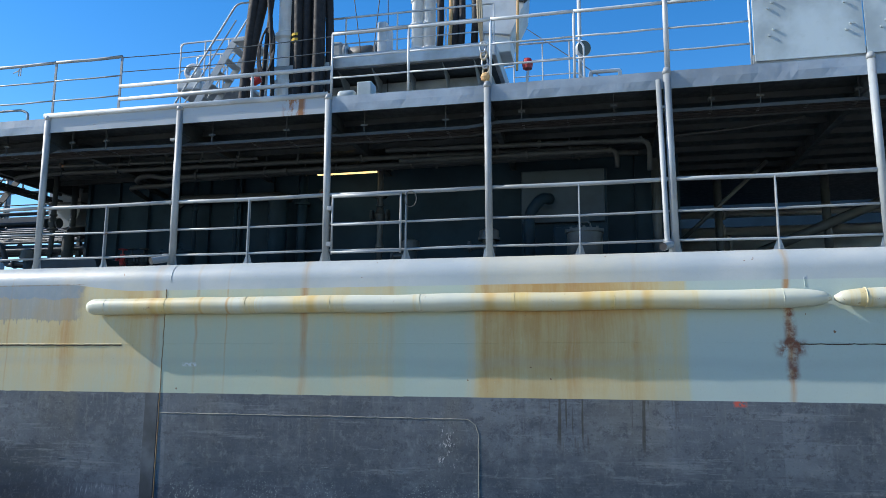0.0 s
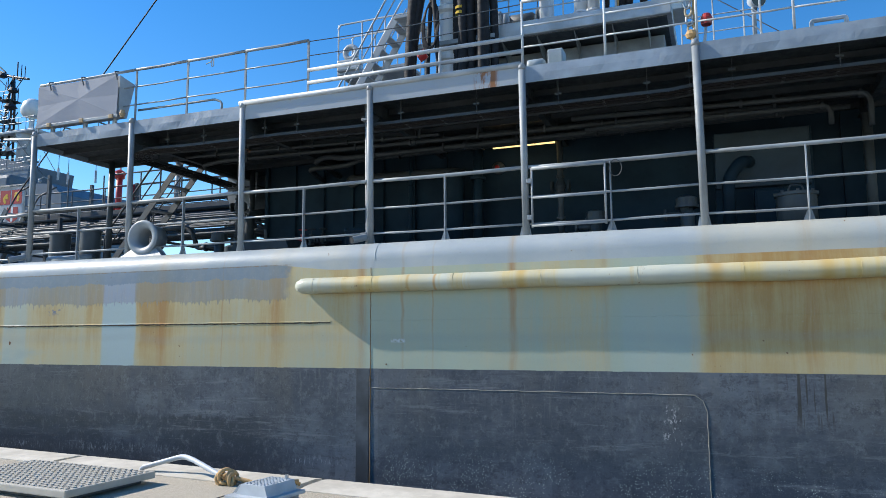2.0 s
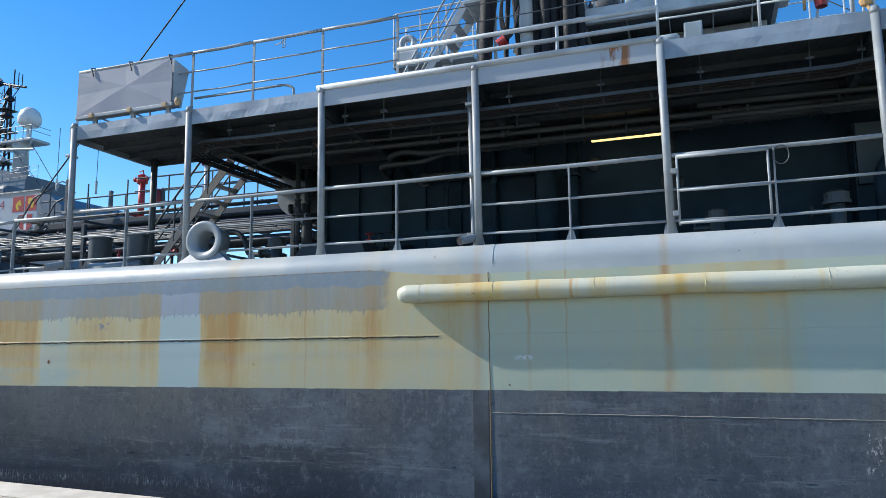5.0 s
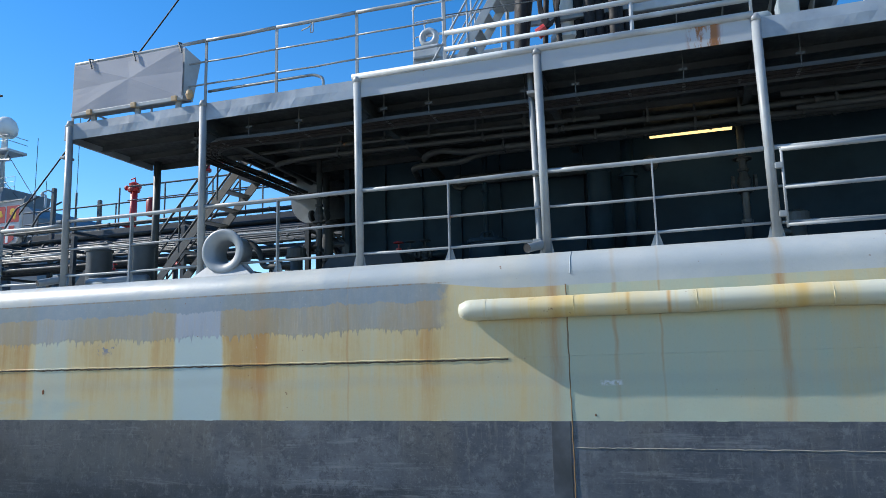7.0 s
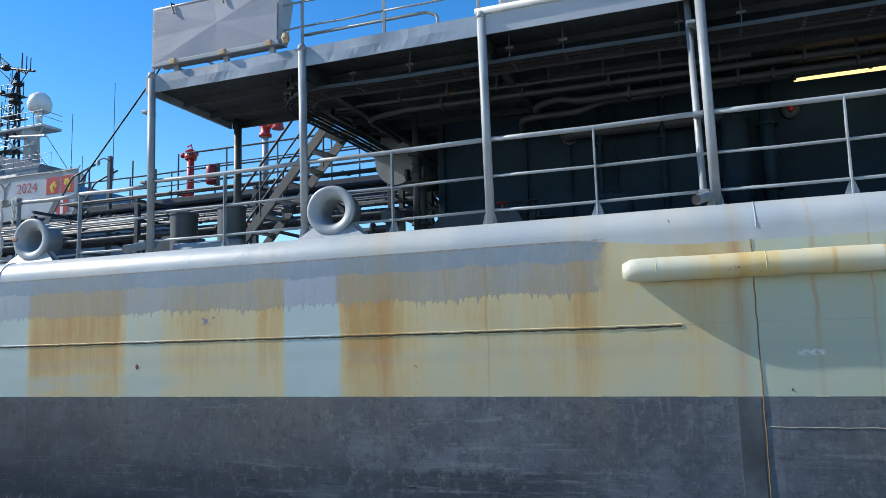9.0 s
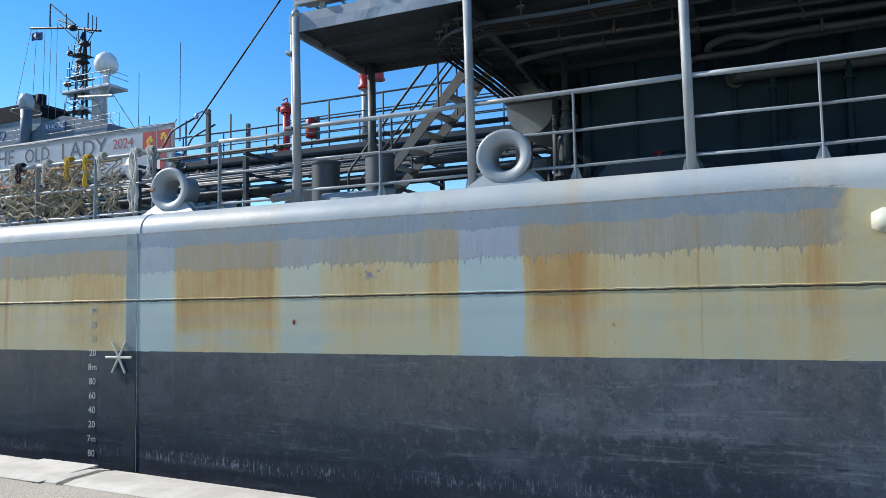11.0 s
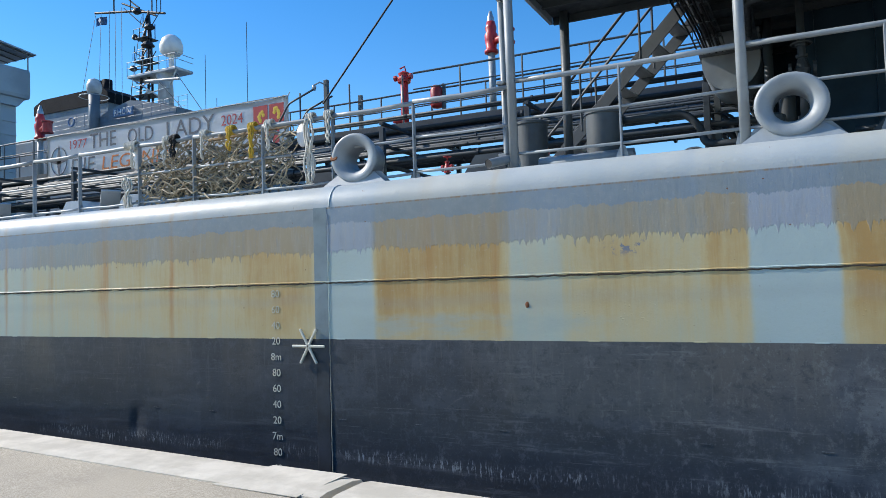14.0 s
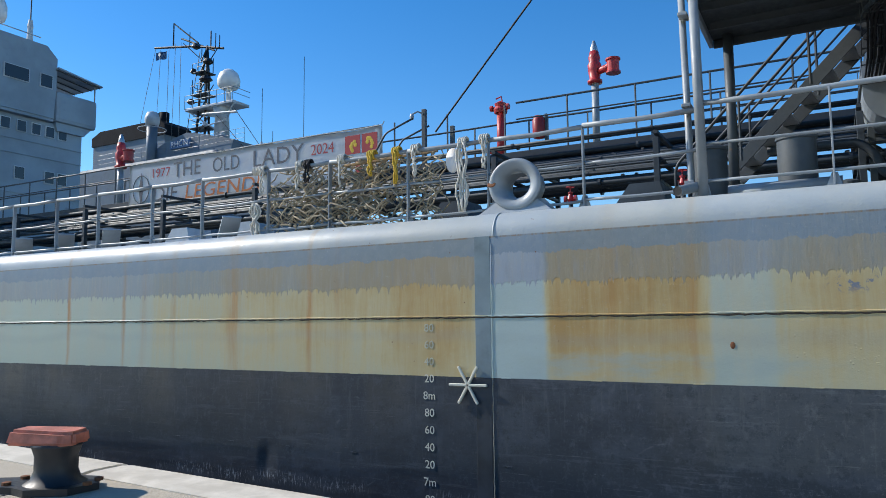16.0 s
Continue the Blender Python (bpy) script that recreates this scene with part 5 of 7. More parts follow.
part("case_bracket", boxed((0.14, -0.02, 6.1), (0.20, 0.1, 6.75), 0.01), grey_dark, ext)
for x, y in ((-16.9, 14.3), (-14.9, 13.8)):
    valve(x, y, 4.25, "small red valve on a deck pipe", red_paint, 0.75)
    pipe_run("short pipe stub under a valve", [(x, y, DECK_Z + 0.002), (x, y, 4.15)], 0.04)

# big valve column and ducts at the deckhouse corner
for x, y, z in ((-11.39, 12.6, 4.2), (-12.6, 14.6, 4.3)):
    pump_stand(x, y, "grey cargo valve column with bolted flange")
pipe_run("upright grey pipe through a valve", [(-11.0, 12.7, DECK_Z + 0.002), (-11.0, 12.7, ROOF_LO + 0.02)], 0.05, (0.3, 0.7), mat=pipe_grey_shaded)
valve(-11.0, 12.7, 4.75, "grey valve cluster with handwheel beside a column", pipe_grey_shaded, 1.2)
pipe_run("thick grey pipe elbow beside the deckhouse", [(-11.2, 13.4, DECK_Z + 0.002), (-11.2, 13.4, 4.7), (-11.2, 14.3, 4.9)], 0.11, (0.5,))
pipe_run("thick grey pipe elbow above the bitts", [(-13.6, 12.9, 4.42), (-12.5, 12.9, 4.42), (-12.3, 12.9, 4.2), (-12.25, 12.9, 3.95), (-11.4, 12.6, 3.85)], 0.055, (0.2,))
tank = thing("round_bottomed_tank", "grey steel tank with rounded bottom behind the ladder", "tank")
arc2 = [(-11.95 + 0.42 * math.cos(a), 14.1, 5.40 + 0.46 * math.sin(a)) for a in [math.pi + math.pi * k / 18 for k in range(19)]]
part("tank_shell", prismed(arc2 + [(-11.53, 14.1, 5.86), (-12.37, 14.1, 5.86)], (0, 1.1, 0)), grey, tank)
part("tank_band", prismed([(-12.40, 14.07, 5.50), (-11.50, 14.07, 5.50), (-11.50, 14.07, 5.54), (-12.40, 14.07, 5.54)], (0, 1.16, 0)), grey_dark, tank)
for x in (-12.25, -11.65):
    part("tank_leg", boxed((x - 0.05, 15.0, DECK_Z), (x + 0.05, 15.1, 5.3), 0.006), grey_dark, tank)
crate = thing("deck_vent_box", "low dark sloped vent box on deck", "vent box", "vent boxes on deck")
part("vent_body", prismed([(-10.6, 11.6, DECK_Z), (-8.9, 11.6, DECK_Z), (-9.1, 11.6, 3.85), (-10.2, 11.6, 3.85)], (0, 0.7, 0)), grey_under_shaded, crate)
for x in (-15.2, -22.4, -24.0, -18.1):
    c = thing("deck_vent_box", "low grey sloped vent box on deck", "vent box", "vent boxes on deck")
    part("vent_body", prismed([(x - 0.45, 11.8, DECK_Z), (x + 0.5, 11.8, DECK_Z), (x + 0.35, 11.8, 3.95), (x - 0.05, 11.8, 3.95)], (0, 0.6, 0)), grey_light if x < -20 else grey_dark, c)
for x in (-24.3, -25.6, -26.9, -21.4, -28.4):
    b = thing("bulwark_strut", "slanting grey strut inside the guard rail", "strut", "struts inside the rail")
    part("strut_plate", bar(bmesh.new(), (x - 0.35, 10.9, DECK_Z), (x + 0.1, 10.6, DECK_Z + 0.42), 0.30, 0.03), grey_light, b)

# ---- banner on the catwalk rail ----
BX0, BX1, BY = -31.85, -22.55, 16.90
ban = thing("banner", "long white cloth banner lettered THE OLD LADY 1977 2024", "banner")
bm = bmesh.new()
cols, rowz = 60, 8


def ban_z(u, v):
    """Height on the cloth: u along it, v from its lower to its upper edge."""
    lo = 5.60 - 0.10 * u + 0.02 * math.sin(u * 18)
    hi = 6.97 + 0.012 * math.sin(u * 26)
    return lo + (hi - lo) * v


grid = [[bm.verts.new((BX0 + (BX1 - BX0) * k / cols, BY + 0.003 * noise.noise((k * 0.35, j * 0.5, 2)), ban_z(k / cols, j / rowz))) for j in range(rowz + 1)] for k in range(cols + 1)]
for a, b in zip(grid, grid[1:]):
    for j in range(rowz):
        bm.faces.new((a[j], b[j], b[j + 1], a[j + 1]))
bmesh.ops.solidify(bm, geom=bm.faces[:], thickness=0.004)
part("banner_cloth", bm, cloth, ban, smooth=True)


def on_banner(text, x0, x1, z, cap, mat, lean=0.0):
    """Words between x0 and x1, their middle at height z, letters cap high."""
    m = Matrix.Translation(((x0 + x1) / 2, BY - 0.008, z)) @ FACE
    ob = lettered("lettering", text, 1.0, m, mat, ban, 0.001)
    xs = [p.co.x for p in ob.data.vertices]
    ys = [p.co.y for p in ob.data.vertices]
    kx, ky = (x1 - x0) / (max(xs) - min(xs)), cap / (max(ys) - min(ys))
    mx, my = (max(xs) + min(xs)) / 2, (max(ys) + min(ys)) / 2
    for p in ob.data.vertices:
        dy = (p.co.y - my) * ky
        p.co.x, p.co.y = (p.co.x - mx) * kx + lean * dy, dy


on_banner("1977", -30.80, -30.05, 6.64, 0.27, ink_red)
on_banner("THE", -29.92, -28.80, 6.65, 0.44, ink_grey)
on_banner("OLD", -28.32, -27.30, 6.62, 0.42, ink_grey)
on_banner("LADY", -26.78, -25.02, 6.62, 0.46, ink_grey)
on_banner("2024", -24.78, -24.04, 6.62, 0.28, ink_red)
on_banner("DIE", -30.72, -29.72, 5.99, 0.42, ink_grey, 0.12)
on_banner("LEGENDE", -29.37, -26.34, 5.95, 0.40, ink_orange, 0.16)
for u0, u1, mat in ((0.878, 0.928, ink_red), (0.934, 0.984, ink_red)):
    xa, xb = BX0 + (BX1 - BX0) * u0, BX0 + (BX1 - BX0) * u1
    part("shield", prismed([(xa, BY - 0.010, 6.36), (xb, BY - 0.010, 6.36), (xb, BY - 0.010, 6.84), (xa, BY - 0.010, 6.84)], (0, 0.005, 0)), mat, ban)
    for j in range(7):
        px, pz = (xa + xb) / 2 + rng.uniform(-0.12, 0.12), 6.6 + rng.uniform(-0.15, 0.15)
        part("shield_device", turned([(0, 0), (0.055, 0), (0, 0.004)], 8, Matrix.Translation((px, BY - 0.012, pz)) @ FACE), ink_gold, ban)
part("shield", prismed([(-23.35, BY - 0.010, 5.86), (-23.1, BY - 0.010, 5.72), (-22.85, BY - 0.010, 5.86), (-22.85, BY - 0.010, 6.26), (-23.35, BY - 0.010, 6.26)], (0, 0.005, 0)), ink_red, ban)
part("shield_device", prismed([(-23.16, BY - 0.012, 5.78), (-23.06, BY - 0.012, 5.78), (-23.06, BY - 0.012, 6.26), (-23.16, BY - 0.012, 6.26)], (0, 0.003, 0)), cloth, ban)
ringc = [(BX0 + 0.55 + 0.36 * math.cos(a), BY - 0.010, 6.2 + 0.42 * math.sin(a)) for a in [math.tau * k / 24 for k in range(25)]]
part("compass_ring", tubed(ringc, 0.012, 6), ink_grey, ban)
for dx, dz in ((0.1, 0.52), (0.42, 0.09)):
    cx, cz = BX0 + 0.55, 6.2
    part("compass_star", prismed([(cx - dx, BY - 0.012, cz), (cx, BY - 0.012, cz - dz), (cx + dx, BY - 0.012, cz), (cx, BY - 0.012, cz + dz)], (0, 0.005, 0)), ink_grey, ban)
part("hem_rope", tubed([(BX0 + (BX1 - BX0) * k / 30, BY, ban_z(k / 30, 1) + 0.02) for k in range(31)] + [(-22.5, 16.9, 7.08)], 0.014, 6), rope_white, ban)

# ---- scrambling net and ropes on the guard rail ----
net = thing("scrambling_net", "heap of knotted tan rope net lashed to the guard rail", "rope net", kind="stuff")
NX0, NX1 = -20.35, -17.35
bm = bmesh.new()
nrng = random.Random(11)
for k in range(70):
    x = NX0 + (NX1 - NX0) * nrng.random()
    z0, z1 = DECK_Z + nrng.uniform(0.03, 0.2), DECK_Z + nrng.uniform(0.75, 1.02)
    y = RY + nrng.uniform(-0.02, 0.28)
    pts = [Vector((x + 0.12 * math.sin(j * 1.3 + k) + nrng.uniform(-0.05, 0.05), y + nrng.uniform(-0.05, 0.05), z0 + (z1 - z0) * j / 9)) for j in range(10)]
    tube(bm, pts, 0.011, 5)
for k in range(60):
    z = DECK_Z + nrng.uniform(0.05, 0.98)
    x0 = nrng.uniform(NX0, NX1 - 0.9)
    y = RY + nrng.uniform(-0.02, 0.28)
    pts = [Vector((x0 + 0.12 * j, y + nrng.uniform(-0.05, 0.05), z + 0.05 * math.sin(j * 1.9 + k) + nrng.uniform(-0.04, 0.04))) for j in range(9)]
    tube(bm, pts, 0.012, 5)
part("net_rope", bm, rope_tan, net, smooth=True)
bm = bmesh.new()
for k in range(150):
    p = (nrng.uniform(NX0, NX1), RY + nrng.uniform(-0.05, 0.25), DECK_Z + nrng.uniform(0.06, 1.0))
    bmesh.ops.create_icosphere(bm, subdivisions=1, radius=0.026, matrix=Matrix.Translation(p))
part("net_knot", bm, rope_tan, net, smooth=True)


def hank(x, top, low, mat, label, strands=7, spread=0.06):
    h = thing("rope_hank", label, "rope", "ropes on the guard rail")
    bm = bmesh.new()
    for k in range(strands):
        o = nrng.uniform(-spread, spread)
        pts = [(x + o * (0.3 + 0.7 * abs(math.sin(j * 0.8))), RY - 0.06 + nrng.uniform(-0.03, 0.03), DECK_Z + top + (low - top) * j / 8) for j in range(9)]
        tube(bm, pts, 0.012, 6)
    part("rope_strand", bm, mat, h, smooth=True)
    bm = bmesh.new()
    for k in range(4):
        rr = 0.055 + 0.006 * nrng.random()
        tube(bm, [(x + 0.03 * k - 0.05, RY + rr * math.cos(a), DECK_Z + 1.0 + rr * math.sin(a)) for a in [math.tau * j / 10 for j in range(11)]], 0.014, 6)
    part("rope_lashing", bm, mat, h, smooth=True)
    return h


for x in (-16.95,):
    hank(x, 0.98, 0.1, rope_white, "white rope hank hung on the guard rail", 9, 0.09)
hank(-20.42, 0.5, -0.02, rope_white, "coil of white rope behind a stanchion", 9, 0.12)
for x in (-18.85, -19.6, -20.3, -17.65, -16.65):
    hank(x, 1.0, 0.62, rope_white, "white lashing on the guard rail", 3, 0.04)
hank(-18.35, 1.0, 0.70, rope_yellow, "yellow rope lashing on the guard rail", 4, 0.035)
hank(-17.95, 1.0, 0.55, rope_yellow, "yellow rope lashing on the guard rail", 4, 0.03)
hank(-19.45, 1.0, 0.72, rubber, "black rope lashing on the guard rail", 5, 0.06)
for x in (-20.35, -17.15):
    w = thing("net_spreader", "worn wooden spreader board of the rope net", "board", "spreader boards")
    part("spreader_board", turned([(0, -0.02), (0.13, -0.02), (0.14, 0), (0.13, 0.02), (0, 0.02)], 18, Matrix.Translation((x, RY + 0.08, DECK_Z + 0.80)) @ FACE @ Matrix.Diagonal((0.75, 1.2, 1, 1))), cloth, w, smooth=True)
slat = thing("wooden_batten", "worn wooden batten lying along the rope net", "batten")
part("batten", bar(bmesh.new(), (-18.9, RY + 0.12, DECK_Z + 0.93), (-17.4, RY + 0.12, DECK_Z + 0.97), 0.05, 0.035, (0, 0, 1), 0.006), wood, slat)

# ---- rails and gear on the upper deck ----
UY, UZ = 10.35, ROOF_HI
urail = thing("upper_railing", "painted grey guard rail on the upper deck edge", "railing", "railings")
for x in (-14.2, -11.68, -10.46, -9.17, -7.87):
    part("stanchion", bar(bmesh.new(), (x, UY, UZ), (x, UY, 7.09), 0.045, 0.02, (0, 1, 0), 0.004), grey_rail, urail)
for a, b in ((-14.2, -11.68), (-11.68, -10.46), (-10.46, -9.17), (-9.17, -7.87)):
    for z, r in ((7.10, 0.028), (6.76, 0.014), (6.40, 0.014)):
        part("rail_bar", tubed(sag((a, UY, z), (b, UY, z), 4, 0.006), r, 8), grey_rail, urail, smooth=True)
for z, r in ((7.10, 0.028), (6.76, 0.018), (6.4, 0.018)):
    part("rail_bar", tubed([(-14.2, UY, z), (-14.2, 12.2, z)], r, 8), grey_rail, urail, smooth=True)
part("stanchion", tubed([(-14.2, 12.15, UZ), (-14.2, 12.15, 7.1)], 0.022, 8), grey_rail, urail)
for z in (6.56, 6.33):
    part("rail_bar", tubed([(-7.87, UY, z), (-4.05, UY, z + 0.01)], 0.034, 10), grey_light, urail, smooth=True)
part("stanchion", tubed([(-5.42, UY, UZ), (-5.42, UY, 6.57)], 0.026, 8), grey_light, urail)
for z in (7.08, 6.82):
    part("wire_rope", tubed(sag((-7.87, UY, z), (-4.05, UY, z + 0.02), 6, 0.03), 0.008, 6), grey_dark, urail)
for x, z in ((-4.05, 7.14), (-2.79, 7.14), (-1.5, 7.14), (-0.25, 7.14), (1.06, 7.9), (2.2, 7.14)):
    part("stanchion", tubed([(x, UY, UZ), (x, UY, z)], 0.04 if x > 1 and x < 2 else 0.02, 10), grey_light, urail, smooth=True)
for a, b in ((-4.05, -2.79), (-2.79, -1.5), (-1.5, -0.25), (-0.25, 1.06), (1.06, 2.2)):
    for z, r in ((7.14, 0.028), (6.74, 0.015), (6.40, 0.015)):
        part("rail_bar", tubed(sag((a, UY, z), (b, UY, z), 4, 0.006), r, 8), grey_light, urail, smooth=True)
hook = [(-10.05, UY, 6.98), (-9.9, UY - 0.06, 6.98), (-9.82, UY - 0.08, 7.03), (-9.82, UY - 0.08, 6.88), (-9.86, UY - 0.08, 6.88), (-9.86, UY - 0.08, 7.0)]
part("rail_hook", tubed(hook, 0.01, 6), grey_rail, urail)
part("low_rail", tubed([(-11.7, UY + 0.1, 6.32), (-9.9, UY + 0.1, 6.32), (-9.75, UY + 0.1, 6.25), (-9.75, UY + 0.1, UZ)], 0.022, 8, 0.06), grey_rail, urail, smooth=True)

panel = thing("sign_box", "creased grey canvas-covered box on the upper rail", "sign box")
bm = bmesh.new()
corners = [bm.verts.new((x, 10.18, z)) for x, z in ((-14.05, 6.19), (-11.98, 6.19), (-11.98, 6.99), (-14.05, 6.99))]
mids = [bm.verts.new((x, 10.198, z)) for x, z in ((-13.02, 6.19), (-11.98, 6.59), (-13.02, 6.985), (-14.05, 6.59))]
hub = bm.verts.new((-12.95, 10.172, 6.62))
for k in range(4):
    bm.faces.new((corners[k], mids[k], hub))
    bm.faces.new((mids[k], corners[(k + 1) % 4], hub))
bmesh.ops.subdivide_edges(bm, edges=bm.edges[:], cuts=3, use_grid_fill=True)
for v in bm.verts:
    v.co.y += 0.006 * noise.noise(v.co * 3.0)
part("canvas_front", bm, canvas, panel)
part("box_body", prismed([(-14.05, 10.235, 6.19), (-14.05, 10.235, 6.99), (-14.05, 10.62, 6.92), (-14.05, 10.45, 6.19)], (2.07, 0, 0)), grey_light, panel)
part("lower_frame", boxed((-14.08, 10.18, 6.14), (-11.95, 10.27, 6.20), 0.008), grey, panel)
for x in (-13.7, -12.85, -12.1):
    part("support_leg", boxed((x - 0.04, 10.25, UZ), (x + 0.04, 10.30, 6.16), 0.006), grey, panel)
    part("frame_clamp", boxed((x - 0.045, 10.15, 6.13), (x + 0.045, 10.19, 6.21), 0.01), wood, panel)
for x in (-13.8, -12.95, -12.1):
    part("top_hook", tubed([(x, 10.3, 7.10), (x + 0.05, 10.17, 7.05), (x + 0.12, 10.16, 6.88)], 0.014, 6), grey_dark, panel)
part("small_lamp", turned([(0, 0.08), (0.04, 0.07), (0.06, 0.0), (0.03, -0.07), (0, -0.07)], 10, Matrix.Translation((-11.85, 10.2, 6.2))), wood, panel)

boards = thing("screen_plates", "pale blue-grey bolted screen plates on the upper rail", "screen")
for x0, x1 in ((2.22, 3.62), (3.635, 5.0), (5.015, 6.4)):
    pl = part("screen_plate", boxed((x0, UY - 0.10, 6.09), (x1, UY - 0.07, 7.95), 0.006), pale_blue, boards)
    for x in (x0 + 0.2, x1 - 0.22):
        for z in (6.45, 6.85, 7.35):
            for d in (0, 0.09):
                part("plate_bolt", tubed([(x + d * 0.7, UY - 0.125, z + d), (x + d * 0.7, UY - 0.09, z + d)], 0.02, 8), pale_blue, pl)
part("screen_frame", boxed((2.2, UY - 0.066, UZ), (6.5, UY - 0.03, 6.2), 0.006), grey, boards)

motor = thing("winch_motor", "small pale blue motor and box on the deck edge", "motor")
part("motor_body", turned([(0, -0.14), (0.10, -0.14), (0.11, -0.1), (0.11, 0.1), (0.07, 0.14), (0, 0.14)], 14, Matrix.Translation((-3.92, 10.75, 6.22)) @ Matrix.Rotation(radians(90), 4, "Y")), pale_blue, motor, smooth=True)
part("motor_box", boxed((-3.72, 10.62, UZ), (-3.48, 10.9, 6.42), 0.02), pale_blue, motor)
part("motor_foot", boxed((-4.05, 10.65, UZ), (-3.75, 10.85, 6.12), 0.01), pale_blue, motor)
frame_ = thing("pipe_bracket", "small grey square bracket on the deck edge", "bracket")
part("bracket_loop", tubed([(-0.02, 10.5, UZ), (-0.02, 10.5, 6.22), (0.4, 10.5, 6.22), (0.4, 10.5, UZ)], 0.03, 8, 0.03), grey_light, frame_)

tackle = thing("rope_tackle", "tan rope and shackles hanging at the upper rail", "rope")
for k in range(3):
    part("rope_fall", tubed([(-1.75 + 0.03 * k, 10.45, 8.6), (-1.70 + 0.03 * k, 10.4, 7.2), (-1.64, 10.36, 6.75)], 0.018, 6), rope_tan, tackle, smooth=True)
for k in range(4):
    c = Vector((-1.62 + 0.015 * k, 10.36, 6.70 - 0.13 * k))
    part("shackle", tubed([c + Vector((0.045 * math.cos(a), 0.02 * math.sin(a) * (k % 2), 0.085 * math.sin(a))) for a in [math.tau * j / 12 for j in range(13)]], 0.018, 6), rope_tan if k % 2 else galvanised, tackle, smooth=True)
part("rope_knot", turned([(0, -0.08), (0.06, -0.05), (0.08, 0.0), (0.06, 0.05), (0, 0.08)], 10, Matrix.Translation((-1.58, 10.36, 6.22)) @ Matrix.Diagonal((1, 0.7, 1, 1))), rope_orange, tackle)
part("rope_tail", tubed([(-1.58, 10.36, 6.2), (-1.55, 10.33, 6.1), (-1.5, 10.33, 6.05)], 0.02, 6), rope_orange, tackle)

# ---- hose-handling rig on the upper deck ----
HY = 14.4
rig = thing("hose_rig", "white pillar with thick black transfer hoses", "hose rig")
part("pillar", turned([(0, UZ), (0.34, UZ), (0.34, 6.2), (0.23, 6.3), (0.23, 7.95), (0.30, 8.0), (0.30, 8.1), (0.21, 8.14), (0.21, 9.1), (0.27, 9.15), (0.27, 9.25), (0.2, 9.3), (0.2, 12.5), (0, 12.5)], 22, Matrix.Translation((-6.75, HY, 0))), white_paint, rig, smooth=False)
for x, y, r, top, bow in ((-7.45, 14.0, 0.12, -7.35, -0.10), (-7.25, 14.05, 0.11, -7.2, -0.25), (-6.35, 14.0, 0.10, -6.3, 0.05), (-6.15, 14.1, 0.11, -6.15, 0.02), (-5.95, 14.0, 0.10, -5.8, 0.05), (-5.8, 14.2, 0.09, -5.6, 0.1), (-6.5, 14.25, 0.09, -6.5, 0.0), (-6.9, 13.9, 0.05, -7.0, 0.1), (-7.0, 13.95, 0.05, -6.9, -0.1), (-6.25, 14.15, 0.1, -6.2, 0.02), (-6.05, 14.2, 0.1, -6.0, 0.03), (-5.88, 14.05, 0.09, -5.75, 0.05), (-7.5, 14.1, 0.13, -7.42, -0.08)):
    pts = [(x + 0.5 * max(0, 1 - k / 4) * bow + (top - x) * k / 10 + bow * math.sin(k * 0.5), y, UZ + 6.0 * k / 10) for k in range(11)]
    part("hose", tubed(pts, r, 12), rubber, rig, smooth=True)
for z in (8.9, 9.02):
    for x in (-6.33,):
        part("hose_band", turned([(0.115, -0.03), (0.118, 0.03)], 12, Matrix.Translation((x, 14.0, z))), rope_yellow, rig)
for k in range(6):
    c = Vector((-7.0, 13.85, 8.6 + 0.02 * k))
    part("cable_coil", tubed([c + Vector((0.17 * math.cos(a) + 0.01 * k, 0.05 * math.sin(a), 0.55 * math.sin(a))) for a in [math.tau * j / 16 for j in range(17)]], 0.02, 6), rubber, rig, smooth=True)
part("red_lamp", turned([(0, -0.09), (0.1, -0.09), (0.1, 0.09), (0, 0.09)], 12, Matrix.Translation((-7.1, 13.7, 7.95)) @ Matrix.Rotation(radians(60), 4, "Y")), red_paint, rig, "red lamp housing")
part("clamp_plate", boxed((-7.6, 14.1, 8.3), (-5.6, 14.2, 8.4), 0.01), grey, rig)

house2 = thing("control_house", "pale grey control house with overhanging platform", "deckhouse")
part("wall", boxed((-6.4, 15.4, UZ), (-2.2, 18.0, 8.35), 0.03), grey, house2)
part("platform", boxed((-6.6, 14.5, 8.42), (-2.0, 18.3, 8.74), 0.03), grey_light, house2)
part("platform_soffit", boxed((-6.5, 14.6, 8.40), (-2.1, 18.2, 8.419), 0.0), grey_dark, house2)
for x in (-5.6, -4.8, -4.0, -3.2, -2.5):
    part("soffit_bracket", prismed([(x, 14.6, 8.40), (x, 15.41, 8.40), (x, 15.41, 7.9)], (0.015, 0, 0)), grey, house2)
part("edge_conduit", tubed([(-4.6, 15.36, 7.35), (-2.4, 15.36, 7.4), (-2.25, 15.36, 7.2), (-2.25, 15.36, 6.3)], 0.04, 8, 0.1), grey_light, house2, smooth=True)
part("drain_pipe", tubed([(-2.1, 15.3, 6.6), (-1.9, 15.2, 7.2), (-1.4, 15.0, 7.9), (-1.35, 15.0, 8.4)], 0.03, 8, 0.1), grey_light, house2, smooth=True)
prail = thing("platform_railing", "thin grey rails round the control platform", "railing", "railings")
PL = [(-6.55, 14.55), (-5.4, 14.55), (-4.2, 14.55), (-3.1, 14.55), (-2.05, 14.55)]
for (xa, ya), (xb, yb) in zip(PL, PL[1:]):
    for z, r in ((9.62, 0.024), (9.3, 0.015), (9.0, 0.015)):
        part("rail_bar", tubed([(xa, ya, z), (xb, yb, z)], r, 6), grey_light, prail)
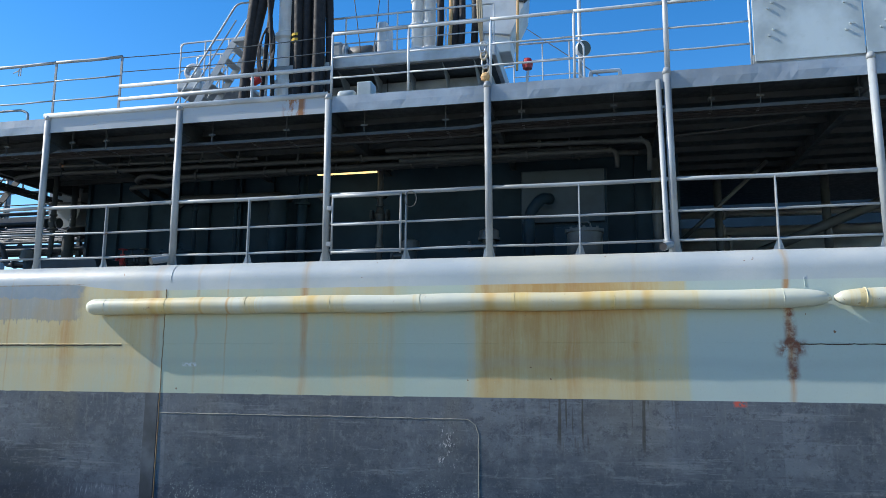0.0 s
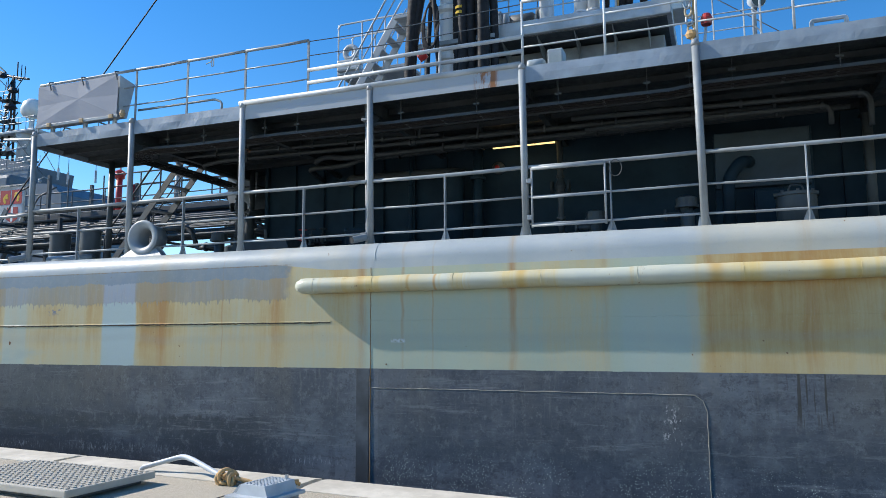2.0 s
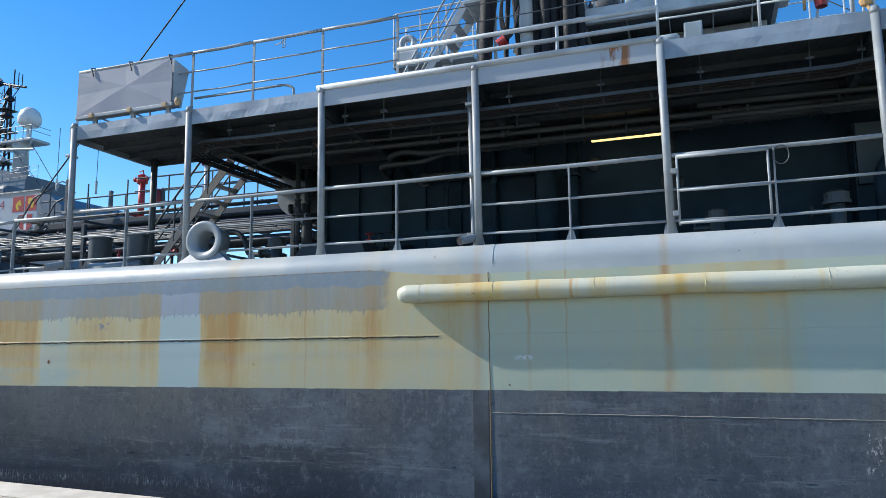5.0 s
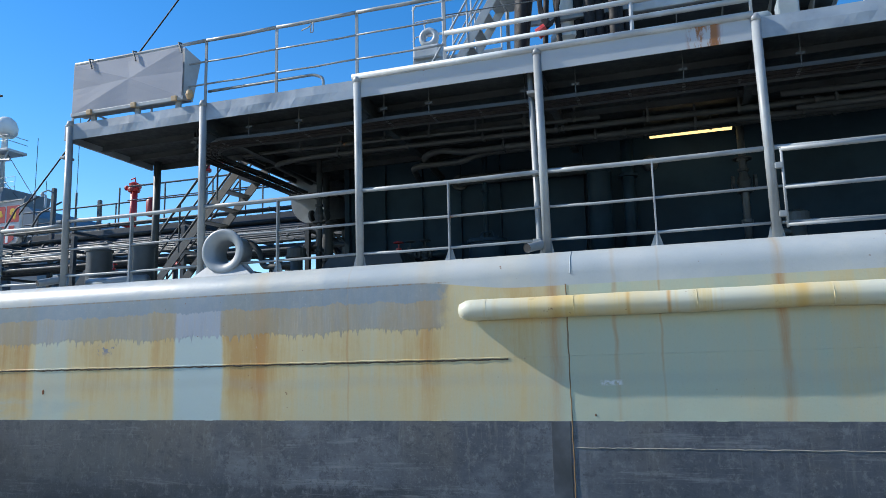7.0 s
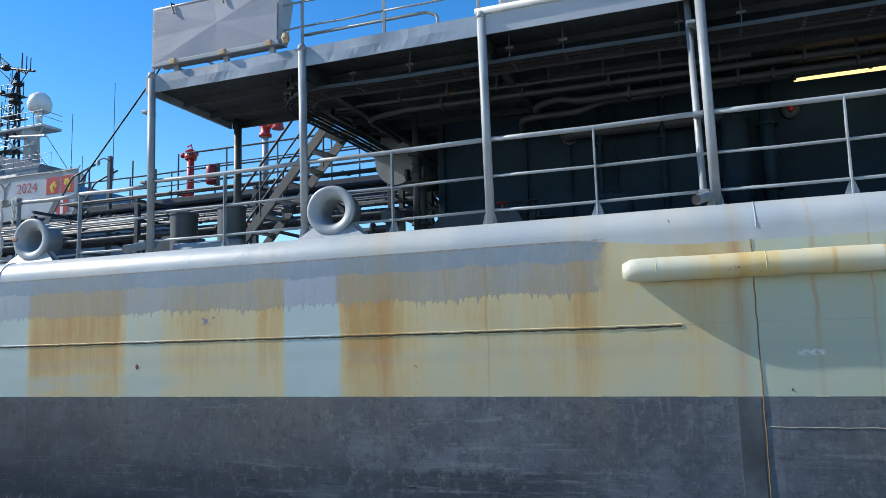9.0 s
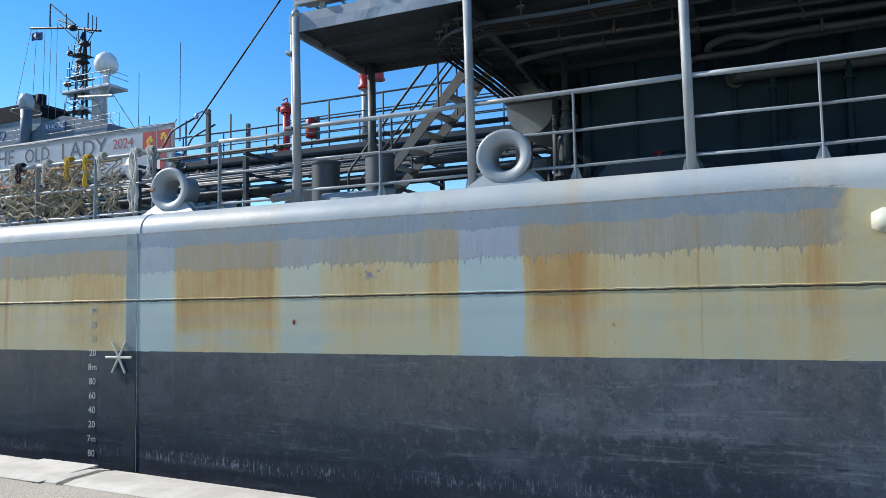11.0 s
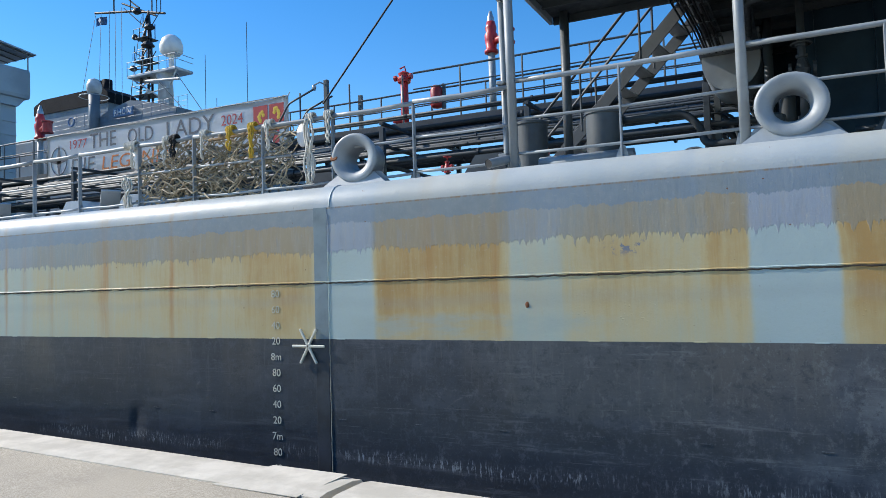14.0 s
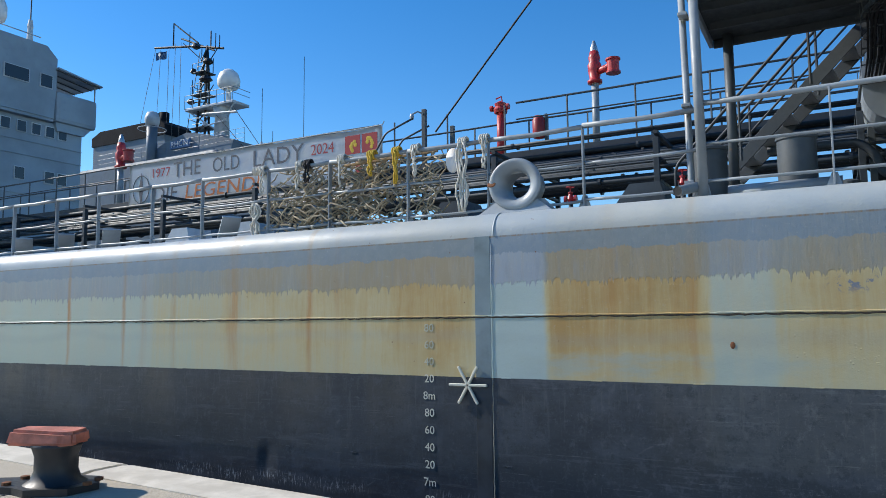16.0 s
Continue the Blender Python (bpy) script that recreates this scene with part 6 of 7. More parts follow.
for x, y in PL:
    part("stanchion", tubed([(x, y, 8.74), (x, y, 9.62)], 0.02, 6), grey_light, prail)
for z in (9.95, 9.62):
    part("rail_bar", tubed([(-6.5, 18.2, z), (-5.5, 18.0, z - 0.25), (-2.0, 18.0, z)], 0.022, 6), grey_light, prail)
winch = thing("hose_winch", "grey rope winch with drum on the control platform", "winch")
part("drum", turned([(0, -0.4), (0.28, -0.4), (0.28, -0.36), (0.15, -0.35), (0.15, 0.35), (0.28, 0.36), (0.28, 0.4), (0, 0.4)], 18, Matrix.Translation((-5.3, 15.4, 9.1)) @ Matrix.Rotation(radians(90), 4, "Y")), grey, winch)
part("rope_wrap", turned([(0.16, -0.3), (0.21, -0.28), (0.21, 0.25), (0.16, 0.3)], 18, Matrix.Translation((-5.3, 15.4, 9.1)) @ Matrix.Rotation(radians(90), 4, "Y")), grey_dark, winch, smooth=True)
part("side_plate", boxed((-4.85, 15.1, 8.74), (-4.62, 15.7, 9.75), 0.05), grey_light, winch)
part("gearbox", boxed((-6.0, 15.2, 8.74), (-5.75, 15.7, 9.4), 0.05), grey, winch)
masts = thing("twin_masts", "pale twin pipe masts on the control platform", "mast")
for x, r in ((-4.0, 0.15), (-3.72, 0.15)):
    part("mast_pipe", tubed([(x, 15.6, 8.74), (x, 15.6, 12.5)], r, 16), white_paint, masts, smooth=True)
    for z in (9.2, 9.8, 10.4):
        part("mast_collar", turned([(r, -0.03), (r + 0.03, -0.02), (r + 0.03, 0.02), (r, 0.03)], 16, Matrix.Translation((x, 15.6, z))), white_paint, masts)
for x, mat in ((-3.4, rubber), (-3.15, rope_orange), (-3.05, rubber), (-2.9, rubber), (-2.6, rubber)):
    h = thing("hanging_hose", "hose hanging upright above the platform", "hose", "hoses above the platform")
    part("hose_body", tubed([(x, 15.2, 8.76), (x + 0.03, 15.25, 9.6), (x, 15.2, 12.5)], 0.08 if mat is rubber else 0.06, 10), mat, h, smooth=True)
cabin = thing("crane_head", "pale grey crane head with angular casing", "crane")
part("casing", prismed([(-2.45, 15.0, 9.2), (-1.75, 15.0, 9.1), (-1.45, 15.0, 9.75), (-1.4, 15.0, 10.4), (-2.5, 15.0, 10.6)], (0, 1.0, 0)), grey_light, cabin)
part("casing_foot", boxed((-2.35, 15.1, 8.74), (-1.75, 15.9, 9.2), 0.04), white_paint, cabin)
part("sheave", turned([(0, -0.06), (0.16, -0.06), (0.12, 0), (0.16, 0.06), (0, 0.06)], 18, Matrix.Translation((-1.5, 14.98, 9.95)) @ FACE), grey_dark, cabin)
part("hook_rope", tubed([(-1.6, 14.9, 8.2), (-1.55, 14.9, 10.5)], 0.03, 8), rope_orange, cabin)
part("red_lamp", turned([(0, -0.12), (0.1, -0.12), (0.12, 0.0), (0.08, 0.1), (0, 0.12)], 12, Matrix.Translation((-1.35, 14.7, 8.25))), red_paint, cabin)

land = thing("ladder_landing", "grey steel landing with rails beside the hose rig", "platform")
part("landing_plate", boxed((-10.3, 15.7, 8.62), (-8.3, 16.5, 8.70), 0.01), grey, land)
part("landing_box", boxed((-10.28, 15.62, 8.70), (-9.66, 15.95, 9.0), 0.05), grey_light, land)
for x in (-10.2, -8.4):
    part("landing_leg", tubed([(x, 16.4, UZ), (x, 16.4, 8.63)], 0.04, 8), grey, land)
for y in (15.72, 16.48):
    for z, r in ((9.98, 0.024), (9.6, 0.015), (9.25, 0.015)):
        part("rail_bar", tubed([(-10.3, y, z - 0.1), (-10.22, y, z), (-8.3, y, z + 0.02)], r, 6), grey_light, land)
    for x in (-10.28, -9.6, -8.95, -8.3):
        part("stanchion", tubed([(x, y, 8.68), (x, y, 9.98)], 0.02, 6), grey_light, land)
stair("upper_ladder", "grey inclined ladder up to the hose platform", (-10.13, 14.8, UZ), (-8.09, 14.8, 9.3), 0.62, 11, grey)
part("head_platform", boxed((-8.1, 14.4, 9.24), (-7.6, 15.3, 9.31), 0.012), grey, land)
for x in (-8.05, -7.65):
    part("landing_leg", tubed([(x, 15.25, UZ), (x, 15.25, 9.24)], 0.04, 8), grey, land)
ring3 = thing("small_fairlead", "small pale fairlead ring on the landing", "fairlead")
part("ring", turned([(0.16 + 0.07 * math.cos(math.tau * k / 10), 0.09 * math.sin(math.tau * k / 10)) for k in range(11)], 22, Matrix.Translation((-9.93, 15.75, 9.2)) @ FACE), grey_light, ring3, smooth=True)
part("ring_foot", boxed((-10.13, 15.76, 8.99), (-9.73, 15.84, 9.08), 0.02), grey_light, ring3)

gal = thing("searchlight_gallery", "grey gallery with rails and a searchlight", "gallery")
part("gallery_plate", boxed((-1.9, 16.9, 8.0), (0.3, 18.5, 8.45), 0.03), grey_light, gal)
part("gallery_leg", boxed((-1.6, 17.2, UZ), (0.0, 18.3, 8.0), 0.02), grey, gal)
for z, r in ((9.75, 0.024), (9.3, 0.015), (8.9, 0.015)):
    part("rail_bar", tubed([(-1.9, 17.0, z), (-0.35, 17.0, z), (-0.2, 17.0, z - 0.15), (-0.2, 17.0, 8.45)], r, 6, 0.1), grey_light, gal)
for x in (-1.9, -1.2, -0.55):
    part("stanchion", tubed([(x, 17.0, 8.45), (x, 17.0, 9.75)], 0.018, 6), grey_light, gal)
part("light_post", tubed([(-0.3, 17.5, 8.45), (-0.3, 17.5, 11.4)], 0.05, 10), grey_light, gal, smooth=True)
sl = thing("searchlight", "round grey searchlight with clear glass", "searchlight")
part("light_drum", turned([(0, -0.2), (0.13, -0.18), (0.19, 0.0), (0.2, 0.08), (0.18, 0.1)], 20, look((-0.24, 17.4, 9.68), (-0.8, 18.4, 9.88))), grey_light, sl, smooth=True)
part("light_glass", turned([(0, 0.0), (0.18, 0.0)], 20, look((-0.19, 17.31, 9.66), (-0.8, 18.4, 9.88))), glass_dark, sl)
part("light_yoke", tubed([(-0.32, 17.5, 9.5), (-0.26, 17.47, 9.42), (-0.24, 17.4, 9.52)], 0.025, 8), grey_dark, sl)

stays = thing("mast_stay", "thin dark wire stay running up from the catwalk", "wire", "wires")
part("wire", tubed([(-19.5, 14.09, 5.76), (-13.75, 14.24, 12.1), (-6.5, 14.43, 20.1)], 0.018, 6), rubber, stays)
for a, b in (((-4.9, 15.0, 8.9), (-4.4, 15.0, 14.0)), ((1.4, 18.0, 8.2), (-3.0, 20.0, 12.5)), ((-5.2, 15.0, 9.0), (-5.9, 15.0, 14.0)), ((-4.6, 15.3, 6.2), (-4.7, 15.3, 14.0))):
    w = thing("mast_stay", "thin dark wire above the upper deck", "wire", "wires")
    part("wire", tubed([a, b], 0.012, 6), black_paint, w)

# ---- ship's bridge house aft ----
FX = -49.7
bridge = thing("bridge_house", "pale blue-grey bridge superstructure with wing and windows", "superstructure")
part("house_wall", boxed((FX - 14, 10.8, DECK_Z), (FX, 27.62, 13.0), 0.05), ship_grey, bridge)
part("bridge_wall", prismed([(FX + 0.3, 10.0, 13.0), (FX + 0.3, 25.7, 13.0), (FX + 0.3, 25.8, 14.8), (FX + 0.3, 25.8, 16.5), (FX + 0.3, 25.2, 17.05), (FX + 0.3, 10.0, 17.05)], (-9, 0, 0)), ship_grey, bridge)
part("bridge_wing", boxed((FX - 3.0, 25.78, 13.05), (FX + 0.4, 28.25, 14.75), 0.22), ship_grey, bridge)
part("wing_soffit", prismed([(FX + 0.2, 25.9, 13.05), (FX + 0.2, 28.0, 13.05), (FX + 0.2, 27.6, 12.6), (FX + 0.2, 26.0, 12.6)], (-3, 0, 0)), ship_grey, bridge)
can = part("wing_canopy", prismed([(FX + 0.6, 25.7, 15.98), (FX + 0.6, 28.4, 15.65), (FX + 0.6, 28.4, 15.58), (FX + 0.6, 25.7, 15.88)], (-3.4, 0, 0)), ship_grey, bridge)
for k in range(5):
    part("canopy_rib", bar(bmesh.new(), (FX + 0.4 - 0.75 * k, 25.7, 15.85), (FX + 0.4 - 0.75 * k, 28.35, 15.54), 0.05, 0.05), grey_dark, can)
for x, y in ((FX + 0.3, 28.1), (FX - 2.6, 28.1)):
    part("canopy_post", tubed([(x, y, 14.6), (x, y, 15.6)], 0.04, 8), grey, bridge)


def window(parent, y, z, w, h, x=FX):
    f = part("window", boxed((x, y - w / 2 - 0.05, z - h / 2 - 0.05), (x + 0.06, y + w / 2 + 0.05, z + h / 2 + 0.05), 0.02), grey_light, parent)
    part("window_pane", boxed((x + 0.061, y - w / 2, z - h / 2), (x + 0.075, y + w / 2, z + h / 2), 0.005), glass_dark, f)
    return f


for y in (16.5, 18.0, 19.5, 21.0, 22.2, 23.3, 24.16, 24.94, 25.71, 26.43):
    window(bridge, y, 12.45, 0.44, 0.54)
for y in (17, 20, 22.6, 24.15, 25.77, 26.49):
    window(bridge, y, 9.97, 0.48, 0.6)
for y, w in ((20.2, 1.2), (21.8, 1.2), (23.6, 1.25), (25.2, 0.62)):
    window(bridge, y, 15.1, w, 0.66, FX + 0.3)
for z in (11.7, 10.95, 13.15, 8.9):
    part("ledge", boxed((FX, 10.8, z), (FX + (0.06 if z < 13 else 0.36), 27.6 if z < 13 else 25.7, z + 0.05), 0.01), ship_grey, bridge)
part("roof_rail", tubed([(FX, 12, 17.5), (FX, 25.0, 17.5)], 0.03, 6), grey_light, bridge)
door = part("door", boxed((FX, 26.8, 6.6), (FX + 0.05, 27.5, 8.5), 0.02), grey, bridge)
dome1 = thing("radar_dome", "white satellite dome on a stub mast", "radome", "radomes")
part("dome_shell", turned([(0.0, 0.0), (0.52, 0.0), (0.62, 0.3), (0.62, 0.8), (0.45, 1.25), (0.2, 1.45), (0, 1.48)], 20, Matrix.Translation((FX - 2, 23.6, 18.4))), white_paint, dome1, smooth=True)
part("dome_mast", tubed([(FX - 2, 23.6, 17.2), (FX - 2, 23.6, 18.45)], 0.12, 10), white_paint, dome1)
whip = thing("whip_antenna", "thin whip antenna with a grey base", "antenna", "antennas")
part("antenna_rod", tubed([(FX - 1, 25.0, 18.6), (FX - 1, 25.0, 22.0)], 0.035, 6), grey_dark, whip)
part("antenna_base", turned([(0, 17.2), (0.18, 17.2), (0.14, 18.2), (0.16, 18.3), (0.1, 18.7), (0, 18.7)], 10, Matrix.Translation((FX - 1, 25.0, 0))), grey_light, whip)

# ---- sister ship berthed outboard ----
sis = thing("sister_ship", "grey sister ship moored outboard with funnel and name board", "ship")
part("hull", boxed((-150, 31.5, -2.6), (40, 49, 3.2), 0.3), sister_paint, sis)
part("house", boxed((-68, 36.5, 3.2), (-48.5, 46, 13.7), 0.3), sister_paint, sis)
part("house", prismed([(-48.5, 36.8, 3.2), (-43.5, 36.8, 3.2), (-43.8, 36.8, 11.9), (-44.8, 36.8, 12.7), (-48.5, 36.8, 13.0)], (0, 9, 0)), sister_paint, sis)
for k in range(6):
    x = -56.5 + 1.25 * k
    w = part("window", boxed((x, 36.45, 11.9), (x + 0.7, 36.52, 12.6), 0.02), grey_light, sis)
    part("window_pane", boxed((x + 0.06, 36.42, 11.96), (x + 0.64, 36.455, 12.54), 0.005), glass_dark, w)
fun = part("funnel", prismed([(-64.9, 39.2, 13.7), (-56.8, 39.2, 13.7), (-56.6, 39.2, 16.3), (-64.9, 39.2, 16.3)], (0, 2.4, 0)), sister_paint, sis)
part("funnel_top", prismed([(-65.0, 39.1, 16.3), (-56.5, 39.1, 16.3), (-56.6, 39.1, 17.1), (-57.2, 39.1, 17.5), (-64.0, 39.1, 17.45), (-65.0, 39.1, 17.0)], (0, 2.6, 0)), funnel_black, fun, "black funnel top")
for x in (-59.3, -58.4, -57.7):
    part("exhaust_pipe", tubed([(x, 40, 17.0), (x, 40, 18.3)], 0.38, 14), funnel_black, fun, smooth=True)
part("name_bulwark", prismed([(-60.6, 38.2, 13.6), (-48.9, 38.2, 13.6), (-48.7, 38.2, 14.7), (-51.8, 38.2, 15.5), (-53.2, 38.2, 15.75), (-55.4, 38.2, 15.3), (-58.0, 38.2, 14.2), (-60.6, 38.2, 14.1)], (0, 4.0, 0)), sister_paint, sis)
board = part("name_board", boxed((-54.75, 38.05, 14.66), (-52.75, 38.19, 15.28), 0.05), flag_blue, sis)
lettered("board_lettering", "RHÖN", 0.6, Matrix.Translation((-53.75, 38.03, 14.96)) @ FACE, cloth, board, 0.01)
for k in range(14):
    x = -58.5 + 0.85 * k
    part("rail_post", tubed([(x, 38.0, 14.3), (x, 38.0, 15.3)], 0.013, 5), sister_paint, sis)
for z in (15.3, 14.95, 14.6):
    part("rail_bar", tubed([(-62.5, 38.0, z - 0.2), (-47.5, 38.0, z)], 0.013, 5), sister_paint, sis)
part("lifebuoy", tubed([(-57.6 - 1.5 + 0.32 * math.cos(a), 38.0, 14.9 + 0.32 * math.sin(a)) for a in [math.tau * k / 14 for k in range(15)]], 0.06, 6), flag_blue, sis)
dome2 = thing("radar_dome", "small pale dome on a grey column", "radome", "radomes")
part("dome_shell", turned([(0, 16.6), (0.45, 16.65), (0.54, 16.95), (0.54, 17.25), (0.38, 17.65), (0, 17.8)], 18, Matrix.Translation((-56.6, 38.0, 0))), grey_light, dome2, smooth=True)
part("dome_mast", tubed([(-56.6, 38.0, 13.6), (-56.6, 38.0, 16.65)], 0.38, 14), sister_paint, dome2, smooth=True)
part("dome_rail", tubed([(-56.6 + 1.0 * math.cos(a), 38.0 + 1.0 * math.sin(a), 16.4) for a in [math.tau * k / 16 for k in range(17)]], 0.03, 6), grey_light, dome2)

mast = thing("lattice_mast", "black lattice signal mast with yards and lamps", "mast")
mx, my = -53.4, 40.0
for dx, dy in ((-0.5, -0.4), (0.5, -0.4), (0, 0.5)):
    part("mast_leg", tubed([(mx + dx, my + dy, 14.5), (mx + dx * 0.5 + 0.1, my + dy * 0.5, 20.5), (mx + 0.15, my, 22.8)], 0.09, 8), black_paint, mast, smooth=True)
for k in range(9):
    z = 15.2 + 0.8 * k
    s = 1 - 0.06 * k
    part("mast_brace", tubed([(mx - 0.5 * s, my - 0.4 * s, z), (mx + 0.5 * s, my - 0.4 * s, z + 0.8)], 0.045, 6), black_paint, mast)
    part("mast_brace", tubed([(mx + 0.5 * s, my - 0.4 * s, z), (mx, my + 0.5 * s, z + 0.8)], 0.045, 6), black_paint, mast)
part("yard", tubed([(-58.6, my - 0.3, 23.55), (-55.0, my, 23.1), (-51.6, my, 22.3)], 0.09, 8), black_paint, mast)
part("yard", tubed([(-56.0, my, 23.9), (-52.5, my, 22.3)], 0.07, 8), black_paint, mast)
part("topmast", tubed([(-56.9, my, 23.3), (-56.9, my, 25.3), (-54.2, my, 23.2)], 0.06, 8), black_paint, mast)
part("topmast", tubed([(-52.9, my, 22.5), (-52.9, my, 23.9)], 0.05, 8), black_paint, mast)
for x, z, r in ((-52.7, 21.4, 0.4), (-52.9, 20.1, 0.5), (-54.2, 20.9, 0.25), (-54.4, 18.6, 0.3), (-52.6, 18.0, 0.3), (-54.0, 22.8, 0.35)):
    part("signal_lamp", turned([(0, -0.22), (r * 0.5, -0.22), (r, -0.1), (r * 0.6, 0.15), (0, 0.22)], 12, Matrix.Translation((x, my - 0.4, z))), black_paint, mast)
    part("lamp_arm", tubed([(x, my - 0.4, z - 0.1), (mx + 0.1, my, z - 0.1)], 0.04, 6), black_paint, mast)
for k in range(10):
    z = 15.5 + 0.62 * k
    part("mast_rung", tubed([(mx - 0.7 + 0.04 * k, my - 0.5, z), (mx + 0.75 - 0.05 * k, my - 0.5, z)], 0.03, 5), black_paint, mast)
for x, z in ((-52.2, 22.9), (-51.8, 22.7), (-54.9, 23.5), (-53.6, 22.0), (-52.4, 21.0), (-54.5, 19.7)):
    part("aerial", tubed([(x, my - 0.2, z - 0.5), (x, my - 0.2, z + 0.6)], 0.035, 5), black_paint, mast)
for z, w in ((16.4, 0.9), (18.9, 0.7), (20.6, 0.6)):
    part("mast_platform", boxed((mx - w, my - 0.7, z), (mx + w, my + 0.5, z + 0.06), 0.01), black_paint, mast)
    for x in (mx - w, mx, mx + w):
        part("platform_post", tubed([(x, my - 0.7, z), (x, my - 0.7, z + 0.7)], 0.022, 5), black_paint, mast)
    part("platform_rail", tubed([(mx - w, my - 0.7, z + 0.7), (mx + w, my - 0.7, z + 0.7)], 0.022, 5), black_paint, mast)
for x0, z0, x1, z1 in ((-55.6, 23.4, -53.5, 21.6), (-51.9, 22.4, -53.2, 21.2), (-54.6, 19.9, -53.6, 19.3), (-52.3, 19.6, -53.1, 18.9), (-54.9, 17.4, -53.8, 16.9)):
    part("yard_brace", tubed([(x0, my - 0.2, z0), (x1, my - 0.1, z1)], 0.035, 5), black_paint, mast)
flagpole = thing("signal_flag", "small blue flag with a white star on a halyard", "flag")
bm = bmesh.new()
fl = [[bm.verts.new((-58.35 + 1.15 * k / 8, 39.6 + 0.08 * math.sin(k * 1.1), 22.45 + 0.62 * j + 0.05 * math.sin(k * 0.8))) for j in (0, 1)] for k in range(9)]
for a, b in zip(fl, fl[1:]):
    bm.faces.new((a[0], b[0], b[1], a[1]))
bmesh.ops.solidify(bm, geom=bm.faces[:], thickness=0.01)
part("flag_cloth", bm, flag_blue, flagpole)
part("flag_star", prismed([(-57.95, 39.45, 22.78), (-57.8, 39.45, 22.6), (-57.65, 39.45, 22.78), (-57.8, 39.45, 22.98)], (0, 0.01, 0)), white_paint, flagpole)
for x0, x1 in ((-58.4, -60.5), (-57.8, -58.2), (-56.9, -57.0), (-56.2, -56.4), (-55.6, -55.6)):
    part("halyard", tubed([(x0, 39.6, 23.4), (x1, 39.6, 15.5)], 0.018, 5), grey_dark, flagpole)
radar = thing("radar_platform", "grey radar column with railed platform and white dome", "radar mast")
part("radar_column", turned([(0, 14.2), (0.62, 14.2), (0.5, 17.3), (0.75, 17.8), (0, 17.8)], 16, Matrix.Translation((-51.6, 40, 0))), grey_light, radar, smooth=True)
part("platform_plate", boxed((-54.6, 39.2, 17.75), (-49.8, 40.9, 17.95), 0.04), grey_light, radar)
part("platform_arm", prismed([(-54.6, 39.9, 17.75), (-52.0, 39.9, 17.75), (-52.0, 39.9, 17.1)], (0, 0.15, 0)), grey_light, radar)
for z in (18.9, 18.5):
    part("rail_bar", tubed([(-54.6, 39.2, z), (-49.8, 39.2, z), (-49.8, 40.9, z)], 0.025, 5), ship_grey, radar)
for k in range(7):
    part("rail_post", tubed([(-54.6 + 0.8 * k, 39.2, 17.9), (-54.6 + 0.8 * k, 39.2, 18.9)], 0.025, 5), ship_grey, radar)
part("dome_pedestal", tubed([(-51.0, 40, 17.9), (-51.0, 40, 19.2)], 0.2, 10), white_paint, radar)
part("dome_shell", turned([(0, 19.1), (0.6, 19.12), (0.8, 19.35), (0.82, 19.8), (0.66, 20.25), (0.35, 20.52), (0, 20.6)], 22, Matrix.Translation((-51.0, 40, 0))), white_paint, radar, "white radar dome", smooth=True)
for x0, x1 in ((-54.4, -52.0), (-49.9, -51.2)):
    part("platform_strut", tubed([(x0, 39.4, 17.75), (x1, 39.7, 16.2)], 0.06, 6), grey_light, radar)
for z, w in ((16.4, 1.0), (15.4, 0.8)):
    part("side_yard", tubed([(-51.6 - w, 39.3, z), (-51.6 + w, 39.3, z + 0.15)], 0.05, 6), grey_light, radar)
    for x in (-51.6 - w, -51.6 + w):
        part("side_lamp", turned([(0, -0.16), (0.13, -0.14), (0.16, 0.05), (0, 0.16)], 10, Matrix.Translation((x, 39.3, z + 0.2))), grey_light, radar)
part("radar_bar", tubed([(-52.5, 39.0, 17.2), (-49.2, 39.0, 16.9)], 0.1, 8), grey_light, radar)
for a, b in (((-50.0, 39.5, 17.5), (-47.0, 39.0, 14.2)), ((-51.5, 39.0, 17.3), (-48.3, 39.0, 14.1)), ((-54, 40, 22.5), (-55.5, 40, 15.0))):
    w = thing("mast_stay", "thin dark wire stay of the sister ship", "wire", "wires")
    part("wire", tubed([a, b], 0.025, 5), grey_dark, w)
for x, z0, z1 in ((-43.6, 13.5, 20.0), (-47.3, 14.0, 18.4), (-46.3, 13.6, 15.2)):
    w = thing("whip_antenna", "thin grey whip antenna", "antenna", "antennas")
    part("antenna_rod", tubed([(x, 39.5, z0), (x, 39.5, z1)], 0.022, 5), grey_dark, w)
    part("antenna_base", tubed([(x, 39.5, z0 - 0.3), (x, 39.5, z0 + 0.6)], 0.08, 8), grey_light, w)

# ---- things on the quay ----
def quay_local(x, y):
    """The world place on the paving above which (x, y) lies."""
    p = QUAY.inverted() @ Vector((x, y, QUAY_Z))
    return QUAY @ Vector((p.x, p.y, 0.0))


g = quay_local(-19.98, 6.88)
boll = thing("quay_bollard", "black quay bollard with a salmon-red painted head", "bollard", at=g)
boll.rotation_euler = (0, 0, radians(25))
part("bollard_base", prismed([(-0.72, -0.20, 0.0), (-0.3, -0.26, 0.0), (-0.1, -0.38, 0.0), (0.3, -0.30, 0.0), (0.46, 0.0, 0.0), (0.3, 0.30, 0.0), (-0.1, 0.38, 0.0), (-0.3, 0.26, 0.0), (-0.72, 0.20, 0.0)], (0, 0, 0.07)), black_paint, boll)
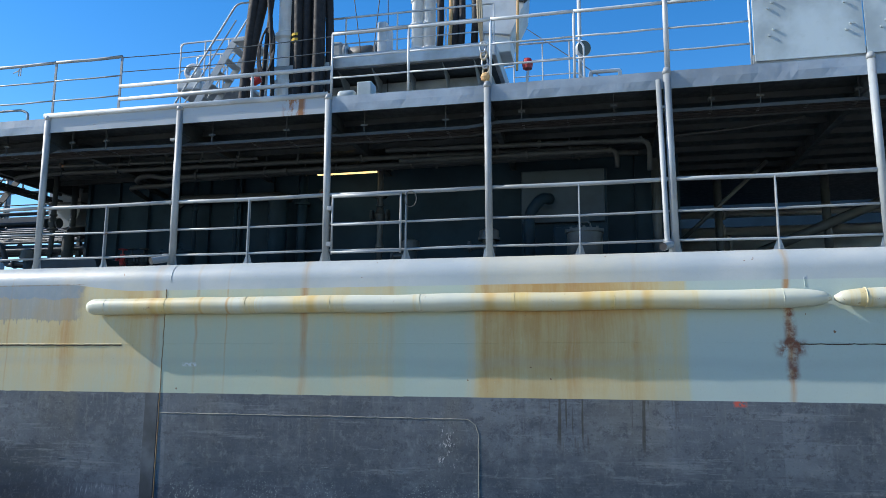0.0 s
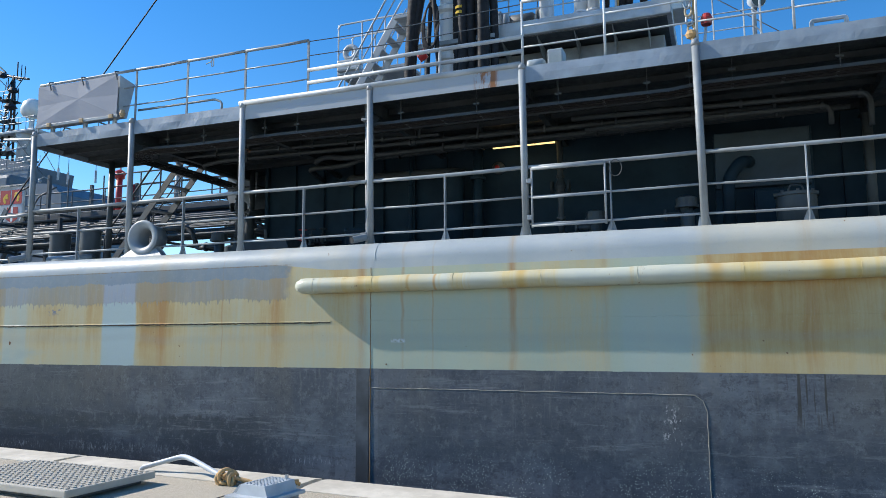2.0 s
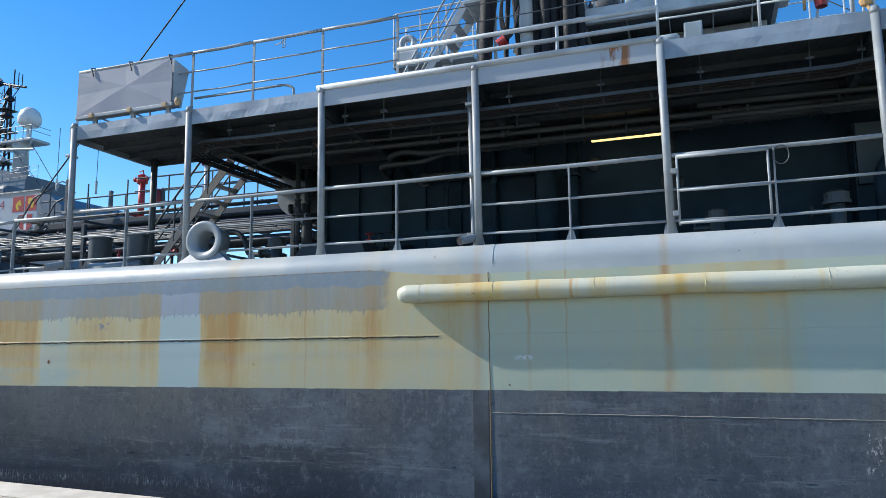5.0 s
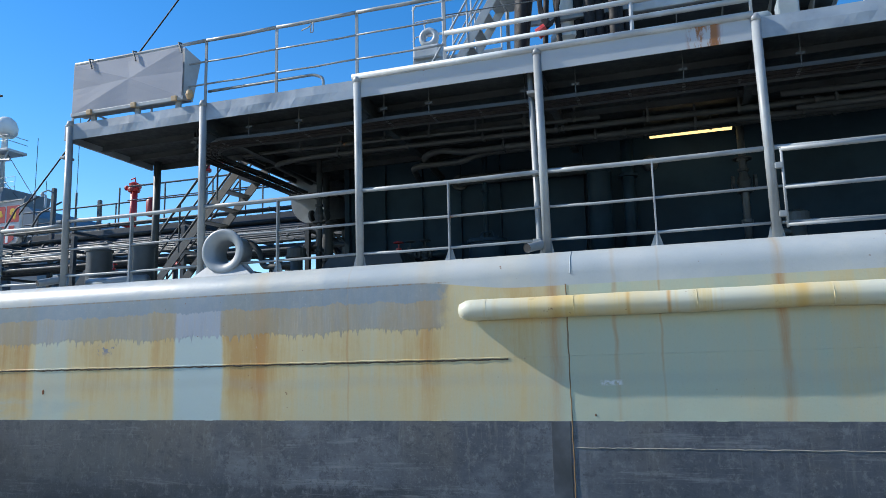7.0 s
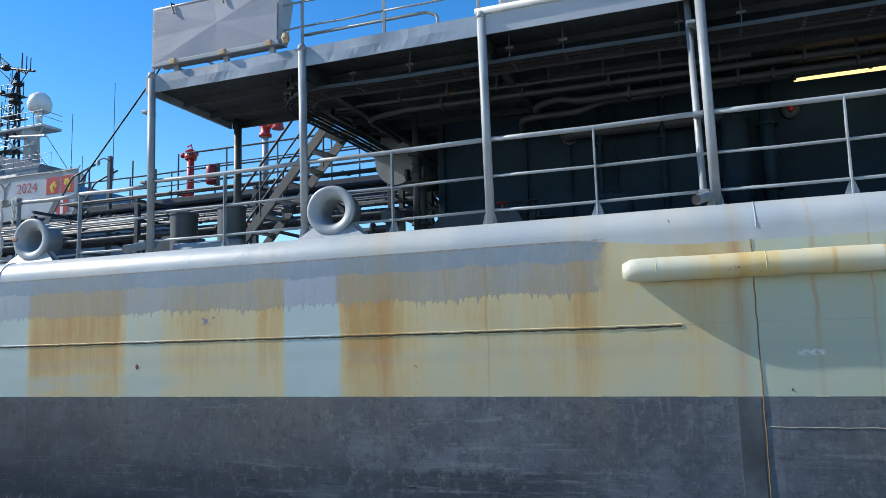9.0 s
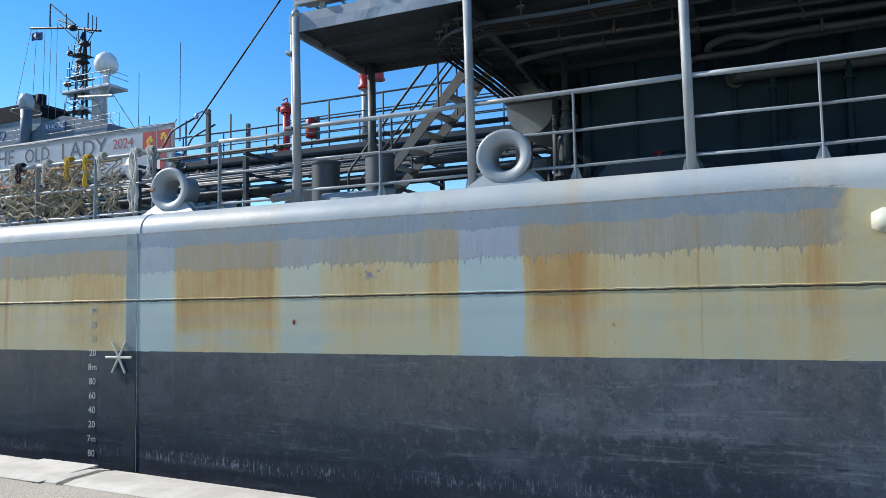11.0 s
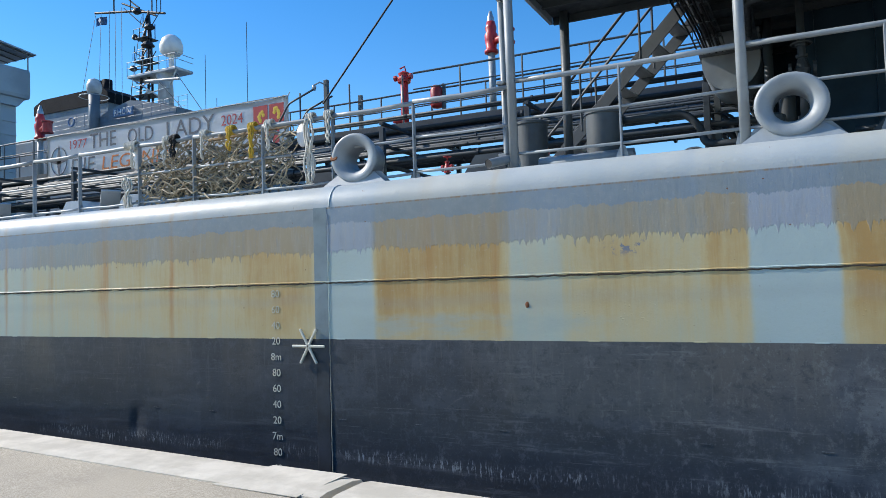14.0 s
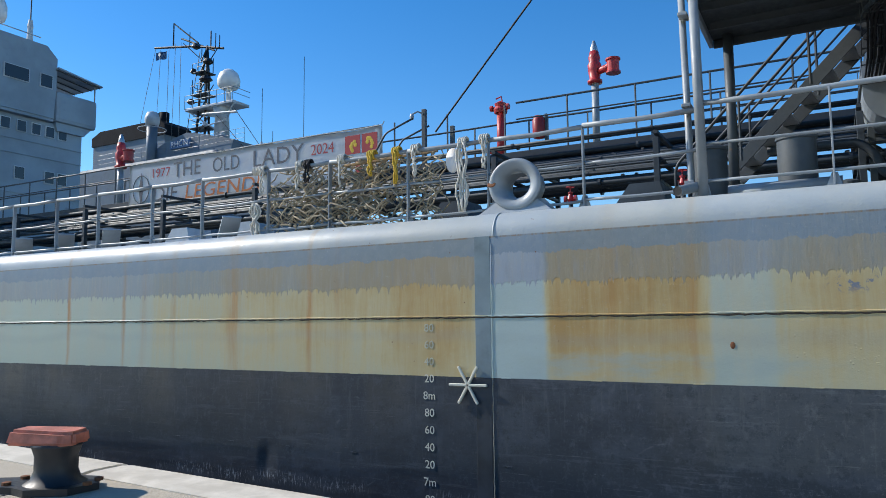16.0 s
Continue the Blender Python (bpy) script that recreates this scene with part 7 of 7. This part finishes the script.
part("bollard_neck", turned([(0.30, 0.07), (0.235, 0.11), (0.205, 0.2), (0.205, 0.34), (0.235, 0.43), (0.25, 0.46), (0, 0.47)], 24), black_paint, boll, smooth=True)
salmon = painted("salmon_paint", (0.56, 0.18, 0.11), 0.5, 0.15, 0.15, 3)
bm = prismed([(-0.46, -0.17, 0.455), (0.16, -0.24, 0.455), (0.27, -0.16, 0.455), (0.27, 0.16, 0.455), (0.16, 0.24, 0.455), (-0.46, 0.17, 0.455)], (0, 0, 0.14))
for v in bm.verts:
    if v.co.z > 0.5:
        v.co.x = v.co.x * 0.93 + 0.01
        v.co.y *= 0.88
        v.co.z += 0.02 * (v.co.x < -0.2)
bmesh.ops.bevel(bm, geom=bm.edges[:], offset=0.03, segments=2, affect="EDGES")
part("bollard_head", bm, salmon, boll, "salmon-red painted head")
for x, y in ((-0.42, -0.15), (-0.42, 0.15), (0.4, 0.1), (0.4, -0.12)):
    part("anchor_bolt", turned([(0, 0.07), (0.045, 0.07), (0.045, 0.10), (0, 0.11)], 8, Matrix.Translation((x, y, 0))), rust_mat, boll)

tread = plain("checker_plate", (0.44, 0.41, 0.35), 0.7, 0.2, 9)
g = quay_local(-8.25, 5.87)
pit = thing("hatch_cover", "raised ribbed metal hatch cover on the quay", "hatch", at=g)
pit.rotation_euler = (0, 0, radians(-4))
part("cover_skirt", boxed((-0.9, -0.48, 0.0), (0.85, 0.46, 0.05), 0.01), grey_dark, pit)
part("cover_plate", boxed((-1.0, -0.56, 0.05), (0.95, 0.56, 0.125), 0.012), tread, pit)
bm = bmesh.new()
for a in range(24):
    for b in range(13):
        x, y = -0.95 + 0.079 * a, -0.52 + 0.081 * b
        box(bm, (x, y, 0.123), (x + 0.045, y + 0.045, 0.136))
tagged(part("tread_stud", bm, tread, pit), kind="stuff")

g = quay_local(-5.62, 5.97)
step = thing("power_box", "grey ribbed metal hatch box with hinges", "box", at=g)
step.rotation_euler = (0, 0, radians(-8))
step.scale = (0.62, 0.68, 0.8)
part("box_body", prismed([(-0.28, -0.34, 0.0), (0.42, -0.34, 0.0), (0.42, 0.36, 0.0), (-0.28, 0.36, 0.0)], (0, 0, 0.1)), grey, step)
part("box_flange", boxed((-0.34, -0.40, 0.10), (0.50, 0.42, 0.145), 0.01), grey_light, step)
bm = prismed([(-0.24, -0.28, 0.145), (0.40, -0.28, 0.145), (0.34, -0.28, 0.27), (-0.12, -0.28, 0.27)], (0, 0.62, 0))
part("box_lid", bm, grey_light, step)
bm = bmesh.new()
for a in range(6):
    for b in range(9):
        box(bm, (-0.09 + 0.07 * a, -0.25 + 0.064 * b, 0.268), (-0.05 + 0.07 * a, -0.215 + 0.064 * b, 0.28))
tagged(part("tread_stud", bm, grey_light, step), kind="stuff")
for y in (-0.22, 0.2):
    part("hinge", prismed([(-0.42, y, 0.03), (-0.2, y, 0.14), (-0.14, y, 0.25), (-0.22, y, 0.25), (-0.42, y, 0.10)], (0, 0.03, 0)), grey, step)
    part("hinge_pin", tubed([(-0.37, y - 0.03, 0.07), (-0.37, y + 0.06, 0.07)], 0.025, 10), galvanised, step)
part("lid_knob", tubed([(0.24, 0.28, 0.27), (0.24, 0.28, 0.32)], 0.03, 10), galvanised, step)

a, b = quay_local(-7.85, 6.78), quay_local(-6.45, 6.6)
hoop = thing("safety_hoop", "bent galvanised tube hoop on the quay edge", "hoop")
d = b - a
part("hoop_tube", tubed([a + Vector((0, 0, -0.05)), a + Vector((0, 0, 0.06)), a + d * 0.40 + Vector((0, 0.12, 0.22)), a + d * 0.52 + Vector((0, 0.10, 0.20)), b + Vector((-0.05, 0, 0.06)), b + Vector((0, 0, -0.05))], 0.030, 12, 0.12), grey_light, hoop, smooth=True)
rope = thing("mooring_line", "orange rope knotted round the hoop foot", "rope")
kx = b + Vector((-0.06, 0, 0.06))
for k in range(7):
    c = kx + Vector((rng.uniform(-0.07, 0.07), rng.uniform(-0.04, 0.04), rng.uniform(-0.03, 0.05)))
    m = Euler((rng.uniform(0, 3), rng.uniform(0, 3), rng.uniform(0, 3))).to_matrix()
    part("rope_turn", tubed([c + m @ Vector((0.075 * math.cos(q), 0.075 * math.sin(q), 0.012 * math.sin(3 * q))) for q in [math.tau * j / 14 for j in range(15)]], 0.021, 7), rope_orange, rope, smooth=True)
for k in range(2):
    pts = [kx + Vector((0.14 * j, 0.02 * j + 0.03 * k, -0.03 + 0.045 * math.sin(j * 1.4 + k))) for j in range(7)]
    part("rope_tail", tubed(pts, 0.02, 7), rope_orange, rope, smooth=True)
g = quay_local(-15.35, 7.35)
plate = thing("kerb_plate", "pale ribbed ramp plate over the quay kerb", "plate", at=g)
plate.rotation_euler = (0, 0, radians(-3.2))
part("ramp_plate", prismed([(-0.45, -0.25, 0.004), (0.5, -0.25, 0.004), (0.55, 0.36, 0.042), (-0.3, 0.36, 0.042)], (0, 0, 0.006)), kerb_mat, plate)
# small rust spots on the hull side
for x, z, r in ((-13.79, 1.87, 0.03), (-6.05, 1.55, 0.012)):
    s = thing("rust_spot", "small brown rust spot on the hull paint", "rust spot", "rust spots on the hull")
    part("rust_patch", turned([(0, 0.006), (r * 0.6, 0.005), (r, 0.0)], 9, Matrix.Translation((x, HULL_Y - 0.001, z)) @ FACE @ Matrix.Diagonal((0.8, 1.2, 1, 1))), rust_mat, s)
